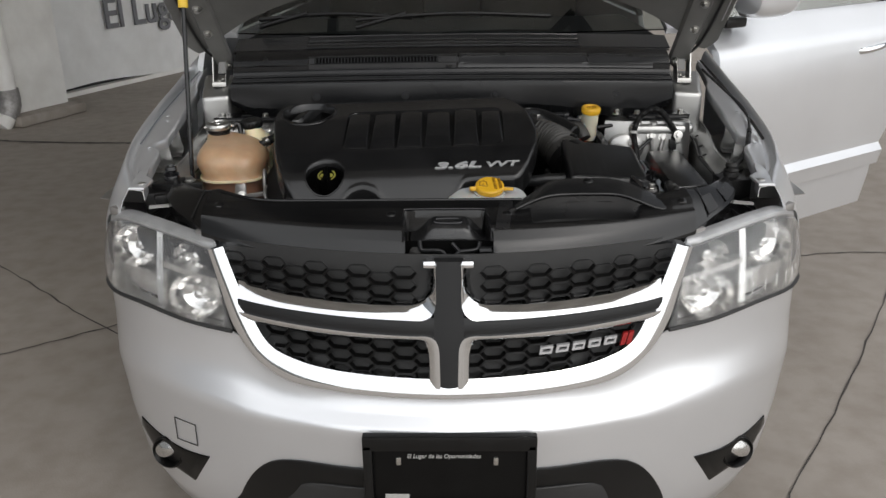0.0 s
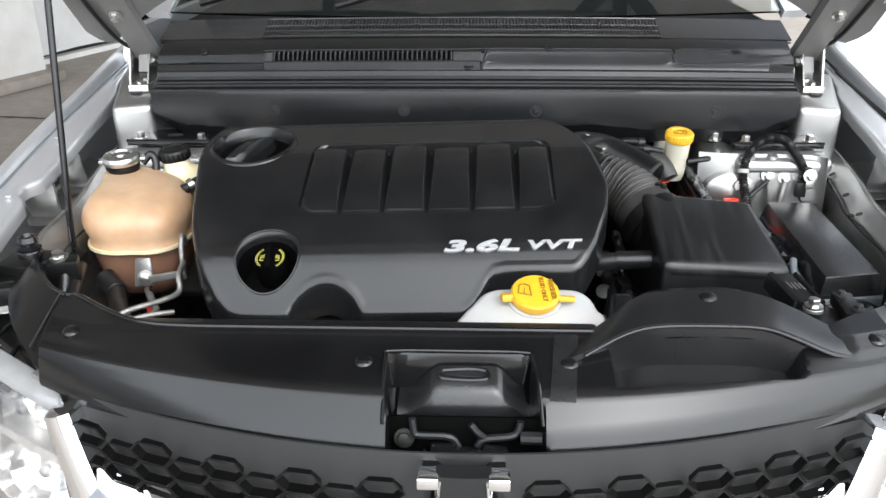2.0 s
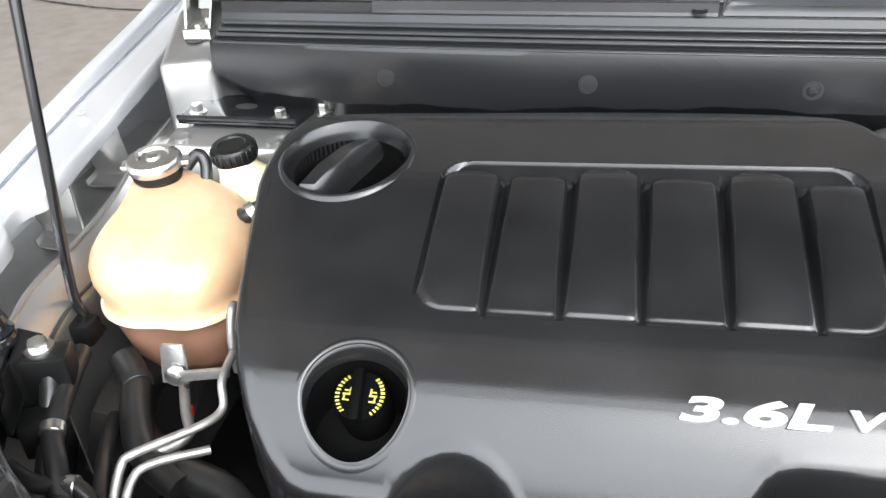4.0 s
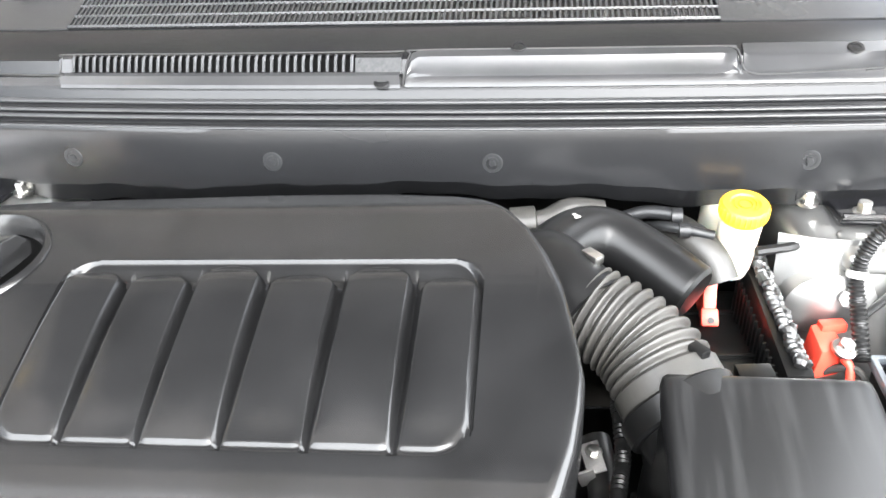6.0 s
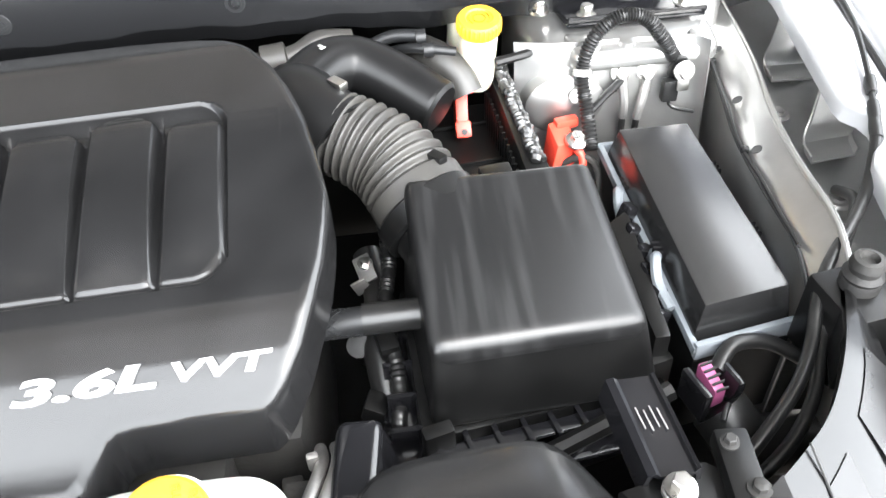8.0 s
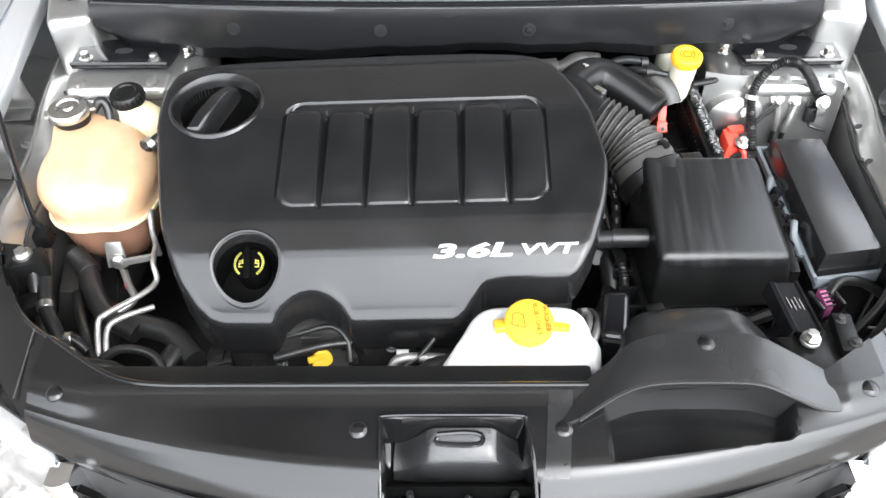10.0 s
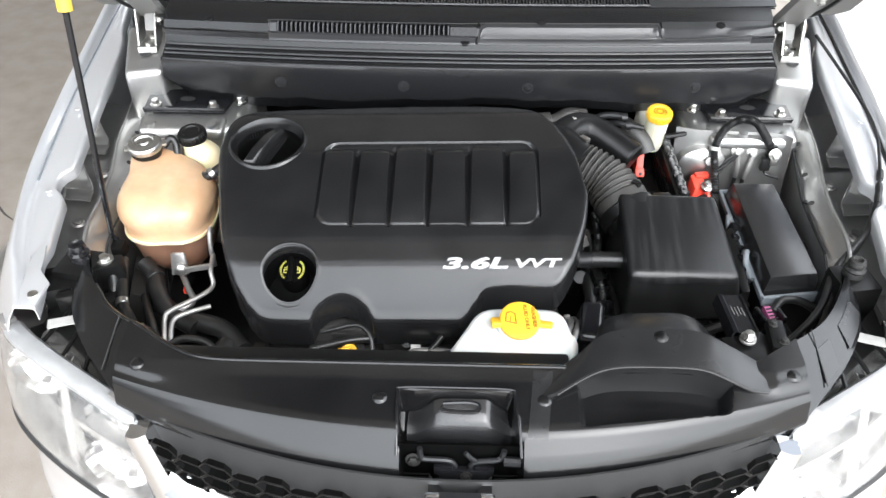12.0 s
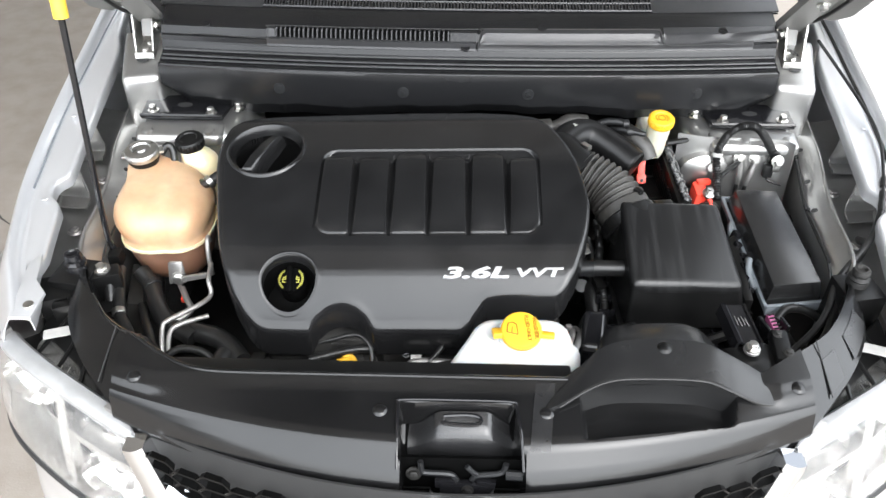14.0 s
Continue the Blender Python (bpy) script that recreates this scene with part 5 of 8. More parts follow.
def sh_rear(x):
    return 0.211 + 0.70 * 0.02 * math.log1p(math.exp(min(20.0, (abs(x) - 0.432) / 0.02)))


def sh_z(x, y):
    """A steep front face, a sloping band above it, and the upper deck that rises to the rear lip."""
    yf, yt = sh_front(x), 0.098 + 0.30 * x * x
    ym = yf + 0.45 * (yt - yf)
    rise = 0.022 * (abs(x) / 0.53) ** 3
    y1 = max(0.19, yt + 0.022)
    z = 0.0
    for k in (-0.004, 0.0, 0.004):
        z += float(np.interp(y + k, [yf, ym, yt, yt + 0.012, y1, y1 + 0.016, y1 + 0.020, y1 + 0.12], [0.930 + rise, 0.9675 + 0.6 * rise, 0.9945 + 0.2 * rise, 1.000 + 0.1 * rise, 1.0105, 1.016, 1.019, 1.027])) / 3
    # recess in front of the intake
    r = smooth01((x - 0.176) / 0.014) * smooth01((0.405 + 0.25 * (y - 0.14) - x) / 0.02) * smooth01((y - 0.116 - 0.14 * (x - 0.185)) / 0.012)
    z = z * (1 - r) + r * (0.968 + 0.10 * (y - 0.12))
    # latch well
    w = smooth01((x + 0.094 + 0.08 * (y - 0.12)) / 0.006) * smooth01((0.086 - 0.15 * (y - 0.12) - x) / 0.006) * smooth01((0.172 - y) / 0.006)
    z += w * (min(z - 0.028, float(np.interp(y, [yf, 0.10, 0.125, 0.172], [0.895, 0.905, 0.93, 0.965]))) - z)
    return z


b = bmesh.new()
rows = []
for x in np.linspace(-0.545, 0.535, 260):
    yf, yr = sh_front(x), sh_rear(x)
    rows.append([Vector((x, yf + 0.012, 0.905)), Vector((x, yf + 0.003, 0.925))] + [Vector((x, y, sh_z(x, y))) for y in np.linspace(yf, yr, 90)] + [Vector((x, yr + 0.002, sh_z(x, yr) - 0.004)), Vector((x, yr + 0.003, sh_z(x, yr) - 0.02))])
sheet(b, rows, 0.003)
shroud = cpart("radiator_shroud", b, SHROUD, "black plastic radiator cover panel", sharp=32)
b = bmesh.new()
tube(b, [(-0.645, 0.397, 1.004), (-0.603, 0.341, 1.009), (-0.560, 0.304, 1.014)] + [(x, sh_rear(x) + 0.003, sh_z(x, sh_rear(x)) + 0.0005) for x in np.linspace(-0.53, 0.16, 24)], 0.0034, 8, 3)
cpart("rear_bead", b, SHROUD, "rolled rear edge", shroud)
for side in (-1, 1):
    inn = [(0.528, 0.278, 1.018), (0.560, 0.301, 1.014), (0.603, 0.338, 1.010), (0.645, 0.394, 1.006), (0.675, 0.446, 1.0), (0.688, 0.475, 0.998)]
    out = [(0.532, 0.168, 0.962), (0.580, 0.218, 0.970), (0.635, 0.282, 0.978), (0.676, 0.350, 0.984), (0.692, 0.410, 0.988), (0.698, 0.468, 0.992)]
    pi, po = sample(inn, 16), sample(out, 16)
    b = bmesh.new()
    sheet(b, [[Vector((side * q.x, q.y, q.z)) for q in (a + Vector((0, 0, -0.02)), a, a.lerp(c, 0.3) + Vector((0, 0, 0.004)), a.lerp(c, 0.75) + Vector((0, 0, 0.002)), c, c + Vector((0, 0, -0.03)))] for a, c in zip(pi, po)], 0.003, -side)
    arm = cpart("shroud_arm", b, SHROUD, "curved end of the radiator cover", shroud, sharp=35)
    b = bmesh.new()
    a, c = pi[3], po[3]
    tube(b, [Vector((side * q.x, q.y, q.z + 0.005)) for q in (a, a.lerp(c, 0.4), a.lerp(c, 0.95))], 0.0012, 6, 2)
    cpart("arm_seam", b, INK, "", arm)
for x, y in ((-0.508, 0.206), (-0.124, 0.156), (0.125, 0.156), (0.511, 0.210)):
    b = bmesh.new()
    revolve(b, [(0.0115, -0.002), (0.0110, 0.001), (0.0085, 0.0032), (0.005, 0.0042), (0.0005, 0.0045)], (x, y, sh_z(x, y)), (0, -0.25, 1), 22)
    cpart("push_pin", b, SHROUD, "", shroud)
# rubbed patches on the deck and on the curved end
for x0, x1, y0, y1 in ((0.104, 0.134, 0.098, 0.206),):
    b = bmesh.new()
    sheet(b, [[Vector((x + 0.012 * (y - 0.15) / 0.1, y, sh_z(x + 0.012 * (y - 0.15) / 0.1, y) + 0.0012)) for y in np.linspace(y0, y1, 12)] for x in np.linspace(x0, x1, 5)], 0.0004)
    cpart("rubbed_patch", b, TAPE, "grey rubbed smear", shroud)
for i0, i1 in ((3, 6), (7, 12)):
    b = bmesh.new()
    sheet(b, [[a.lerp(c, f) + Vector((0, 0, 0.0062 - 0.002 * f)) for f in (0.34, 0.5, 0.7, 0.9)] for a, c in list(zip(pi, po))[i0:i1]], 0.0004, -1)
    cpart("rubbed_patch", b, TAPE, "grey rubbed smear", shroud)
# snorkel hump behind the recess
LIP = [(0.128, 0.160, 0.998), (0.150, 0.160, 1.022), (0.185, 0.183, 1.044), (0.225, 0.193, 1.050), (0.30, 0.195, 1.051), (0.355, 0.192, 1.050), (0.392, 0.180, 1.042), (0.425, 0.174, 1.022), (0.457, 0.184, 0.999)]
MIDH = [(0.140, 0.172, 1.012), (0.165, 0.195, 1.032), (0.195, 0.216, 1.050), (0.230, 0.226, 1.056), (0.30, 0.228, 1.057), (0.358, 0.225, 1.056), (0.398, 0.210, 1.046), (0.435, 0.200, 1.024), (0.470, 0.203, 1.004)]
REAR = [(0.150, 0.205, 1.016), (0.178, 0.228, 1.034), (0.202, 0.246, 1.050), (0.236, 0.256, 1.056), (0.30, 0.260, 1.058), (0.360, 0.255, 1.056), (0.405, 0.236, 1.044), (0.446, 0.222, 1.020), (0.482, 0.222, 1.010)]
STEP = [(0.154, 0.209, 1.008), (0.186, 0.232, 1.020), (0.208, 0.251, 1.034), (0.238, 0.261, 1.040), (0.30, 0.265, 1.042), (0.358, 0.260, 1.040), (0.408, 0.240, 1.028), (0.450, 0.219, 1.008), (0.482, 0.212, 1.004)]
TOP2 = [(0.160, 0.224, 0.988), (0.200, 0.270, 1.014), (0.218, 0.302, 1.026), (0.242, 0.316, 1.033), (0.30, 0.321, 1.036), (0.360, 0.317, 1.036), (0.392, 0.288, 1.024), (0.440, 0.232, 0.998), (0.484, 0.216, 0.99)]
SHOULDER = [(0.163, 0.227, 0.970), (0.201, 0.277, 1.000), (0.217, 0.312, 1.016), (0.241, 0.327, 1.025), (0.30, 0.332, 1.028), (0.362, 0.328, 1.028), (0.400, 0.292, 1.010), (0.446, 0.236, 0.980), (0.486, 0.219, 0.975)]
BACK = [(0.166, 0.230, 0.90), (0.204, 0.282, 0.90), (0.218, 0.320, 0.90), (0.240, 0.340, 0.90), (0.30, 0.346, 0.90), (0.366, 0.340, 0.90), (0.412, 0.298, 0.90), (0.452, 0.235, 0.90), (0.486, 0.22, 0.90)]


def flare(pts, lift):
    """Spread the hump's ends so that they run out into the deck."""
    res = []
    for x, y, z in pts:
        f, g = max(0.0, (0.2 - x) / 0.072), max(0.0, (x - 0.39) / 0.067)
        res.append((x - 0.034 * f ** 1.4 + 0.022 * g ** 1.4, y - 0.010 * f - 0.006 * g, z + lift * (f ** 2 + g ** 2)))
    return res


LIP, MIDH, REAR, STEP = flare(LIP, 0.018), flare(MIDH, 0.010), flare(REAR, 0.004), flare(STEP, 0.002)
MIDH = [(x, y, z + 0.003) for x, y, z in MIDH]
REAR, STEP = [(x, y, z + 0.006) for x, y, z in REAR], [(x, y, z + 0.005) for x, y, z in STEP]
UNDER = [(x, y + 0.008, z - 0.008) for x, y, z in LIP]
DEEP = [(x, y - 0.002, min(z - 0.02, 0.966)) for x, y, z in LIP]
b = bmesh.new()
sheet(b, [sample(r, 40) for r in (DEEP, UNDER, [(x, y + 0.002, z - 0.002) for x, y, z in LIP], LIP, MIDH, REAR, STEP, TOP2, SHOULDER, BACK)], 0.003)
snork = cpart("air_intake_scoop", b, SCOOP, "black moulded air intake scoop", sharp=40)
b = bmesh.new()
revolve(b, [(0.0125, 0), (0.0125, 0.002), (0.0105, 0.006), (0.006, 0.0085), (0.0005, 0.009)], (0.297, 0.244, 1.0605), (0, -0.15, 1), 24)
cpart("push_pin", b, MATTE, "", snork)
b = bmesh.new()
tube(b, sample([(x, y - 0.001, z - 0.001) for x, y, z in LIP[1:]], 40), 0.0028, 8, 1)
cpart("intake_lip", b, SCOOP, "", snork)
# Near-black line drawn for the shade in the intake slot.
b = bmesh.new()
tube(b, [(0.235, 0.1985, 1.030), (0.30, 0.200, 1.031), (0.360, 0.197, 1.030)], 0.0015, 6, 3)
cpart("intake_slot", b, SHADE_BLACK, "", snork)

nudge(snork, 0.014, 0.012, -0.017)

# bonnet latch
# Sheet added over the well floor; its black is painted shade.
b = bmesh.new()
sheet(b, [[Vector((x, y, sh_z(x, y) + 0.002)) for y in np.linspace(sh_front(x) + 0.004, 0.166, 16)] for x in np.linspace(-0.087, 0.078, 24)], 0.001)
cpart("well_shade", b, SHADE_BLACK, "", shroud)
b = bmesh.new()
prof = [(-0.088, 0.962), (-0.080, 0.963), (-0.070, 0.968), (-0.056, 0.981), (-0.048, 0.989), (-0.040, 0.994), (-0.034, 0.995), (0.028, 0.995), (0.034, 0.994), (0.042, 0.989), (0.050, 0.981), (0.064, 0.968), (0.074, 0.963), (0.082, 0.962)]
sheet(b, [[Vector((x * k, y, z + dz)) for x, z in prof] for y, k, dz in ((0.172, 0.96, -0.004), (0.168, 0.97, 0.006), (0.163, 0.98, 0.009), (0.146, 1.0, 0.001), (0.134, 1.0, -0.006), (0.128, 1.0, -0.014), (0.124, 1.0, -0.05))], 0.003)
latch = cpart("bonnet_latch", b, LATCH, "black greased bonnet latch")
b = bmesh.new()
tube(b, [(-0.033, 0.152, 0.999), (-0.033, 0.146, 0.997), (0.0, 0.144, 0.996), (0.020, 0.146, 0.997), (0.020, 0.156, 1.0), (0.0, 0.159, 1.001), (-0.033, 0.157, 1.0)], 0.0035, 8, 3)
cpart("striker_slot", b, GLOSS, "", latch)
b = bmesh.new()
rbox(b, (-0.006, 0.1515, 0.9965), (0.042, 0.007, 0.003), 0.001, (12, 0, 0))
cpart("slot_hole", b, INK, "", latch)
# Plate takes the same painted shade, deep in the well.
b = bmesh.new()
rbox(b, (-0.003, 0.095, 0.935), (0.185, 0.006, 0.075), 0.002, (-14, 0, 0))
cpart("latch_plate", b, SHADE_BLACK, "", latch)
ctubes("latch_lever", [
    ([(-0.066, 0.092, 0.976), (-0.064, 0.088, 0.960), (-0.058, 0.087, 0.956), (-0.03, 0.086, 0.956), (-0.018, 0.086, 0.952), (-0.012, 0.084, 0.942)], 0.0045),
    ([(0.010, 0.084, 0.944), (0.018, 0.086, 0.953), (0.045, 0.087, 0.956), (0.056, 0.089, 0.960), (0.060, 0.092, 0.974)], 0.0045),
    ([(0.002, 0.088, 0.972), (0.010, 0.086, 0.962), (0.018, 0.086, 0.955)], 0.004),
    ([(0.060, 0.086, 0.956), (0.085, 0.084, 0.957)], 0.008),
], SATIN, "", latch, 8, 3)
cboxes("latch_block", [((0.0, 0.078, 0.925), (0.075, 0.014, 0.035), (-14, 0, 0)), ((-0.03, 0.082, 0.94), (0.03, 0.012, 0.016), (-14, 0, 0)), ((0.03, 0.082, 0.935), (0.03, 0.012, 0.02), (-14, 10, 0)),
                       ((0.012, 0.070, 0.918), (0.03, 0.010, 0.016), (-14, 0, 12)), ((-0.022, 0.070, 0.915), (0.014, 0.010, 0.022), (-14, 0, -20))], GLOSS, "", latch, 0.003)
cbolts("latch_bolt", [((-0.076, 0.090, 0.950), 0.008, (0, -1, 0.25), 0.008), ((0.004, 0.074, 0.934), 0.006, (0, -1, 0.25), 0.008), ((0.018, 0.074, 0.922), 0.005, (0, -1, 0.25), 0.008)], DARK, "", latch)
ctubes("latch_rib", [([(x0, 0.080 - 0.003 * k, 0.928 - 0.005 * k), (x1, 0.080 - 0.003 * k, 0.928 - 0.005 * k)], 0.0016) for k in range(5) for x0, x1 in ((-0.093, -0.05), (0.045, 0.086))], MATTE, "", latch, 5, 1)
nudge(latch, 0.005, 0.002, -0.008)
# bright moulded edge round the latch opening
b = bmesh.new()
tube(b, [(-0.0945, 0.076, sh_z(-0.10, 0.078) + 0.001), (-0.096, 0.12, sh_z(-0.102, 0.12) + 0.001), (-0.097, 0.165, sh_z(-0.105, 0.165) + 0.001), (-0.09, 0.174, sh_z(-0.09, 0.18) + 0.001), (0, 0.175, sh_z(0, 0.182) + 0.001), (0.072, 0.174, sh_z(0.07, 0.18) + 0.001), (0.080, 0.165, sh_z(0.09, 0.165) + 0.001), (0.086, 0.12, sh_z(0.095, 0.12) + 0.001), (0.089, 0.076, sh_z(0.096, 0.078) + 0.001)], 0.0024, 8, 5)
cpart("latch_opening_edge", b, GLOSS, "", shroud)

# ---- engine cover ----
def cov_z(x, y):
    z = 0.0
    for k, w in ((-0.012, 0.25), (0, 0.5), (0.012, 0.25)):
        z += w * float(np.interp(y + k, [0.35, 0.375, 0.40, 0.43, 0.482, 0.66, 0.78, 0.86], [0.926, 0.959, 0.999, 1.033, 1.0635, 1.121, 1.138, 1.118]))
    return z + 0.03 * x


COV_F = ([-0.440, -0.437, -0.430, -0.418, -0.400, -0.380, -0.360, -0.275, -0.2765, -0.265, -0.248, -0.231, -0.215, -0.200, -0.183, -0.166, -0.1555, -0.153, -0.004, 0.008, 0.020, 0.030, 0.042, 0.060, 0.164, 0.170, 0.178, 0.192, 0.205, 0.215, 0.221, 0.2225],
         [0.520, 0.480, 0.445, 0.412, 0.391, 0.380, 0.377, 0.376, 0.380, 0.390, 0.399, 0.404, 0.4055, 0.404, 0.399, 0.390, 0.380, 0.377, 0.377, 0.382, 0.394, 0.405, 0.411, 0.413, 0.413, 0.416, 0.424, 0.445, 0.478, 0.510, 0.545, 0.565])
COV_B = ([-0.440, -0.436, -0.428, -0.415, -0.398, -0.375, -0.340, -0.28, -0.1, 0.03, 0.10, 0.130, 0.155, 0.176, 0.193, 0.206, 0.216, 0.2225],
         [0.660, 0.700, 0.735, 0.765, 0.788, 0.802, 0.812, 0.818, 0.828, 0.825, 0.812, 0.798, 0.774, 0.744, 0.708, 0.668, 0.620, 0.580])
WELL, WELL_R = (-0.307, 0.429), (0.048, 0.0375)
OILC, OIL_R = (-0.385, 0.697), (0.070, 0.066)


def shear(s, y):
    return s - 0.20 * (y - 0.5) * max(0.0, min(1.0, (-0.285 - s) / 0.12))


GR = [-0.206, -0.1375, -0.067, 0.006, 0.077]
SL = (-0.274, 0.139, 0.499, 0.694)


def slat_depth(x, y):
    """Height of the raised pillows in the sunk panel, below the cover's skin."""
    x0, x1, y0, y1 = SL
    if not (x0 < x < x1 and y0 < y < y1 + 0.012):
        return 0.0
    rc = 0.032
    qx, qy = max(x0 + rc - x, x - (x1 - rc), 0), max(y0 + rc - y, y - (y1 - rc), 0)
    inside_d = rc - math.hypot(qx, qy) if (qx or qy) else min(x - x0, x1 - x, y - y0, y1 - y)
    if inside_d <= 0:
        return 0.0
    sink = 0.0005 + 0.0112 * (y - y0) / (y1 - y0)
    d = -sink * min(smooth01(inside_d / 0.006), max(0.0, (y1 - y) / 0.019))
    edges = [x0] + GR + [x1]
    for k in range(6):
        a, c = edges[k], edges[k + 1]
        if a <= x < c:
            top = (0.680, 0.678, 0.685, 0.678, 0.684, 0.673)[k]
            m_ = min(x - a - 0.0025, c - x - 0.0025)
            my = min(top - y - 0.15 * ((x - (a + c) / 2) ** 2) / 0.035 * 2, y - y0 - 0.002)
            rr = min(m_, my)
            rcorner = 0.013
            if m_ < rcorner and my < rcorner:
                rr = rcorner - math.hypot(rcorner - m_, rcorner - my)
            rr = min(rr, inside_d - 0.0028)
            if rr > 0:
                f = 1 - (1 - min(1, rr / 0.006)) ** 2
                lift = (0.0008, -0.0010, 0.0010, -0.0010, 0.0010, -0.0010)[k]
                d += (sink * 0.95 + lift * smooth01((y - y0) / 0.022)) * f + 0.0038 * (1 - (2 * (x - (a + c) / 2) / (c - a)) ** 2) * smooth01((top - y) / 0.02) * smooth01((y - y0) / 0.045) + 0.0050 * math.sin(math.pi * max(0.0, min(1.0, (y - y0) / (top - y0)))) * f
            # narrow groove between neighbours
            d -= 0.0042 * max(0.0, 1 - min(x - a, c - x) / 0.0042) * smooth01((top + 0.004 - y) / 0.022)
            break
    d -= 0.0010 * smooth01(1 - abs(inside_d - 0.004) / 0.0045)
    return d


xs = []
for a, c, n_ in ((-0.440, -0.425, 10), (-0.425, -0.36, 16), (-0.36, -0.27, 22), (-0.27, 0.15, 240), (0.15, 0.2225, 36)):
    xs += list(np.linspace(a, c, n_, endpoint=False))
xs.append(0.2225)
for g in [SL[0], SL[1]] + GR:
    xs += [(g + o + 0.109) / 0.978 - 0.109 for o in (-0.0025, 0.0, 0.0025)]
    xs += [(g + o + 0.109) / 0.978 - 0.109 for o in ((0.002, 0.0042) if g == SL[0] else (-0.002, -0.0042) if g == SL[1] else (-0.0045, 0.0045))]
xs.sort()
xs = [q for i, q in enumerate(xs) if i == 0 or q - xs[i - 1] > 0.0002]
b = bmesh.new()
NY = 150
y_fine = [0.487, 0.493, 0.4962] + list(np.linspace(0.4988, 0.509, 16)) + list(np.linspace(0.512, 0.655, 34)) + list(np.linspace(0.657, 0.70, 36))
vg = []
for s in xs:
    yf, yb = float(np.interp(s, *COV_F)) + 0.004, float(np.interp(s, *COV_B)) - 0.004
    s = -0.109 + 0.978 * (s + 0.109)
    col = []
    for j in range(NY):
        y_1, y_2 = max(yf + 0.004, 0.487), min(yb - 0.004, 0.70)
        y = float(np.interp(j, [0, 30, 118, NY - 1], [yf, y_1, max(y_1 + 0.002, y_2), yb]))
        if 30 <= j <= 118 and y_1 == 0.487 and y_2 == 0.70:
            y = y_fine[j - 30]
        x = shear(s, y)
        # pull vertices onto the rims of the two round openings
        for (cx, cy), r in ((WELL, WELL_R), (OILC, OIL_R)):
            dx, dy = x - cx, y - cy
            d = math.hypot(dx / r[0], dy / r[1])
            if abs(d - 1) < 0.0026 / r[1] and d > 0:
                x, y = cx + dx / d, cy + dy / d
        col.append(b.verts.new((x, y, cov_z(x, y) + slat_depth(x, y))))
    vg.append(col)
for i in range(len(xs) - 1):
    for j in range(NY - 1):
        q = (vg[i][j], vg[i + 1][j], vg[i + 1][j + 1], vg[i][j + 1])
        cx_, cy_ = sum(v.co.x for v in q) / 4, sum(v.co.y for v in q) / 4
        if any(math.hypot((cx_ - o[0]) / r[0], (cy_ - o[1]) / r[1]) < 0.991 for o, r in ((WELL, WELL_R), (OILC, OIL_R))):
            continue
        face(b, q)
loop = [vg[i][0] for i in range(len(xs))] + vg[-1][1:] + [vg[i][-1] for i in range(len(xs) - 2, -1, -1)] + vg[0][-2:0:-1]
co = [v.co.copy() for v in loop]
n_ = len(co)
nrm = []
for i in range(n_):
    t_ = co[(i + 3) % n_] - co[i - 3]
    nrm.append(Vector((t_.y, -t_.x, 0)).normalized())
prev = loop
for o, dz in ((0.0045, -0.0009), (0.0080, -0.0030), (0.0102, -0.0062), (0.0112, -0.0100), (0.0116, -0.016), (0.0118, -0.030), (0.0118, -0.060), (0.009, -0.064), (-0.004, -0.075)):
    cur = []
    for i in range(n_):
        p = co[i] + nrm[i] * o
        p.z = co[i].z + 0.45 * min(0.0, cov_z(p.x, max(p.y, co[i].y - 0.02)) - co[i].z) + dz
        cur.append(b.verts.new(p))
    for i in range(n_):
        j = (i + 1) % n_
        face(b, (prev[i], prev[j], cur[j], cur[i]))
    prev = cur
bmesh.ops.delete(b, geom=[v for v in b.verts if not v.link_faces], context="VERTS")
cover = cpart("engine_cover", b, COVER, "satin black plastic engine cover with six ribs", sharp=30)


def bowl(c, r, prof_, n=48):
    rings = []
    for k, dz in prof_:
        rings.append([Vector((c[0] + r[0] * k * math.cos(a), c[1] + r[1] * k * math.sin(a), 0)) for a in np.linspace(0, 2 * math.pi, n, endpoint=False)])
        for p in rings[-1]:
            p.z = cov_z(p.x, p.y) + dz if dz > -0.5 else dz + 1.5
    return rings


b = bmesh.new()
loft(b, bowl(WELL, WELL_R, ((1.15, 0.0004), (1.10, 0.0010), (1.05, 0.0006), (1.01, -0.0012), (0.98, -0.0045), (0.962, -0.0095), (0.955, -0.016))), True, False, False)
cpart("well_rim", b, COVER, "", cover, sharp=60)
# Well wall and filler cap coloured near black for the well's shade.
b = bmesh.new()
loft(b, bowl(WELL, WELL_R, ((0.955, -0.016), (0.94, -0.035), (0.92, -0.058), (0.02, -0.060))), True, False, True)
cpart("well_wall", b, SHADE_BLACK, "", cover, sharp=60)
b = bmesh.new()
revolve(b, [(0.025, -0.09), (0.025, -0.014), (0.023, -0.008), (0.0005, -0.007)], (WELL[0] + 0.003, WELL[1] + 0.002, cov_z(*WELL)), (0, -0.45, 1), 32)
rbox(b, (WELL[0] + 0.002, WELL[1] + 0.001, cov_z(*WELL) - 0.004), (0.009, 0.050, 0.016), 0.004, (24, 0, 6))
filler = cpart("oil_filler_cap", b, SHADE_BLACK, "black oil filler cap with yellow marks", cover)
OA = Vector((0, -0.45, 1)).normalized()
OQ = Vector((0, 0, 1)).rotation_difference(OA)
OC = Vector((WELL[0] + 0.003, WELL[1] + 0.002, cov_z(*WELL))) - OA * 0.0068
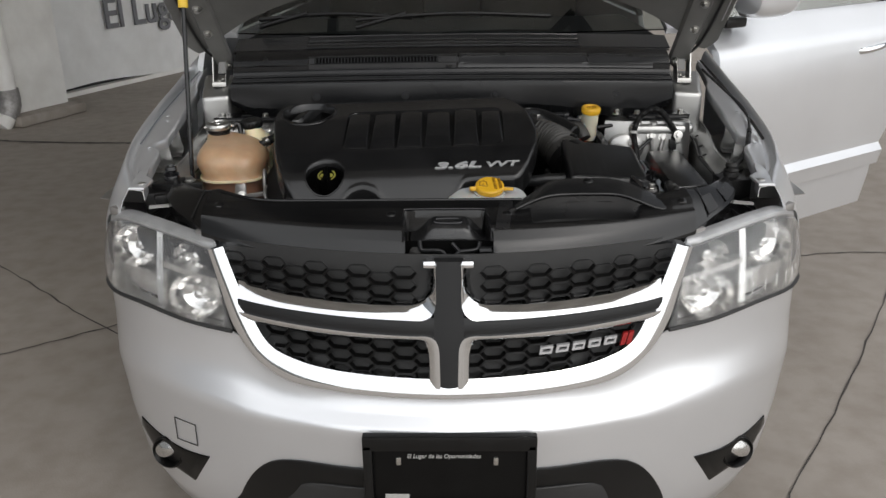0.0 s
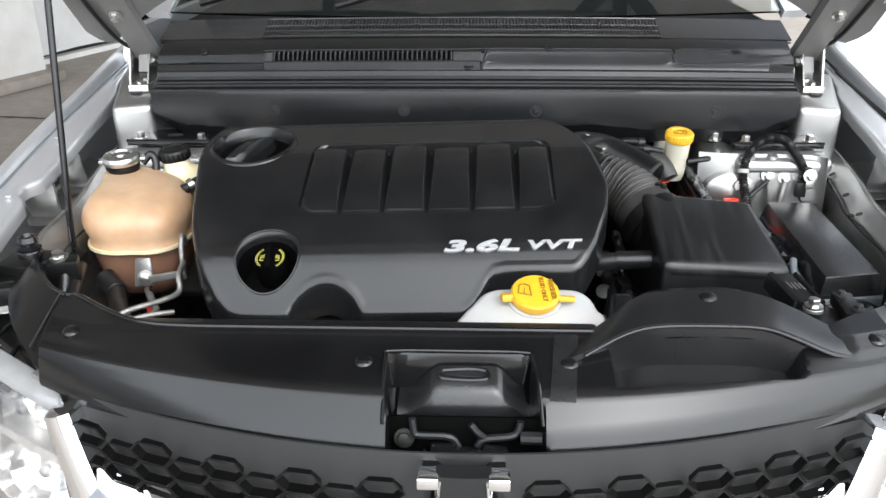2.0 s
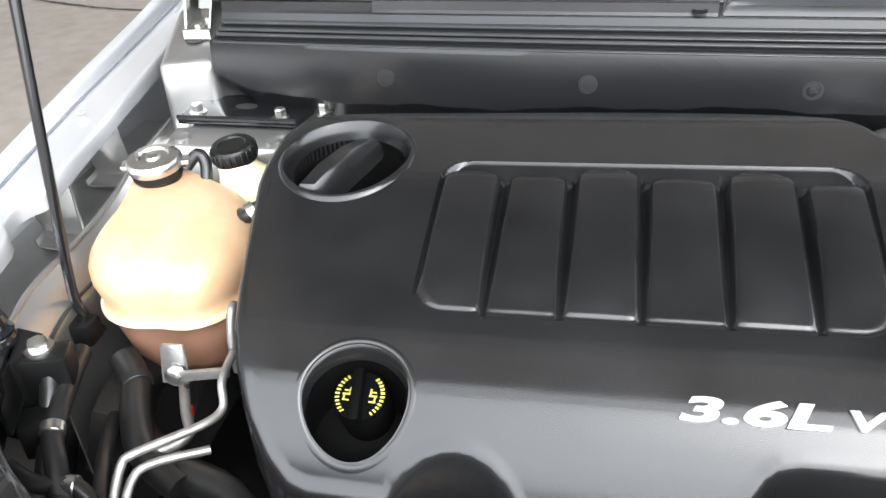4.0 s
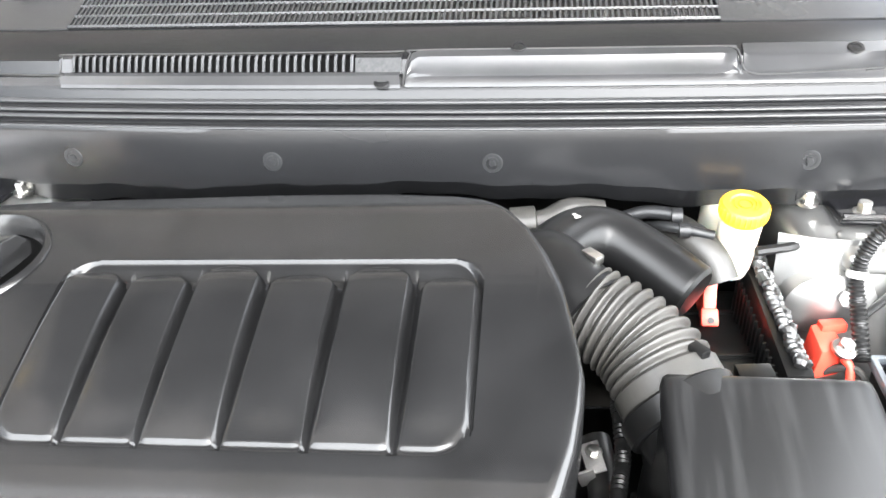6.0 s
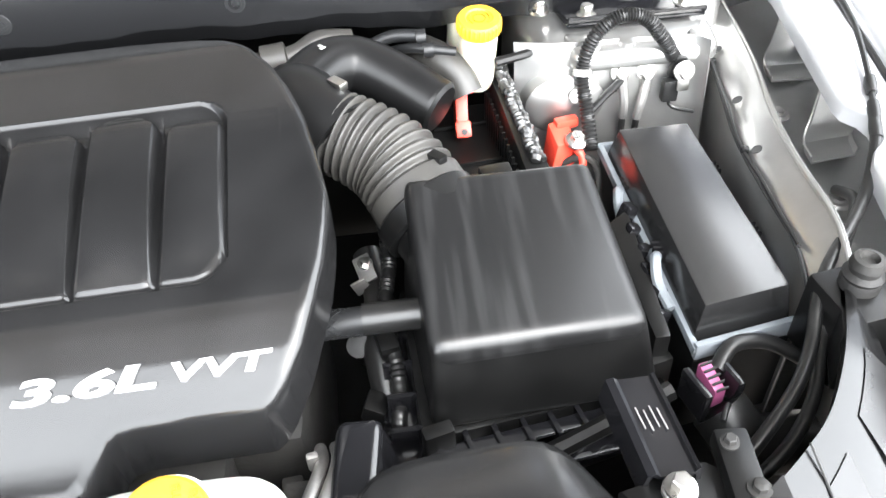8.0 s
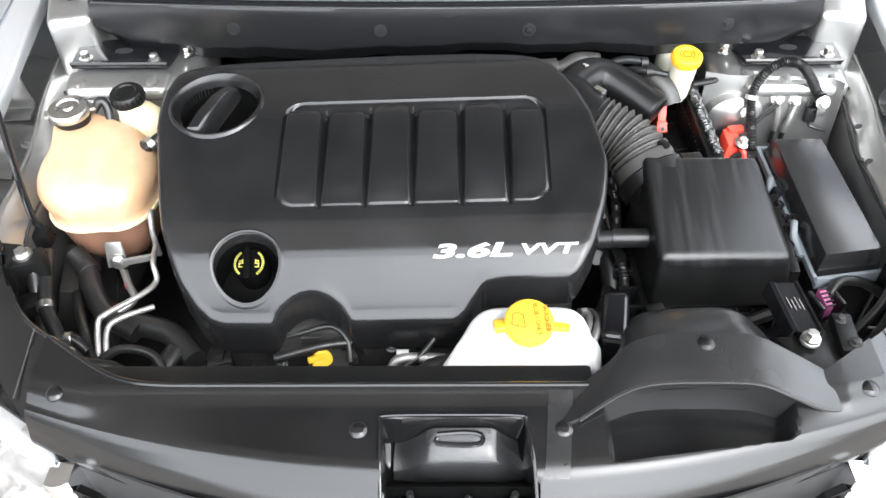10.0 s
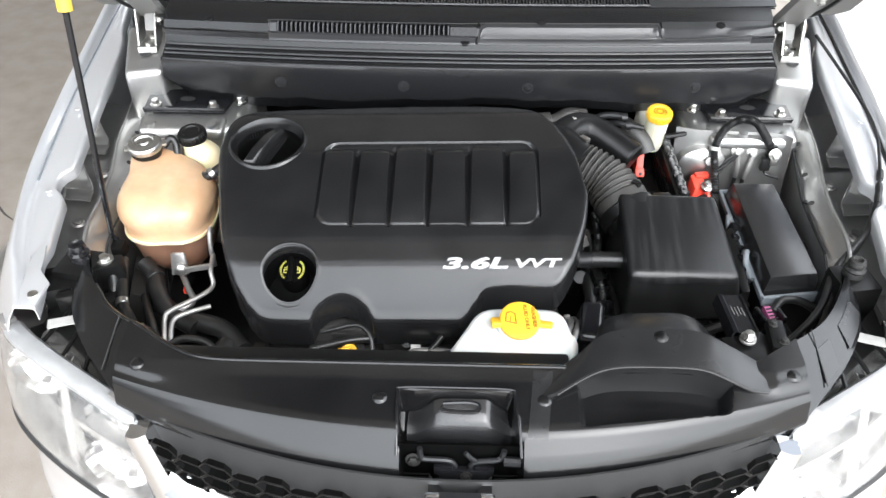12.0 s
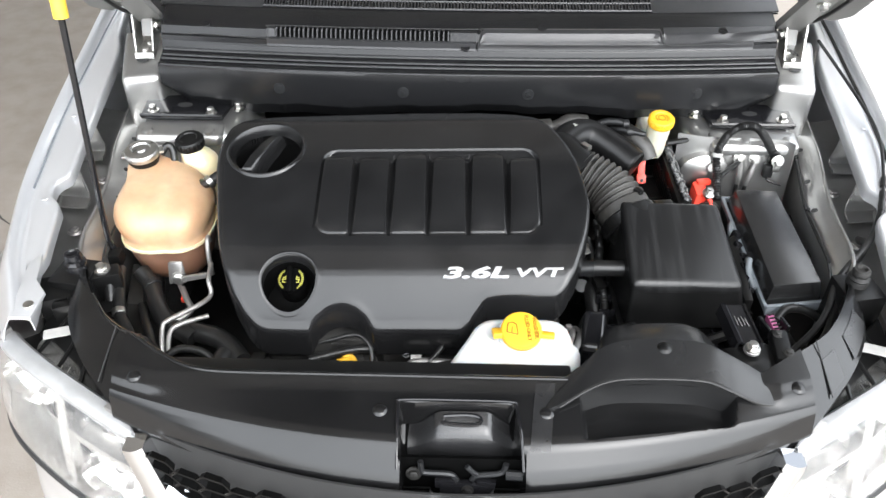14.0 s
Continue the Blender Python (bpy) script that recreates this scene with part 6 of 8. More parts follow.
for sgn in (-1, 1):
    b = bmesh.new()
    for k in range(11):
        a = (-50 + k * 10) if sgn > 0 else 180 + (-50 + k * 10)
        rbox(b, OC + OQ @ Vector((0.0205 * math.cos(radians(a)), 0.0205 * math.sin(radians(a)), 0)), (0.0036, 0.0017, 0.0012), 0, (24, 0, a))
    for dx, dy, sx, sy in ((0.012, 0, 0.007, 0.0012), (0.0095, 0.0035, 0.0012, 0.006), (0.014, -0.003, 0.0012, 0.006), (0.012, -0.0055, 0.006, 0.0011), (0.0125, 0.0035, 0.004, 0.0011)):
        rbox(b, OC + OQ @ Vector((sgn * dx, dy, 0)), (sx, sy, 0.0014), 0, (24, 0, 0))
    cpart("yellow_print", b, YELLOW_INK, "yellow printed symbols", cover)
# turn-cap moulding at the rear corner
b = bmesh.new()
loft(b, bowl(OILC, OIL_R, ((1.10, 0.0003), (1.06, 0.004), (1.02, 0.0045), (0.99, 0.001), (0.96, -0.008), (0.93, -0.016))), True, False, False)
cpart("turn_cap_rim", b, COVER, "", cover, sharp=60)
# Cap floor painted near black to stand for its recess's shade.
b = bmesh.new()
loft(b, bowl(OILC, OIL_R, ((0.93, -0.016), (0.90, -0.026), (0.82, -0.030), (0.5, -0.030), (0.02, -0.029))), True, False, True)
cpart("turn_cap", b, SHADE_BLACK, "round turn cap with grip bar", cover)
for k in range(30):
    b = bmesh.new()
    a = radians(110 + k * 5.4)
    p = Vector((OILC[0] + 0.92 * OIL_R[0] * math.cos(a), OILC[1] + 0.92 * OIL_R[1] * math.sin(a), 0))
    p.z = cov_z(p.x, p.y) - 0.020
    rbox(b, p, (0.006, 0.003, 0.014), 0.0, (0, 0, math.degrees(a)))
    cpart("cap_tooth", b, COVER, "", cover)
b = bmesh.new()
rings = []
for f, w, h in ((-0.93, 0.008, 0.008), (-0.91, 0.010, 0.030), (-0.86, 0.0115, 0.036), (-0.4, 0.012, 0.037), (0.2, 0.0115, 0.035), (0.7, 0.010, 0.026), (0.90, 0.008, 0.010)):
    c = Vector((OILC[0] + 0.025 * f - 0.006, OILC[1] + f * OIL_R[1] * 0.98, 0))
    z0 = cov_z(c.x, c.y) - 0.030
    rings.append([c + Vector((dx * w, 0, z0 + dz * h)) for dx, dz in ((-1.5, 0), (-1.05, 0.25), (-0.95, 0.9), (-0.7, 1.0), (0.7, 1.0), (0.95, 0.9), (1.05, 0.25), (1.5, 0))])
loft(b, rings)
cpart("grip_bar", b, COVER, "", cover)
# badge
n0 = Vector((0, 1, 0.60)).normalized()
ctext("badge", "3.6L", BADGE, cover, frame_at((-0.038, 0.428, cov_z(-0.036, 0.428) + 0.0014), (1, 0.005, 0.032), n0), 0.0275, 0.0030, 0.21, 2.36, 1.02, "silver raised displacement badge", 0.0006, 0.0005)
ctext("badge", "VVT", BADGE, cover, frame_at((0.087, 0.4295, cov_z(0.088, 0.4295) + 0.0014), (1, 0.005, 0.032), n0), 0.0215, 0.0028, 0.20, 2.0, 1.02, "silver raised lettering badge", 0.0005, 0.0003)

# ---- engine bay floor, block and loose plumbing ----
cboxes("undertray", [((0, 0.62, 0.58), (1.34, 0.9, 0.05), (0, 0, 0))], MATTE, "black bay floor")
cboxes("bulkhead", [((0, 1.13, 0.85), (1.36, 0.05, 0.55), (0, 0, 0))], MATTE, "black bulkhead")
cboxes("radiator", [((0, 0.18, 0.80), (1.0, 0.05, 0.24), (0, 0, 0))], MATTE, "dark radiator behind the grille")
rnd = random.Random(5)
b = bmesh.new()
rbox(b, (-0.10, 0.61, 0.76), (0.56, 0.34, 0.32), 0.02)
rbox(b, (-0.12, 0.42, 0.82), (0.46, 0.08, 0.20), 0.015)
rbox(b, (-0.2, 0.86, 0.95), (0.5, 0.12, 0.12), 0.02)
for k in range(40):
    x, y = rnd.uniform(-0.38, 0.2), rnd.uniform(0.37, 0.41)
    rbox(b, (x, y, rnd.uniform(0.80, 0.92)), (rnd.uniform(0.015, 0.05), rnd.uniform(0.01, 0.03), rnd.uniform(0.01, 0.04)), 0.003, (rnd.uniform(-20, 20), 0, rnd.uniform(-30, 30)))
block = cpart("engine_block", b, DARK, "grimy dark engine block")
for p in ((-0.228, 0.40, 0.905), (0.02, 0.37, 0.90), (-0.10, 0.375, 0.895), (-0.262, 0.352, 0.885)):
    b = bmesh.new()
    bolt(b, p, 0.006, (0, -0.5, 1), 0.008)
    cpart("block_bolt", b, SATIN, "", block)
b = bmesh.new()
revolve(b, [(0.016, 0), (0.016, 0.005), (0.013, 0.007), (0.0005, 0.007)], (-0.203, 0.352, 0.892), (0.55, -0.6, 0.6), 20)
rbox(b, (-0.208, 0.348, 0.903), (0.030, 0.007, 0.010), 0.003, (-20, 15, 35))
cpart("yellow_cap", b, YELLOW, "small yellow cap on the engine", block)
cboxes("alloy_housing", [((-0.225, 0.385, 0.875), (0.10, 0.05, 0.03), (0, 0, 0))], DARK, "dark alloy housing", block, 0.006)
ctubes("alloy_pipe", [([(-0.30, 0.31, 0.885), (-0.25, 0.305, 0.885), (-0.19, 0.305, 0.883), (-0.16, 0.30, 0.88)], 0.011),
                      ([(-0.06, 0.31, 0.885), (-0.04, 0.335, 0.90), (0.02, 0.345, 0.90), (0.07, 0.345, 0.90)], 0.012)], DARK, "", block, 12, 4)
ctubes("front_hose", [
    ([(-0.27, 0.345, 0.905), (-0.20, 0.365, 0.91), (-0.16, 0.375, 0.905)], 0.007),
    ([(-0.06, 0.30, 0.88), (-0.02, 0.33, 0.91), (0.01, 0.35, 0.92)], 0.004),
    ([(-0.3, 0.30, 0.86), (-0.2, 0.29, 0.87), (-0.05, 0.29, 0.87), (0.1, 0.29, 0.86)], 0.018),
], RUBBER, "", block)
cboxes("connector", [((-0.275, 0.305, 0.925), (0.034, 0.024, 0.028), (0, 0, 0)), ((-0.275, 0.300, 0.941), (0.014, 0.012, 0.008), (0, 0, 0)), ((-0.245, 0.302, 0.918), (0.026, 0.02, 0.02), (0, 0, 8)), ((-0.05, 0.30, 0.912), (0.10, 0.025, 0.03), (0, 0, 0)), ((-0.325, 0.30, 0.91), (0.02, 0.02, 0.03), (0, 0, 0))], MATTE, "", block, 0.003)
ctubes("arch_hose", [([(-0.275, 0.385, 0.90), (-0.235, 0.385, 0.915), (-0.19, 0.392, 0.922), (-0.165, 0.375, 0.912), (-0.16, 0.35, 0.89)], 0.0042), ([(-0.10, 0.33, 0.885), (-0.06, 0.345, 0.905), (-0.035, 0.37, 0.92)], 0.005)], RUBBER, "", block)
ctubes("arch_pipe", [([(-0.255, 0.328, 0.895), (-0.215, 0.325, 0.897), (-0.195, 0.322, 0.893)], 0.008), ([(-0.10, 0.335, 0.885), (-0.09, 0.345, 0.900), (-0.06, 0.348, 0.903), (-0.02, 0.345, 0.903)], 0.008)], CAST, "", block)
cboxes("arch_bracket", [((-0.235, 0.412, 0.893), (0.05, 0.05, 0.008), (-12, 0, 8)), ((-0.19, 0.36, 0.878), (0.06, 0.04, 0.02), (0, 0, -10))], DARK, "", block, 0.003)
cbolts("connector_bolt", [((-0.243, 0.294, 0.927), 0.006, (0, -0.6, 0.8), 0.006)], CAST, "", block)
b = bmesh.new()
rbox(b, (-0.082, 0.352, 0.905), (0.018, 0.002, 0.016), 0, (-30, 0, 0))
cpart("label_tag", b, LABEL, "", block)
# radiator top and fan shroud below the panel's rear edge
b = bmesh.new()
rbox(b, (-0.15, 0.235, 0.985), (0.64, 0.035, 0.05), 0.006)
cpart("radiator_rail", b, MATTE, "black radiator top rail")

def knurl(bm_, c, axis, r, amp, n, h0, h1):
    """A fluted grip ring of a screw cap."""
    q = Vector((0, 0, 1)).rotation_difference(Vector(axis).normalized())
    rings = []
    for h, k in ((h0, 0.96), (h0, 1), (h1, 1), (h1 + 0.001, 0.96)):
        rings.append([Vector(c) + q @ Vector((k * (r + amp * math.cos(n * a)) * math.cos(a), k * (r + amp * math.cos(n * a)) * math.sin(a), h)) for a in np.linspace(0, 2 * math.pi, n * 6, endpoint=False)])
    loft(bm_, rings)


# coolant reservoir
def squircle(cx, cy, z, rx, ry, n=40, p=2.6, lobes=0.0):
    out = []
    for a in np.linspace(0, 2 * math.pi, n, endpoint=False):
        c, s = math.cos(a), math.sin(a)
        k = (abs(c) ** p + abs(s) ** p) ** (-1 / p)
        k *= 1 - lobes * math.exp(-((a - 1.5 * math.pi - 0.15) / 0.22) ** 2)
        out.append(Vector((cx + rx * k * c, cy + ry * k * s, z)))
    return out


TANK = [(-0.592, 0.655, 0.962, 0.088, 0.092), (-0.592, 0.655, 0.968, 0.084, 0.088), (-0.593, 0.656, 0.980, 0.088, 0.091), (-0.594, 0.658, 0.994, 0.093, 0.094), (-0.595, 0.660, 1.008, 0.0935, 0.094), (-0.597, 0.664, 1.021, 0.089, 0.090), (-0.599, 0.670, 1.032, 0.081, 0.082), (-0.602, 0.678, 1.040, 0.072, 0.074), (-0.608, 0.688, 1.045, 0.062, 0.064), (-0.622, 0.708, 1.049, 0.050, 0.050), (-0.646, 0.736, 1.052, 0.034, 0.034)]
b = bmesh.new()
loft(b, [squircle(x, y, z, rx, ry, lobes=0.075 if z < 1.03 else 0.02) for x, y, z, rx, ry in TANK])
tank = cpart("coolant_reservoir", b, AMBER, "stained amber coolant reservoir", sharp=60)
b = bmesh.new()
loft(b, [squircle(-0.592, 0.655, z, 0.0875 + e, 0.0915 + e, lobes=0.05) for z, e in ((0.957, 0.0), (0.957, 0.003), (0.963, 0.003), (0.963, 0.0))], True, False, False)
cpart("weld_seam", b, CREAM, "pale weld seam", tank)
b = bmesh.new()
loft(b, [squircle(-0.594, 0.662, z, rx, ry, lobes=0.05) for z, rx, ry in ((0.855, 0.045, 0.045), (0.865, 0.062, 0.064), (0.89, 0.074, 0.077), (0.93, 0.083, 0.086), (0.960, 0.086, 0.090))])
cpart("lower_tank", b, AMBER_LOW, "dark stained lower half", tank)
NECK = Vector((-0.650, 0.741, 1.049))
b = bmesh.new()
revolve(b, [(0.028, 0), (0.028, 0.008), (0.031, 0.010), (0.031, 0.020), (0.029, 0.022)], NECK, (0, -0.1, 1), 30)
cpart("neck", b, MATTE, "", tank)
b = bmesh.new()
revolve(b, [(0.033, 0.020), (0.034, 0.024), (0.034, 0.030), (0.031, 0.034), (0.020, 0.036), (0.018, 0.033), (0.010, 0.033), (0.008, 0.036), (0.0005, 0.037)], NECK, (0, -0.1, 1), 34)
for a in (20, 200):
    rbox(b, NECK + Vector((0.034 * math.cos(radians(a)), 0.034 * math.sin(radians(a)), 0.024)), (0.014, 0.02, 0.006), 0.002, (0, 0, a))
cpart("pressure_cap", b, STEEL, "bright steel pressure cap", tank)
b = bmesh.new()
tube(b, [(-0.620, 0.757, 1.060), (-0.606, 0.767, 1.075), (-0.596, 0.763, 1.062), (-0.593, 0.745, 1.035)], 0.0075, 10, 4)
cpart("overflow_hose", b, RUBBER, "", tank)
b = bmesh.new()
tube(b, [(-0.53, 0.70, 1.03), (-0.515, 0.69, 1.035), (-0.50, 0.695, 1.045)], 0.009, 10, 3)
tube(b, [(-0.505, 0.692, 1.04), (-0.48, 0.715, 1.05)], 0.011, 10, 1)
cpart("return_hose", b, RUBBER, "", tank)
b = bmesh.new()
revolve(b, [(0.0135, -0.005), (0.0135, 0.005)], (-0.508, 0.692, 1.039), (0.6, 0.5, 0.3), 16)
cpart("hose_clamp", b, STEEL, "", tank)
b = bmesh.new()
hexa(b, [(-0.575, 0.562, 0.945), (-0.548, 0.560, 0.948), (-0.545, 0.566, 0.948), (-0.572, 0.568, 0.945)], [(-0.58, 0.556, 0.895), (-0.545, 0.553, 0.90), (-0.543, 0.56, 0.90), (-0.578, 0.562, 0.895)], 0.002, 1)
rbox(b, (-0.525, 0.553, 0.918), (0.06, 0.006, 0.012), 0.002, (0, -8, 6))
tank_br = cpart("tank_bracket", b, CAST, "zinc-plated bracket")
b = bmesh.new()
bolt(b, (-0.556, 0.553, 0.915), 0.009, (0, -1, 0.3), 0.010)
cpart("bracket_bolt", b, STEEL, "", tank_br)
nudge(tank_br, 0.013, -0.033, 0.020)
# power steering bottle
b = bmesh.new()
loft(b, [squircle(-0.553 + dx, 0.780, z, r, r, 30, 2.2) for z, r, dx in ((0.93, 0.028, 0.01), (0.96, 0.034, 0.008), (1.00, 0.038, 0.006), (1.022, 0.036, 0.004), (1.034, 0.030, 0), (1.040, 0.025, -0.006), (1.052, 0.024, -0.008))])
ps = cpart("steering_fluid_reservoir", b, CREAM, "cream fluid bottle with black cap", sharp=60)
b = bmesh.new()
c = Vector((-0.562, 0.784, 1.050))
revolve(b, [(0.028, 0), (0.029, 0.003), (0.029, 0.017), (0.026, 0.021), (0.018, 0.022), (0.016, 0.020), (0.0005, 0.020)], c, (-0.05, -0.12, 1), 36)
knurl(b, c, (-0.05, -0.12, 1), 0.0285, 0.0015, 24, 0.003, 0.017)
cpart("cap", b, MATTE, "black ribbed cap", ps)
nudge(ps, -0.005, 0.005, 0.010)
# pipes and hoses below the reservoir
ctubes("steel_pipe", [
    ([(-0.533, 0.352, 0.90), (-0.540, 0.395, 0.925), (-0.53, 0.410, 0.932), (-0.485, 0.455, 0.930), (-0.472, 0.480, 0.932), (-0.478, 0.50, 0.95), (-0.482, 0.54, 0.955)], 0.0046),
    ([(-0.522, 0.350, 0.895), (-0.528, 0.39, 0.915), (-0.515, 0.41, 0.92), (-0.47, 0.44, 0.915)], 0.0046),
    ([(-0.555, 0.545, 0.90), (-0.53, 0.50, 0.90), (-0.515, 0.47, 0.895), (-0.55, 0.44, 0.89)], 0.006),
    ([(-0.497, 0.60, 0.965), (-0.492, 0.575, 0.99), (-0.490, 0.555, 0.96), (-0.488, 0.55, 0.92)], 0.0046),
], CAST, "bent grey steel pipes")
ctubes("radiator_hose", [
    ([(-0.63, 0.60, 0.86), (-0.61, 0.52, 0.865), (-0.54, 0.455, 0.87), (-0.45, 0.42, 0.875), (-0.40, 0.37, 0.87)], 0.019),
    ([(-0.60, 0.36, 0.86), (-0.55, 0.31, 0.875), (-0.49, 0.30, 0.88), (-0.45, 0.33, 0.88), (-0.43, 0.38, 0.88)], 0.016),
    ([(-0.62, 0.50, 0.88), (-0.58, 0.42, 0.90), (-0.54, 0.35, 0.90), (-0.50, 0.31, 0.89)], 0.008),
    ([(-0.57, 0.345, 0.93), (-0.54, 0.325, 0.92), (-0.50, 0.325, 0.91), (-0.47, 0.305, 0.90)], 0.010),
    ([(-0.65, 0.47, 0.97), (-0.645, 0.44, 0.93), (-0.62, 0.38, 0.90)], 0.010),
], RUBBER, "black rubber radiator hoses")
ctubes("heater_hose", [
    ([(-0.650, 0.52, 0.955), (-0.640, 0.48, 0.95), (-0.628, 0.44, 0.945), (-0.618, 0.41, 0.938), (-0.60, 0.385, 0.93), (-0.585, 0.36, 0.915)], 0.011),
    ([(-0.63, 0.555, 0.92), (-0.605, 0.53, 0.905), (-0.585, 0.49, 0.895), (-0.555, 0.45, 0.885), (-0.50, 0.42, 0.875)], 0.017),
    ([(-0.645, 0.375, 0.93), (-0.61, 0.365, 0.925), (-0.575, 0.372, 0.92), (-0.55, 0.36, 0.905)], 0.009),
    ([(-0.53, 0.345, 0.90), (-0.50, 0.36, 0.91), (-0.455, 0.355, 0.905), (-0.43, 0.33, 0.89)], 0.007),
    ([(-0.60, 0.34, 0.905), (-0.57, 0.325, 0.90), (-0.53, 0.335, 0.895)], 0.012),
], RUBBER, "black rubber heater hose")
for c, ax, r in (((-0.622, 0.418, 0.941), (0.3, -0.8, -0.2), 0.0125), ((-0.604, 0.530, 0.905), (0.6, -0.7, -0.2), 0.0185), ((-0.578, 0.372, 0.920), (0.9, 0.1, 0), 0.0105)):
    b = bmesh.new()
    revolve(b, [(r - 0.001, -0.006), (r, -0.005), (r, 0.005), (r - 0.001, 0.006)], c, ax, 18)
    cpart("hose_band", b, STEEL if r < 0.013 else SATIN)
cboxes("frame_gusset", [((-0.655, 0.56, 0.83), (0.05, 0.12, 0.10), (0, 20, 12)), ((-0.60, 0.30, 0.87), (0.12, 0.05, 0.06), (0, 0, 30)), ((-0.52, 0.30, 0.885), (0.08, 0.03, 0.05), (0, 0, -14))], DARK, "grimy gusset below the reservoir")
cboxes("relay_block", [((-0.690, 0.470, 0.955), (0.060, 0.050, 0.055), (0, 0, 24)), ((-0.645, 0.430, 0.925), (0.04, 0.035, 0.04), (0, 0, 30)), ((-0.70, 0.425, 0.945), (0.018, 0.05, 0.07), (0, 0, 30))], MATTE, "black bracket by the bonnet stop")
b = bmesh.new()
tube(b, [(-0.542, 0.535, 0.92), (-0.545, 0.53, 0.895), (-0.548, 0.53, 0.875)], 0.0025, 6, 2)
cpart("drain_wire", b, DARK)
b = bmesh.new()
rbox(b, (-0.549, 0.53, 0.870), (0.010, 0.010, 0.012), 0.002)
cpart("red_tip", b, RED, "small dull red wire tip")
for p, s in (((-0.655, 0.475, 0.965), (0.05, 0.035, 0.05)), ((-0.735, 0.44, 0.955), (0.06, 0.07, 0.05)), ((-0.55, 0.318, 0.945), (0.022, 0.02, 0.025)), ((-0.70, 0.40, 0.96), (0.05, 0.02, 0.04)), ((-0.46, 0.31, 0.90), (0.04, 0.03, 0.02))):
    b = bmesh.new()
    rbox(b, p, s, 0.006, (0, 0, 20))
    cpart("bay_bracket", b, MATTE, "black bracket beside the reservoir")
cbolts("bracket_bolt", [((-0.661, 0.478, 0.99), 0.010, (0, 0, 1), 0.012), ((-0.548, 0.316, 0.955), 0.007, (0, 0, 1), 0.008)], STEEL)
for side in (-1, 1):
    b = bmesh.new()
    revolve(b, [(0.018, -0.03), (0.019, -0.012), (0.0175, -0.008), (0.019, -0.004), (0.014, 0.0), (0.014, 0.005), (0.016, 0.007), (0.0135, 0.015), (0.009, 0.016), (0.0065, 0.010), (0.0005, 0.010)], (side * 0.704, 0.476, 1.014), (0, 0, 1), 24)
    cpart("bump_stop", b, GLOSS if side < 0 else DARK, "threaded rubber bonnet stop")

# washer bottle
b = bmesh.new()
WB = [(-0.040, 0.250), (-0.014, 0.285), (0.004, 0.312), (0.018, 0.338), (0.035, 0.352), (0.06, 0.357), (0.130, 0.358), (0.160, 0.353), (0.176, 0.338), (0.184, 0.310), (0.192, 0.302), (0.190, 0.270), (0.187, 0.246)]
wz = lambda x, y: float(np.interp(y, [0.24, 0.27, 0.30, 0.36], [0.990, 0.996, 1.003, 1.010])) - 0.4 * max(0, x - 0.155) ** 1.2 - 0.25 * max(0, 0.0 - x)
slab(b, [(p.x, p.y) for p in sample([(x, y, 0) for x, y in WB], 44)], 0.80, wz, 0.012)
wash = cpart("washer_reservoir", b, WHITE_PL, "white washer fluid bottle", sharp=60)
WC, WA = Vector((0.094, 0.318, 1.010)), Vector((0.02, -0.32, 1)).normalized()
b = bmesh.new()
revolve(b, [(0.031, 0), (0.0335, 0.003), (0.0335, 0.012), (0.031, 0.015), (0.028, 0.0155), (0.0005, 0.0165)], WC, WA, 40)
rbox(b, WC + Vector((-0.036, -0.004, 0.004)), (0.022, 0.022, 0.010), 0.003, (-16, 0, 8))
rbox(b, WC + Vector((0.042, -0.006, 0.0035)), (0.026, 0.014, 0.008), 0.003, (-16, 0, -8))
cpart("washer_cap", b, YELLOW, "yellow washer filler cap", wash)
b = bmesh.new()
revolve(b, [(0.037, -0.012), (0.037, 0.0)], WC, WA, 36)
cpart("neck", b, WHITE_PL, "", wash)
tm = frame_at(WC + WA * 0.0163 + Vector((0.0175, 0.021, 0.0066)), (0.12, -1, -0.32), (1, 0.12, 0.03))
ctext("cap_text", "WASHER", BROWN_INK, wash, tm, 0.0098, 0.0009, 0, 1.0, bold=0.0002)
tm = frame_at(WC + WA * 0.0163 + Vector((0.005, 0.024, 0.0076)), (0.12, -1, -0.32), (1, 0.12, 0.03))
ctext("cap_text", "FLUID ONLY", BROWN_INK, wash, tm, 0.0092, 0.0009, 0, 0.9, bold=0.0002)
b = bmesh.new()
q = [WC + WA * 0.0165 + Vector((dx, dy * 0.95, -0.32 * -dy * 1.0)) for dx, dy in ((-0.024, -0.006), (-0.006, -0.010), (-0.008, 0.008), (-0.015, 0.012), (-0.022, 0.010), (-0.024, -0.006))]
for p0, p1 in zip(q, q[1:]):
    tube(b, [p0, p1], 0.0012, 5, 1)
tube(b, [WC + WA * 0.0165 + Vector((-0.016, -0.007, -0.002)), WC + WA * 0.0165 + Vector((-0.015, 0.004, 0.0013))], 0.0009, 5, 1)
cpart("cap_symbol", b, BROWN_INK, "", wash)
b = bmesh.new()
tube(b, [(-0.045, 0.243, 0.988), (-0.01, 0.240, 0.991), (0.04, 0.243, 0.990), (0.09, 0.239, 0.992), (0.14, 0.242, 0.991), (0.185, 0.240, 0.985)], 0.011, 10, 5, radii=lambda f: 0.011 + 0.0018 * math.sin(f * 37))
cpart("foam_gasket", b, RUBBER, "crumpled black foam strip", wash)
b = bmesh.new()
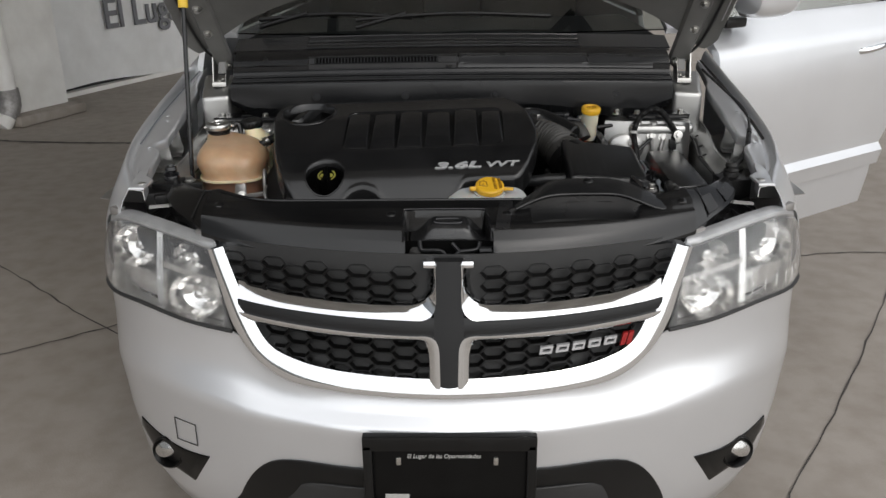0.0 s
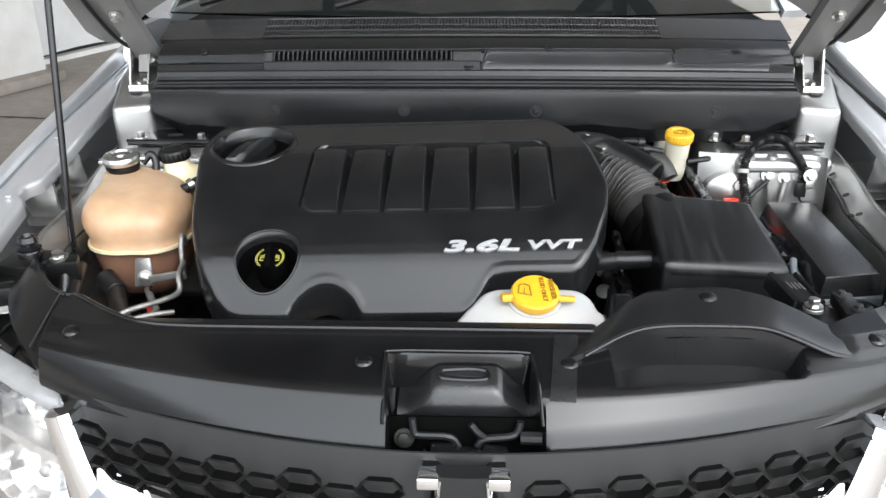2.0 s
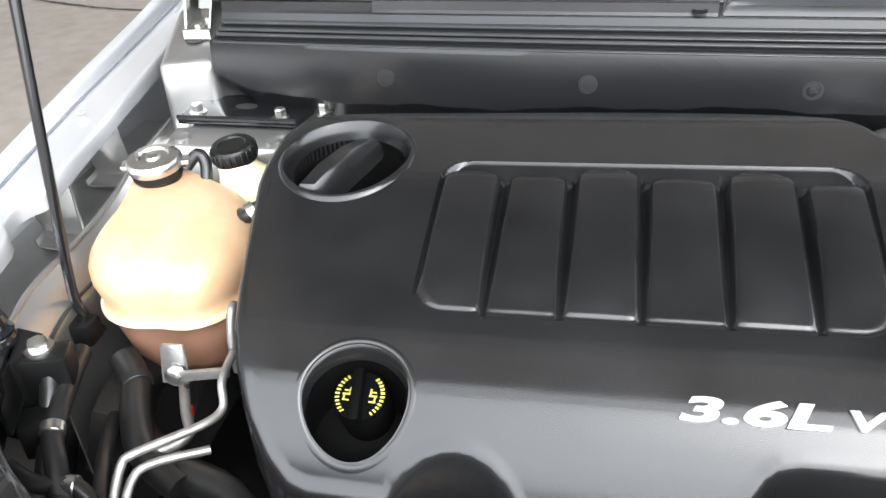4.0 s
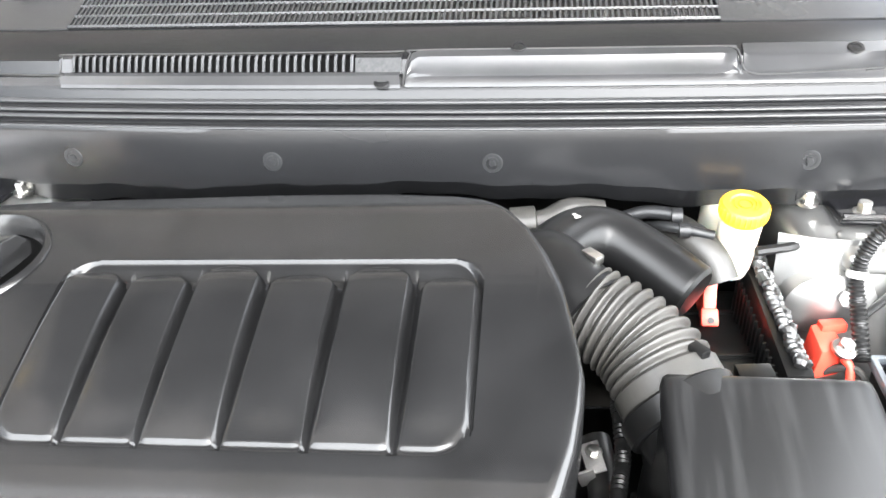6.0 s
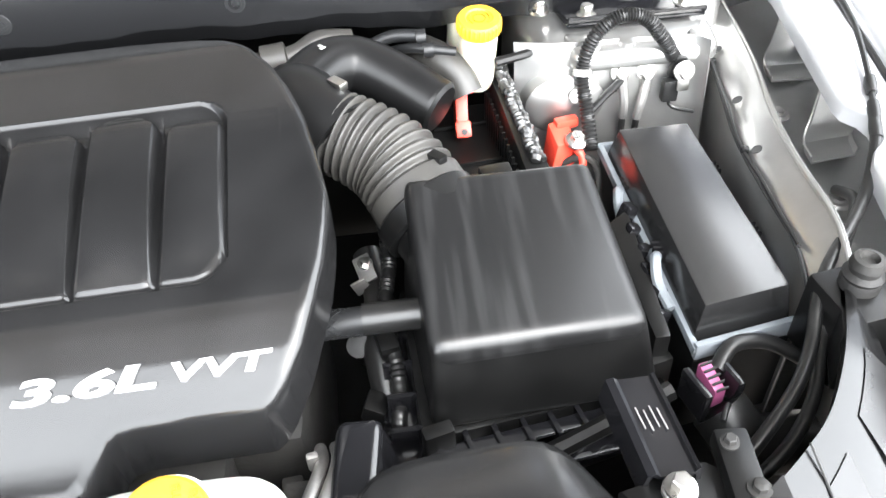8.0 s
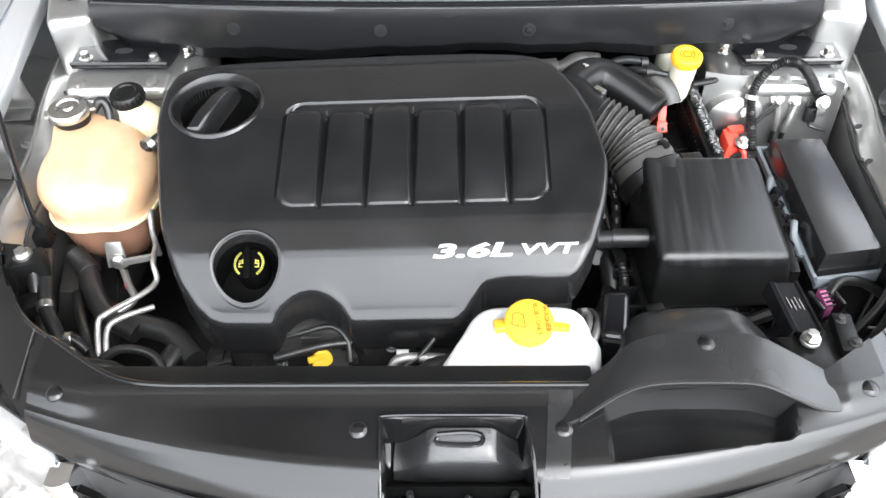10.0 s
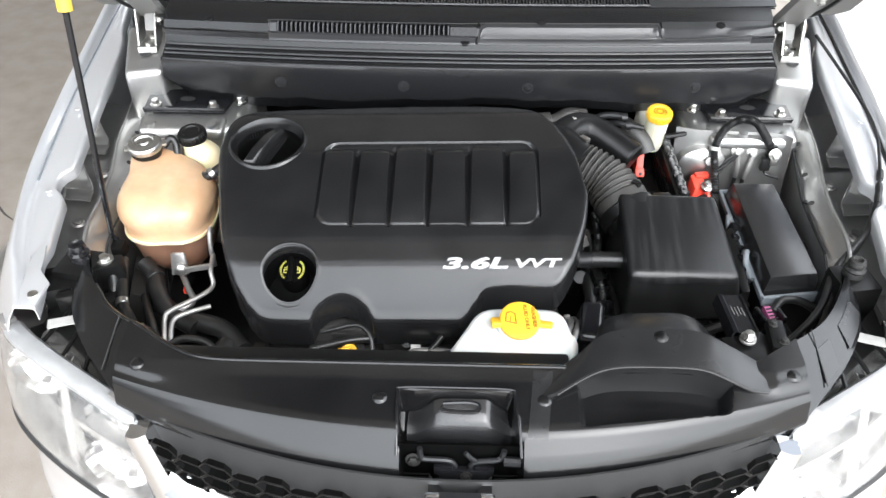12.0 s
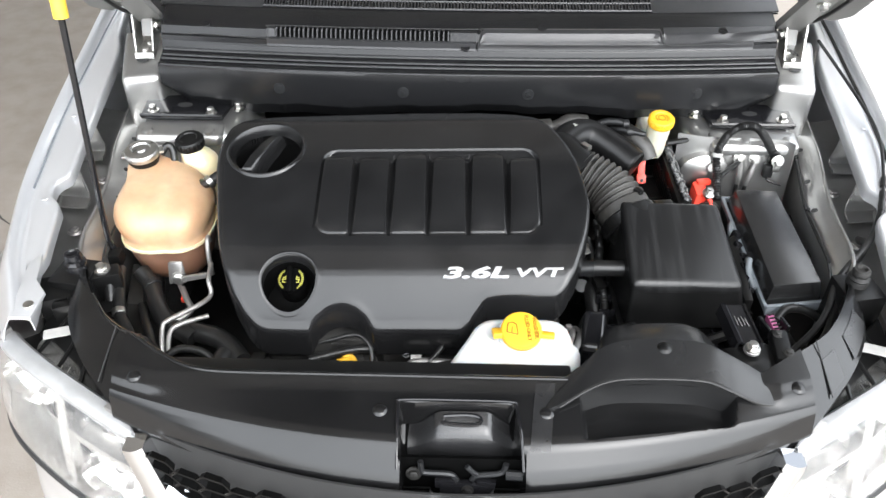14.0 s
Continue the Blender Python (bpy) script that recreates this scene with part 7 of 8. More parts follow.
hexa(b, [(0.202, 0.345, 0.957), (0.238, 0.335, 0.960), (0.252, 0.415, 0.975), (0.214, 0.420, 0.972)], [(0.19, 0.32, 0.88), (0.25, 0.31, 0.88), (0.268, 0.43, 0.88), (0.20, 0.44, 0.88)], 0.013, 4)
tube(b, [(0.205, 0.338, 0.952), (0.236, 0.330, 0.954)], 0.006, 8, 1)
cpart("wiper_duct", b, GLOSS, "black moulded neck beside the bottle")
ctubes("metal_line", [([(0.19 + dx, 0.44, 0.90), (0.195 + dx, 0.40, 0.935), (0.182 + dx, 0.35, 0.95), (0.165 + dx, 0.32, 0.94)], 0.006) for dx in (0, 0.014)], CAST, "dull metal line by the bottle")
b = bmesh.new()
rbox(b, (0.188, 0.405, 0.935), (0.011, 0.008, 0.02), 0.003, (0, 0, 10))
cpart("line_clip", b, CAST, "grey line clip")

# air filter box
b = bmesh.new()
hexa(b, [(0.297, 0.634, 1.055), (0.497, 0.674, 1.022), (0.504, 0.474, 0.985), (0.301, 0.453, 1.003)],
     [(0.286, 0.632, 0.90), (0.510, 0.67, 0.88), (0.526, 0.462, 0.885), (0.296, 0.437, 0.905)], 0.011, 4)
airbox = cpart("air_filter_box", b, MATTE, "black air filter box with brushed lid", sharp=50)
b = bmesh.new()
hexa(b, [(0.2965, 0.6345, 1.0575), (0.4975, 0.6745, 1.0245), (0.505, 0.473, 0.9875), (0.3005, 0.452, 1.0055)],
     [(0.2945, 0.6345, 1.027), (0.5005, 0.6745, 0.994), (0.509, 0.470, 0.957), (0.2985, 0.4485, 0.975)], 0.0155, 5)
cpart("box_lid", b, WIPED, "satin lid with wiped streaks", airbox, sharp=50)
b = bmesh.new()
hexa(b, [(0.28, 0.63, 0.905), (0.515, 0.67, 0.885), (0.545, 0.485, 0.868), (0.285, 0.428, 0.908)],
     [(0.28, 0.63, 0.74), (0.51, 0.67, 0.74), (0.53, 0.49, 0.74), (0.29, 0.435, 0.74)], 0.008, 2)
case = cpart("lower_case", b, MATTE, "ribbed lower case", airbox)
cboxes("case_rib", [(Vector((0.30, 0.429, 0.890)).lerp(Vector((0.53, 0.482, 0.853)), k / 8) + Vector((0, -0.010, -0.006)), (0.0055, 0.030, 0.042), (0, 0, 13)) for k in range(9)], GLOSS, "", case, 0.001)
cboxes("case_rib", [(Vector((0.284, 0.445, 0.895)).lerp(Vector((0.280, 0.60, 0.90)), k / 4) + Vector((-0.012, 0, -0.008)), (0.03, 0.006, 0.04), (0, 0, 0)) for k in range(5)], GLOSS, "", case, 0.001)
cboxes("case_flange", [((0.413, 0.434, 0.850), (0.265, 0.034, 0.006), (0, 9, 13)), ((0.413, 0.443, 0.880), (0.255, 0.016, 0.005), (0, 9, 13)), ((0.268, 0.52, 0.868), (0.036, 0.19, 0.006), (0, 0, 0))], GLOSS, "", case, 0.002)
cbolts("case_screw", [((0.297, 0.405, 0.872), 0.005, (0, -0.3, 1), 0.006)], STEEL, "", case)
ctubes("case_strut", [([(0.33, 0.40, 0.862), (0.42, 0.42, 0.882), (0.53, 0.45, 0.905)], 0.010)], MATTE, "", case, 8, 3)
for p in ((0.30, 0.428, 0.90), (0.535, 0.50, 0.87)):
    b = bmesh.new()
    rbox(b, p, (0.03, 0.016, 0.05), 0.004, (0, 0, 13))
    cpart("case_clip", b, MATTE, "", airbox)

# corrugated intake bellows
A0, A1 = Vector((0.229, 0.748, 1.045)), Vector((0.326, 0.640, 0.993))
b = bmesh.new()


def bell(f):
    base = 0.043 + 0.011 * f
    if f < 0.09:
        return base - 0.003
    if f > 0.74:
        return 0.054 if f < 0.86 else 0.056
    return base + 0.0036 * math.cos((f - 0.09) / 0.65 * 10 * 2 * math.pi)


mid = A0.lerp(A1, 0.5) + Vector((0.012, 0.010, 0.006))
pts = [A0.lerp(mid, f) for f in np.linspace(0, 1, 2)] + [A1]
tube(b, [A0, mid, A1], 0.05, 28, 64, radii=bell)
bell_ob = cpart("intake_bellows", b, GREY_RUBBER, "grey corrugated rubber intake hose", sharp=70)
dirb = (A1 - mid).normalized()
for c, r, w in ((A0.lerp(mid, 0.04), 0.0445, 0.006), (mid.lerp(A1, 0.93), 0.0582, 0.013)):
    b = bmesh.new()
    revolve(b, [(r - 0.003, -w), (r, -w * 0.8), (r, w * 0.8), (r - 0.003, w)], c, dirb, 32)
    rbox(b, c + Vector((0.01, 0.02, r + 0.001)), (0.022, 0.012, 0.010), 0.002, (0, 0, -50))
    cpart("hose_clamp", b, MATTE if r > 0.05 else STEEL, "", bell_ob)
b = bmesh.new()
tube(b, [A1 - dirb * 0.005, A1 + dirb * 0.03, A1 + dirb * 0.07], 0.051, 26, 2)
cpart("airbox_port", b, MATTE, "", airbox)
# throttle duct and resonator
b = bmesh.new()
tube(b, [(0.17, 0.80, 1.02), (0.19, 0.80, 1.05), A0 + Vector((-0.012, 0.012, 0.004)), A0 + Vector((0.012, -0.016, -0.006))], 0.046, 24, 6)
tube(b, [(0.19, 0.795, 1.06), (0.225, 0.845, 1.062), (0.262, 0.862, 1.056), (0.31, 0.838, 1.040), (0.352, 0.805, 1.022)], 0.034, 22, 6, squash=0.95)
duct = cpart("intake_duct", b, DUCT, "glossy black moulded intake duct", sharp=50)
b = bmesh.new()
revolve(b, [(0.034, 0), (0.0335, 0.004), (0.029, 0.008), (0.0005, 0.009)], (0.350, 0.8065, 1.023), (0.76, -0.6, -0.3), 24)
cpart("duct_end", b, MATTE, "", duct)
b = bmesh.new()
rbox(b, (0.228, 0.836, 1.0965), (0.007, 0.0035, 0.001), 0, (0, 0, 40))
rbox(b, (0.226, 0.840, 1.0965), (0.0035, 0.007, 0.001), 0, (0, 0, 40))
cpart("pale_mark", b, LABEL, "small pale arrow mark", duct)
b = bmesh.new()
tube(b, [(0.12, 0.872, 1.062), (0.165, 0.874, 1.064), (0.195, 0.882, 1.066), (0.222, 0.898, 1.072), (0.26, 0.905, 1.066)], 0.0135, 14, 5)
revolve(b, [(0.015, -0.016), (0.021, -0.014), (0.021, 0.014), (0.015, 0.016)], (0.168, 0.874, 1.064), (1, 0.1, 0.05), 22)
cpart("grey_breather_hose", b, GREY_RUBBER, "grey breather hose with collar")
ctubes("rear_pipe", [([(0.30, 0.93, 1.03), (0.325, 0.90, 1.05), (0.35, 0.885, 1.055), (0.385, 0.88, 1.05)], 0.006), ([(0.27, 0.915, 1.045), (0.31, 0.915, 1.06), (0.35, 0.905, 1.062)], 0.008)], SATIN, "small dark metal hose fitting")
for p, r in (((0.345, 0.903, 1.062), 0.010), ((0.352, 0.884, 1.054), 0.009)):
    b = bmesh.new()
    revolve(b, [(r, -0.006), (r, 0.006)], p, (1, 0, 0), 12)
    cpart("pipe_collar", b, SATIN)
b = bmesh.new()
tube(b, [(0.345, 0.93, 1.03), (0.365, 0.895, 1.035), (0.385, 0.875, 1.02), (0.395, 0.86, 1.0)], 0.021, 14, 4)
cpart("booster_hose", b, GREY_RUBBER, "")
b = bmesh.new()
rbox(b, (0.325, 0.875, 1.005), (0.05, 0.06, 0.03), 0.006, (0, 20, -35))
for k in range(6):
    rbox(b, (0.318 + 0.006 * k, 0.885 - 0.008 * k, 1.022 - 0.001 * k), (0.04, 0.003, 0.006), 0.0, (0, 20, -35))
cpart("finned_module", b, CAST, "finned grey module")
# braided hose to the filter box
b = bmesh.new()
tube(b, [(0.19, 0.532, 0.965), (0.245, 0.530, 0.972)], 0.0135, 16, 1)
braid = cpart("braided_hose", b, SATIN, "braided vent hose")
b = bmesh.new()
for k in range(12):
    for sgn in (-1, 1):
        pts = []
        for i in range(8):
            a = k * math.pi / 6 + sgn * i * 0.45
            pts.append((0.19 + 0.055 * i / 7, 0.532 + 0.0142 * math.cos(a), 0.968 + 0.0142 * math.sin(a)))
        tube(b, pts, 0.0009, 4, 1)
weave = cpart("braid", b, SATIN, "grey wire braid", braid)
weave["kind"] = "stuff"
b = bmesh.new()
tube(b, [(0.243, 0.530, 0.972), (0.31, 0.527, 0.975)], 0.0155, 18, 1)
cpart("sleeve", b, RUBBER, "black sleeve", braid)

# hoses and fittings in the gap between the engine cover and the filter box
ctubes("coolant_hose", [([(0.250, 0.700, 0.90), (0.258, 0.640, 0.885), (0.252, 0.570, 0.895), (0.262, 0.490, 0.850)], 0.017), ([(0.236, 0.630, 0.80), (0.240, 0.600, 0.86), (0.232, 0.560, 0.90)], 0.013)], RUBBER, "black rubber coolant hose", None, 14, 5)
b = bmesh.new()
tube(b, [(0.272, 0.710, 0.945), (0.274, 0.650, 0.930), (0.264, 0.580, 0.925), (0.270, 0.510, 0.900), (0.262, 0.450, 0.870)], 0.008, 10, 24, radii=lambda f: 0.008 + 0.0010 * math.sin(f * 330))
cpart("wire_conduit", b, RUBBER, "corrugated black wire conduit")
b = bmesh.new()
rbox(b, (0.246, 0.662, 0.912), (0.020, 0.036, 0.003), 0.001, (12, -18, 10))
rbox(b, (0.240, 0.646, 0.900), (0.018, 0.003, 0.026), 0.001, (12, -18, 10))
fitting = cpart("metal_bracket", b, CAST, "small dull metal bracket")
cbolts("bracket_bolt", [((0.247, 0.668, 0.914), 0.006, (0.1, -0.1, 1), 0.007)], STEEL, "", fitting)
cboxes("wire_plug", [((0.262, 0.545, 0.918), (0.020, 0.030, 0.018), (8, 0, 12)), ((0.244, 0.500, 0.872), (0.024, 0.026, 0.022), (0, 14, -20))], MATTE, "black wire plug", None, 0.003)

# brake fluid reservoir
b = bmesh.new()
BC = Vector((0.415, 0.880, 1.074))
BA = Vector((0.02, -0.18, 1)).normalized()
revolve(b, [(0.020, -0.085), (0.0225, -0.075), (0.0235, -0.05), (0.0228, -0.048), (0.0235, -0.03), (0.024, -0.006), (0.0225, 0)], BC, BA, 28)
hexa(b, [(0.393, 0.90, 1.04), (0.438, 0.90, 1.04), (0.445, 0.98, 1.06), (0.388, 0.98, 1.06)], [(0.385, 0.895, 1.0), (0.44, 0.895, 1.0), (0.445, 0.98, 1.0), (0.385, 0.98, 1.0)], 0.012, 3)
brake = cpart("brake_fluid_reservoir", b, PALE_PL, "pale brake fluid bottle with yellow cap", sharp=60)
b = bmesh.new()
revolve(b, [(0.026, -0.002), (0.0268, 0.001), (0.0268, 0.013), (0.0245, 0.016), (0.017, 0.0165), (0.0155, 0.0145), (0.0005, 0.0145)], BC, BA, 40)
knurl(b, BC, BA, 0.0266, 0.0012, 30, 0.001, 0.013)
cpart("brake_cap", b, YELLOW, "yellow ribbed cap", brake)
b = bmesh.new()
revolve(b, [(0.0085, 0.0147), (0.0085, 0.0156), (0.0065, 0.0156), (0.0065, 0.0147)], BC, BA, 22, capped=False)
for sg in (-1, 1):
    pts = [BC + BA * 0.0152 + Vector((sg * 0.0125 * math.cos(a), 0.0125 * math.sin(a), 0.0125 * 0.18 * math.sin(a))) for a in np.linspace(-0.8, 0.8, 7)]
    tube(b, pts, 0.0008, 5, 1)
cpart("cap_symbol", b, BROWN_INK, "", brake)
b = bmesh.new()
tube(b, [(0.435, 0.872, 1.03), (0.47, 0.878, 1.033), (0.485, 0.885, 1.033)], 0.006, 8, 2)
cpart("level_sensor", b, MATTE, "", brake)

# battery, its flap and the conduit of foil-wrapped wires
b = bmesh.new()
rbox(b, (0.405, 0.845, 0.845), (0.17, 0.22, 0.16), 0.006)
batt = cpart("battery", b, MATTE, "black battery beside the filter box")
cboxes("battery_plug", [((0.375, 0.712, 0.968), (0.028, 0.02, 0.03), (0, 0, 6)), ((0.405, 0.714, 0.975), (0.036, 0.022, 0.034), (0, 0, 6)), ((0.40, 0.90, 0.928), (0.09, 0.004, 0.006), (0, 0, 5)), ((0.41, 0.815, 0.928), (0.08, 0.004, 0.006), (0, 0, 5))], MATTE, "", batt, 0.002)
b = bmesh.new()
hexa(b, [(0.3835, 0.893, 0.990), (0.4005, 0.893, 0.990), (0.397, 0.862, 0.948), (0.382, 0.862, 0.948)], [(0.3835, 0.905, 0.982), (0.4005, 0.905, 0.982), (0.397, 0.874, 0.938), (0.382, 0.874, 0.938)], 0.003, 2)
rbox(b, (0.390, 0.864, 0.946), (0.021, 0.012, 0.022), 0.004, (-40, 0, 0))
rbox(b, (0.394, 0.894, 0.987), (0.027, 0.010, 0.012), 0.002, (-40, 0, 0))
rbox(b, (0.391, 0.905, 0.955), (0.012, 0.03, 0.06), 0.002)
cpart("red_flap", b, RED, "red terminal flap", batt)
b = bmesh.new()
revolve(b, [(0.004, 0), (0.004, 0.001)], (0.3905, 0.8565, 0.947), (0, -0.77, 0.64), 12)
cpart("flap_hole", b, INK, "", batt)
b = bmesh.new()
hexa(b, [(0.432, 0.915, 0.997), (0.456, 0.915, 1.000), (0.474, 0.738, 0.968), (0.446, 0.738, 0.965)], [(0.424, 0.908, 0.84), (0.45, 0.908, 0.84), (0.472, 0.723, 0.84), (0.434, 0.723, 0.84)], 0.003, 2)
shield = cpart("battery_heat_shield", b, MATTE, "finned black battery shield")
cboxes("shield_fin", [(Vector((0.4270, 0.905, 0.942)).lerp(Vector((0.440, 0.742, 0.918)), k / 15), (0.004, 0.003, 0.075), (0, 0, 15)) for k in range(16)], MATTE, "", shield, 0)
b = bmesh.new()
rnd = random.Random(11)
for off, r in ((0.0, 0.0075), (0.008, 0.005)):
    pts = []
    for k in range(26):
        f = k / 25
        p = Vector((0.442, 0.912, 1.005)).lerp(Vector((0.459, 0.744, 0.975)), f)
        pts.append(p + Vector((off + rnd.uniform(-0.0015, 0.0015), 0, rnd.uniform(-0.0015, 0.0015))))
    tube(b, pts, r * 0.8, 8, 3, radii=lambda f, r=r: r * 0.8 * (1 + 0.22 * math.sin(f * 150) + 0.10 * math.sin(f * 33)))
cpart("foil_conduit", b, FOIL, "crumpled foil-wrapped cable conduit", shield)
b = bmesh.new()
hexa(b, [(0.478, 0.742, 1.012), (0.505, 0.748, 1.012), (0.508, 0.715, 1.0), (0.484, 0.706, 1.0)], [(0.474, 0.742, 0.965), (0.505, 0.75, 0.965), (0.51, 0.712, 0.965), (0.476, 0.70, 0.965)], 0.004, 2)
rbox(b, (0.502, 0.742, 1.010), (0.03, 0.014, 0.012), 0.003, (0, 0, 10))
term = cpart("positive_terminal_cover", b, RED, "red terminal cover")
b = bmesh.new()
bolt(b, (0.507, 0.712, 1.0), 0.009, (0.2, -0.3, 1), 0.014)
cpart("terminal_nut", b, STEEL, "", term)
b = bmesh.new()
tube(b, [(0.508, 0.708, 0.992), (0.514, 0.700, 0.985), (0.514, 0.692, 0.97)], 0.005, 10, 3)
cpart("terminal_lead", b, RED, "", term)
b = bmesh.new()
tube(b, [(0.49, 0.71, 0.97), (0.515, 0.70, 0.985), (0.532, 0.69, 0.97), (0.53, 0.672, 0.94)], 0.0045, 8, 4)
cpart("lead_sleeve", b, DARK, "", term)

nudge(term, 0.014, 0.088, -0.046)
nudge(brake, 0, 0.008, 0)

# silver tray wall, ground studs and looped loom on the right
b = bmesh.new()
wall_pts = [(0.475, 0.905), (0.52, 0.893), (0.60, 0.889), (0.66, 0.886), (0.70, 0.878), (0.715, 0.862)]
sheet(b, [[Vector((p.x, p.y + dy, z)) for dy, z in ((-0.02, 0.84), (-0.006, 0.93), (0.0, 0.99), (0.008, 1.03))] for p in sample([(x, y, 0) for x, y in wall_pts], 20)], 0.003, -1)
tray = cpart("battery_tray_wall", b, FRAME_PAINT, "silver pressed tray wall", sharp=60)
b = bmesh.new()
loft(b, [[Vector((0.535 + r * math.cos(a), 0.882 - d, 0.955 + r * 0.8 * math.sin(a))) for a in np.linspace(0, 2 * math.pi, 24, endpoint=False)] for r, d in ((0.055, -0.02), (0.052, 0.008), (0.040, 0.016), (0.0005, 0.02))])
cpart("pressed_bulge", b, FRAME_PAINT, "", tray)
for p in ((0.607, 0.882, 0.990), (0.642, 0.885, 0.984), (0.679, 0.856, 0.998)):
    b = bmesh.new()
    bolt(b, p, 0.0088, (0, -1, 0.25), 0.012)
    rbox(b, Vector(p) + Vector((0, -0.004, -0.014)), (0.015, 0.004, 0.022), 0.002, (-8, 0, 0))
    cpart("ground_stud", b, STEEL, "", tray)
ctubes("ground_lead", [([(x, y, z), (x + dx, y - 0.006, z - 0.03), (x + dx * 1.5, y - 0.004, z - 0.055)], 0.0060) for x, y, z, dx in ((0.607, 0.874, 0.985, 0.004), (0.642, 0.877, 0.979, -0.006))], CAST, "crimped grey ground lead", tray, 8, 3)
ctubes("ground_lead", [([(x + dx * 1.4, y - 0.004, z - 0.045), (x + dx * 1.6, y - 0.004, z - 0.085)], 0.0045) for x, y, z, dx in ((0.607, 0.874, 0.985, 0.004), (0.642, 0.877, 0.979, -0.006))] + [([(0.607, 0.872, 0.985), (0.585, 0.868, 0.965), (0.567, 0.862, 0.95)], 0.005), ([(0.668, 0.866, 0.955), (0.675, 0.862, 0.942), (0.70, 0.85, 0.940)], 0.0025)], RUBBER, "", tray, 8, 3)
cboxes("lead_plug", [((0.668, 0.864, 0.968), (0.020, 0.014, 0.030), (0, 0, 0))], RUBBER, "", tray, 0.003)
b = bmesh.new()
revolve(b, [(0.010, 0), (0.010, 0.004), (0.004, 0.005)], (0.545, 0.860, 0.976), (0, -1, 0.3), 6)
cpart("pale_clip", b, LABEL, "", tray)
b = bmesh.new()
tube(b, [(0.510, 0.90, 0.96), (0.505, 0.875, 0.99), (0.53, 0.868, 1.0), (0.545, 0.875, 0.985)], 0.013, 10, 4)
cpart("black_grommet_hose", b, RUBBER, "")
LOOM = [(0.556, 0.800, 0.93), (0.556, 0.835, 0.965), (0.554, 0.862, 1.005), (0.568, 0.872, 1.045), (0.598, 0.875, 1.068), (0.630, 0.873, 1.064), (0.656, 0.868, 1.035), (0.672, 0.866, 1.010)]
b = bmesh.new()
tube(b, LOOM, 0.0085, 12, 40, radii=lambda f: 0.0085 + 0.0011 * math.sin(f * 420))
loom = cpart("ground_loom", b, RUBBER, "looped corrugated wire loom")
b = bmesh.new()
revolve(b, [(0.0115, -0.004), (0.0115, 0.004)], (0.5535, 0.862, 1.005), (0.1, 0.4, 1), 16)
cpart("tape_band", b, LABEL, "", loom)
b = bmesh.new()
rbox(b, (0.676, 0.862, 1.0), (0.016, 0.01, 0.03), 0.003, (0, 15, 0))
cpart("loom_lug", b, MATTE, "", loom)

nudge(tray, -0.014, -0.015, 0.016)
nudge(loom, -0.015, -0.008, 0.014)

# fuse box in its tray
LIDZ = lambda x, y: 0.957 + 0.105 * (y - 0.51)
lid_plan = [(0.566, 0.774), (0.650, 0.773), (0.668, 0.520), (0.576, 0.507)]
b = bmesh.new()
hexa(b, [(x, y, LIDZ(x, y)) for x, y in lid_plan], [(x + dx, y + dy, LIDZ(x, y) - 0.045) for (x, y), dx, dy in zip(lid_plan, (-0.012, 0.006, 0.006, -0.012), (0.006, 0.006, -0.012, -0.012))], 0.0028, 2)
fuse = cpart("fuse_box", b, LID, "black fuse box with satin lid")
b = bmesh.new()
base_plan = [(0.551, 0.792), (0.665, 0.792), (0.686, 0.504), (0.566, 0.486)]
hexa(b, [(x, y, LIDZ(x, y) - 0.048) for x, y in base_plan], [(x, y, 0.78) for x, y in base_plan], 0.006, 2)
cpart("case", b, MATTE, "black case", fuse)
b = bmesh.new()
rim = [Vector((x, y, LIDZ(x, y) - 0.040)) for x, y in base_plan]
for p0, p1, h in zip(rim, rim[1:] + rim[:1], (0.012, 0.008, 0.022, 0.012)):
    d = (p1 - p0)
    c = (p0 + p1) / 2
    rbox(b, c, (d.length + 0.004, 0.007, h), 0.002, (0, -math.degrees(math.asin(d.z / d.length)), math.degrees(math.atan2(d.y, d.x))))
cpart("edge_trim", b, GASKET, "blue-grey edge of the case", fuse)
for y in (0.585, 0.70):
    b = bmesh.new()
    pts = [(0.561 - 0.016 * (y - 0.49) / 0.3, y - 0.05, 0.925), (0.556 - 0.016 * (y - 0.49) / 0.3, y - 0.02, 0.934), (0.558 - 0.016 * (y - 0.49) / 0.3, y, 0.948), (0.564 - 0.016 * (y - 0.49) / 0.3, y + 0.012, 0.942)]
    tube(b, pts, 0.006, 8, 4)
    cpart("case_latch", b, GASKET, "", fuse)
    cboxes("latch_tooth", [((0.566, y + 0.012 + 0.008 * k, 0.944), (0.018, 0.004, 0.008), (0, 0, 0)) for k in range(3)] + [((0.678, y + 0.030 + 0.008 * k, 0.936), (0.012, 0.003, 0.012), (0, 0, 0)) for k in range(3)], GLOSS, "", fuse, 0.001)
b = bmesh.new()
rbox(b, (0.605, 0.4985, 0.890), (0.055, 0.0015, 0.014), 0, (0, 8, 18))
lbl = cpart("paper_label", b, LABEL, "white part label", fuse)
cboxes("label_bar", [((0.584 + 0.0045 * k, 0.4905 + 0.0015 * k, 0.8925 - 0.0007 * k), (0.0022 if k % 3 else 0.0032, 0.001, 0.008), (0, 8, 18)) for k in range(9)], INK, "", lbl, 0)
b = bmesh.new()
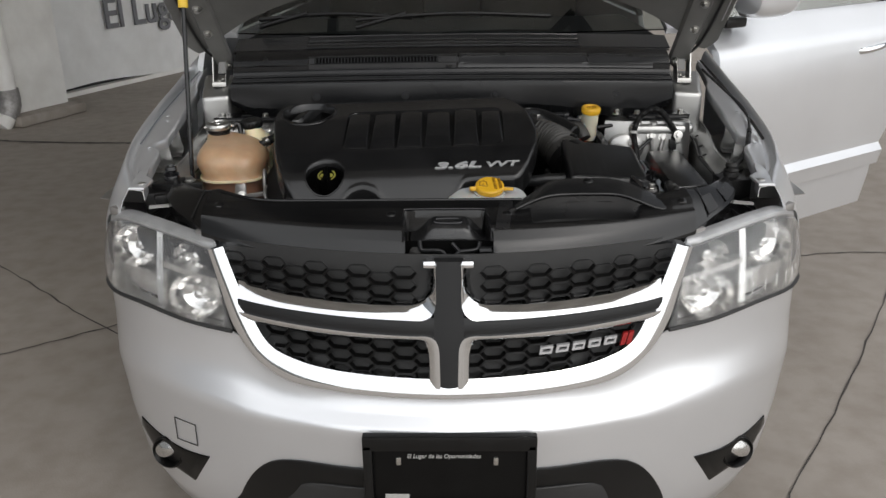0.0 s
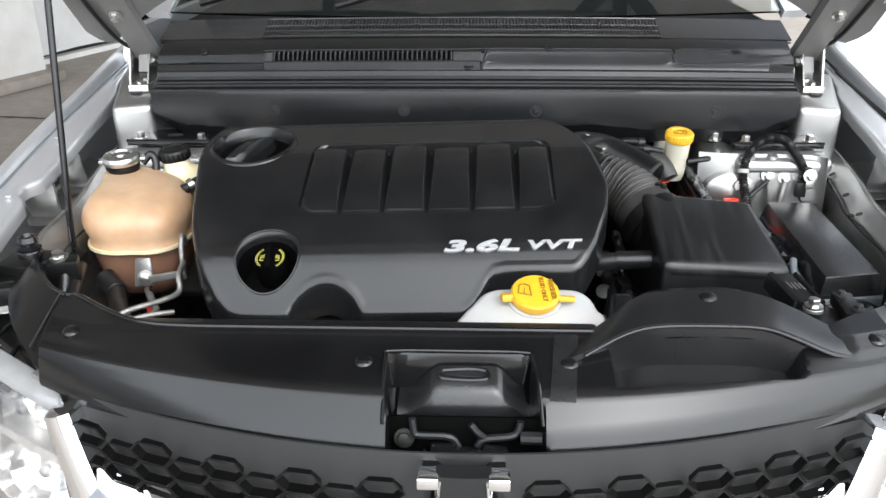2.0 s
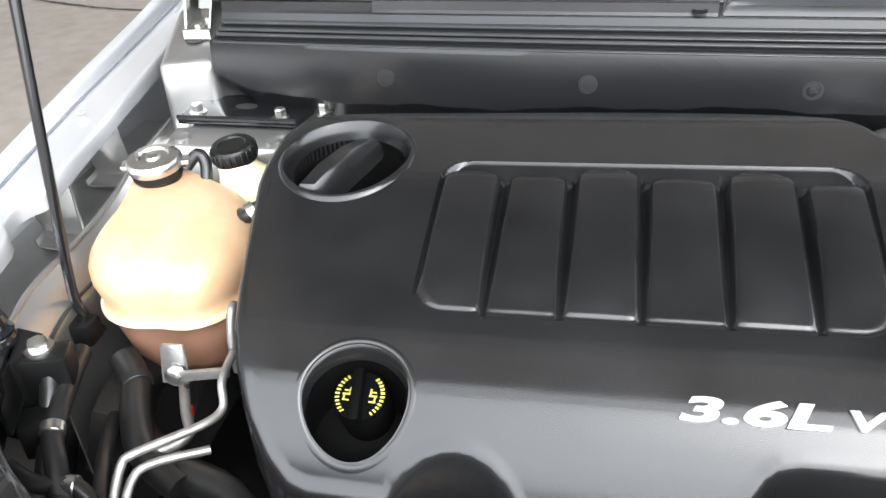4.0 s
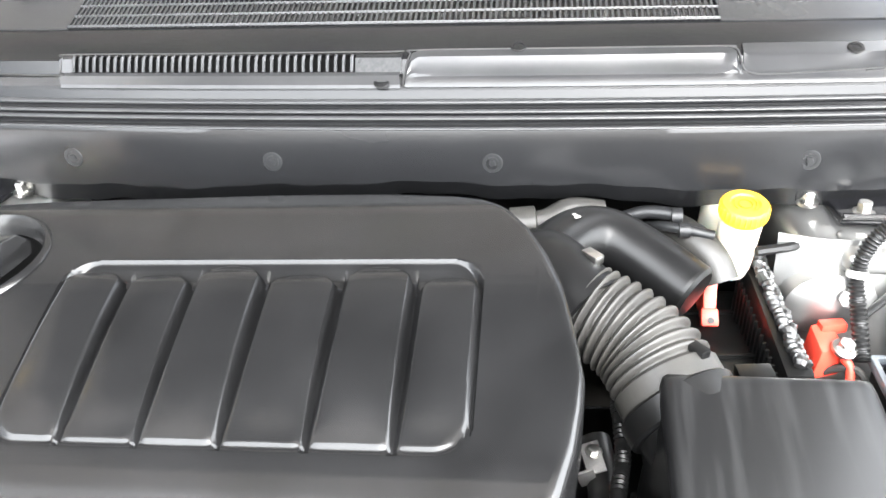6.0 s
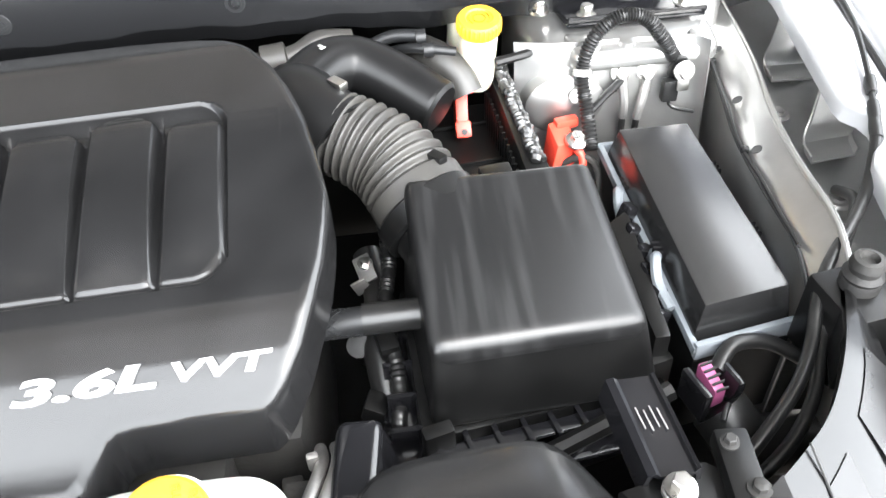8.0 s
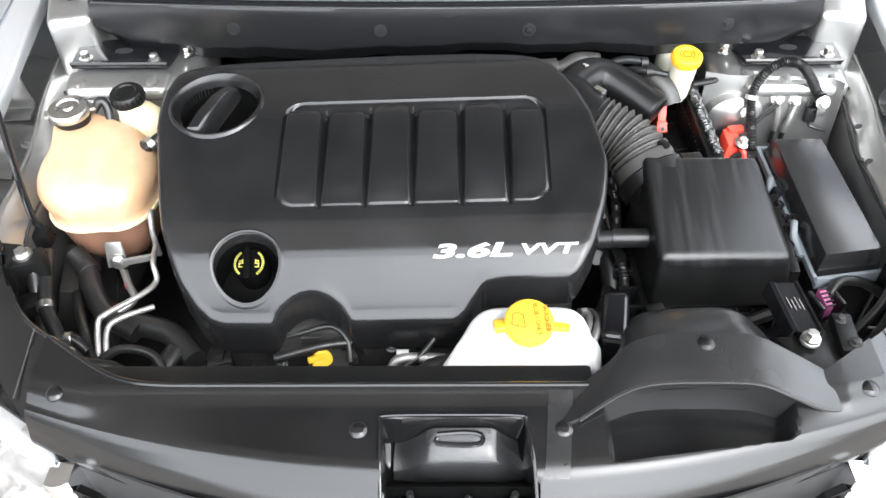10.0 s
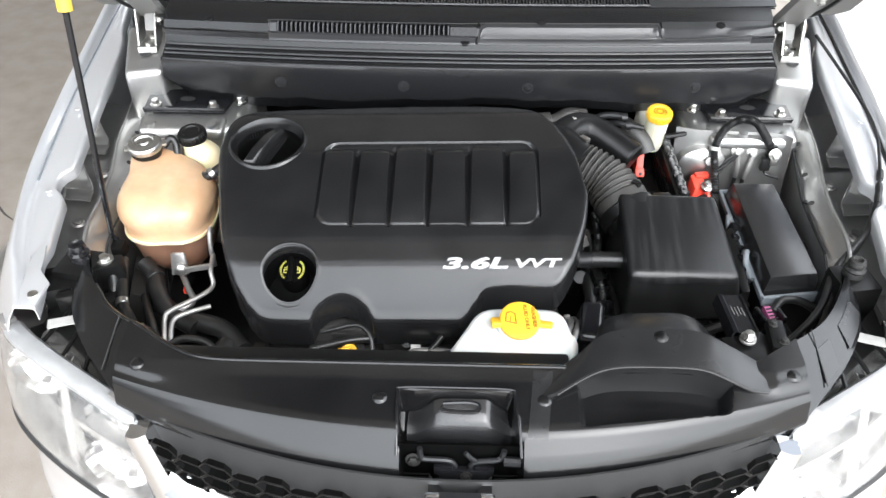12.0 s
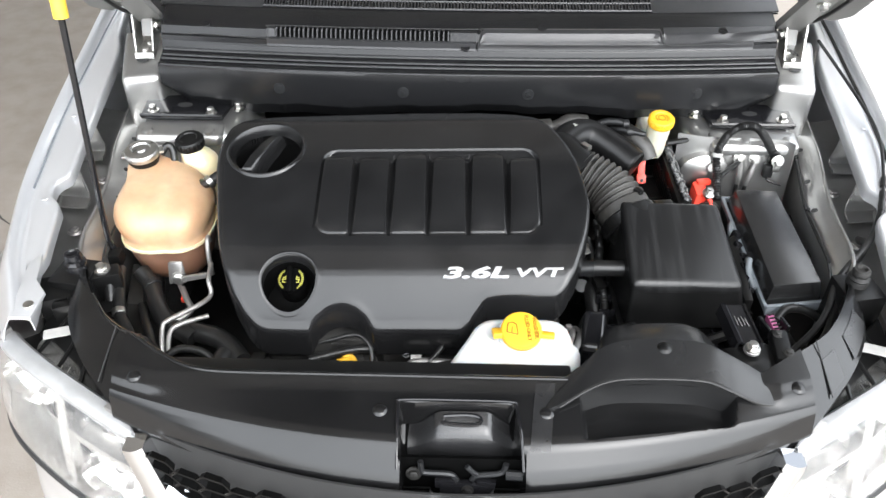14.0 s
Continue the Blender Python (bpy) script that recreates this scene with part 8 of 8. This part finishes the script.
hexa(b, [(0.524, 0.66, 0.94), (0.548, 0.67, 0.95), (0.545, 0.50, 0.925), (0.528, 0.50, 0.925)], [(0.52, 0.66, 0.8), (0.548, 0.67, 0.8), (0.545, 0.5, 0.8), (0.528, 0.5, 0.8)], 0.004, 2)
cpart("side_case", b, MATTE, "black side of the module case")
cboxes("plug_connector", [((0.545 + 0.004 * (k % 2), 0.53 + 0.028 * k, 0.918 + 0.005 * k), (0.014, 0.009 + 0.004 * (k % 3), 0.022), (0, 20, 10 + 12 * (k % 2))) for k in range(6)], GLOSS, "", None, 0.003)
b = bmesh.new()
hexa(b, [(0.554, 0.452, 0.916), (0.568, 0.456, 0.914), (0.576, 0.427, 0.902), (0.563, 0.423, 0.905)], [(0.557, 0.455, 0.87), (0.574, 0.460, 0.87), (0.582, 0.435, 0.87), (0.567, 0.430, 0.87)], 0.003, 2)
plug = cpart("magenta_plug", b, PINK, "magenta plug in a black holder")
cboxes("plug_rib", [((0.562 + 0.0022 * k, 0.450 - 0.006 * k, 0.916 - 0.0026 * k), (0.013, 0.0016, 0.003), (0, 0, 15)) for k in range(5)], INK, "", plug, 0)
cboxes("plug_holder", [((0.550, 0.436, 0.888), (0.008, 0.04, 0.04), (0, 0, 15)), ((0.586, 0.446, 0.888), (0.008, 0.04, 0.04), (0, 0, 15))], GLOSS, "", plug, 0.003)
ctubes("plug_lead", [([(0.576, 0.452, 0.90), (0.60, 0.474, 0.908), (0.64, 0.478, 0.90), (0.68, 0.462, 0.88)], 0.008), ([(0.575, 0.43, 0.87), (0.60, 0.40, 0.85), (0.66, 0.40, 0.84)], 0.03), ([(0.560, 0.395, 0.90), (0.566, 0.405, 0.902), (0.572, 0.412, 0.90)], 0.003)], RUBBER, "", plug)

nudge(plug, 0, 0.006, 0.016)

# cables round the right wing
ctubes("wing_cable", [([(0.790, 0.66, 0.95), (0.772, 0.60, 0.98), (0.70, 0.505, 0.980), (0.668, 0.450, 0.950), (0.640, 0.40, 0.938), (0.60, 0.36, 0.925), (0.55, 0.335, 0.90)], 0.0065)], RUBBER, "grey-black cable along the wing")
b = bmesh.new()
tube(b, [(0.80, 1.12, 1.16), (0.835, 1.02, 1.120), (0.858, 0.90, 1.088), (0.852, 0.82, 1.076), (0.840, 0.77, 1.068), (0.824, 0.714, 1.056), (0.807, 0.666, 1.045), (0.791, 0.626, 1.030), (0.758, 0.576, 1.005), (0.684, 0.499, 0.985), (0.650, 0.439, 0.960), (0.617, 0.399, 0.950), (0.567, 0.36, 0.930), (0.53, 0.34, 0.90)], 0.0055, 10, 6, radii=lambda f: 0.0036 if f < 0.43 else 0.0036 + 0.0030 * min(1, (f - 0.43) / 0.02))
cab = cpart("wing_cable", b, RUBBER, "grey-black cable along the wing")
for p in ((0.822, 0.708, 1.055), (0.809, 0.672, 1.047), (0.800, 0.648, 1.040)):
    b = bmesh.new()
    revolve(b, [(0.0062, -0.012), (0.0072, 0), (0.0062, 0.012)], p, (0.3, 0.9, 0.25), 14)
    cpart("cable_grommet", b, RUBBER, "", cab)
for side in (-1, 1):
    ctubes("rail_edge", [([(side * x, y, z) for x, y, z in ((0.788, 1.06, 1.014), (0.770, 0.89, 1.008), (0.742, 0.75, 1.005), (0.729, 0.66, 1.004), (0.723, 0.56, 1.004), (0.707, 0.50, 1.000))], 0.0028)], FRAME_PAINT, "bright folded rail edge", None, 8, 5)
    ctubes("rail_seam", [([(side * x, y, z) for x, y, z in ((0.742, 1.02, 0.986), (0.729, 0.89, 0.979), (0.701, 0.75, 0.975), (0.692, 0.65, 0.975), (0.687, 0.56, 0.975), (0.673, 0.50, 0.971))], 0.0022)], INK, "dark sealed seam", None, 6, 5)
    cboxes("stop_bracket", [((side * 0.706, 0.468, 0.950), (0.07, 0.07, 0.09), (0, 0, side * 8)), ((side * 0.672, 0.440, 0.970), (0.004, 0.09, 0.05), (0, 0, side * -24))], MATTE, "black bonnet stop bracket")

# brackets and bolt ahead of the filter box
b = bmesh.new()
sheet(b, [[Vector((x, y, z)) for x, z in ((0.440 + o, 0.975), (0.444 + o, 0.998), (0.450 + o, 1.0), (0.454 + o, 0.996), (0.480 + o, 0.996), (0.484 + o, 1.0), (0.487 + o, 0.975))] for y, o in ((0.390, 0.0), (0.36, 0.002), (0.33, 0.004), (0.300, 0.006))], 0.004)
brk = cpart("control_module_bracket", b, GLOSS, "black pressed bracket with stamped marks")
cboxes("stamped_bar", [((0.460 + 0.0055 * k, 0.350 - 0.003 * (k % 2), 0.9985), (0.0011, 0.020, 0.0005), (0, 0, 6)) for k in range(4)], CAST, "", brk, 0)
b = bmesh.new()
slab(b, [(0.43, 0.30), (0.50, 0.315), (0.520, 0.30), (0.520, 0.262), (0.47, 0.23)], 0.94, 0.985, 0.004)
rbox(b, (0.520, 0.298, 0.99), (0.026, 0.066, 0.018), 0.003, (0, 0, -6))
cpart("front_bracket", b, MATTE, "black front bracket", brk)
b = bmesh.new()
revolve(b, [(0.013, 0), (0.013, 0.004), (0.011, 0.006), (0.0005, 0.006)], (0.470, 0.288, 0.992), (0, 0, 1), 24)
cpart("washer", b, CAST, "", brk)
cbolts("bracket_bolt", [((0.470, 0.288, 0.997), 0.0080, (0, 0, 1), 0.013)], STEEL, "", brk)
cbolts("bracket_stud", [((0.518, 0.318, 0.999), 0.005, (0, 0, 1), 0.008), ((0.524, 0.278, 0.999), 0.006, (0, 0, 1), 0.008)], DARK, "", brk)

nudge(brk, -0.009, -0.002, 0.022)
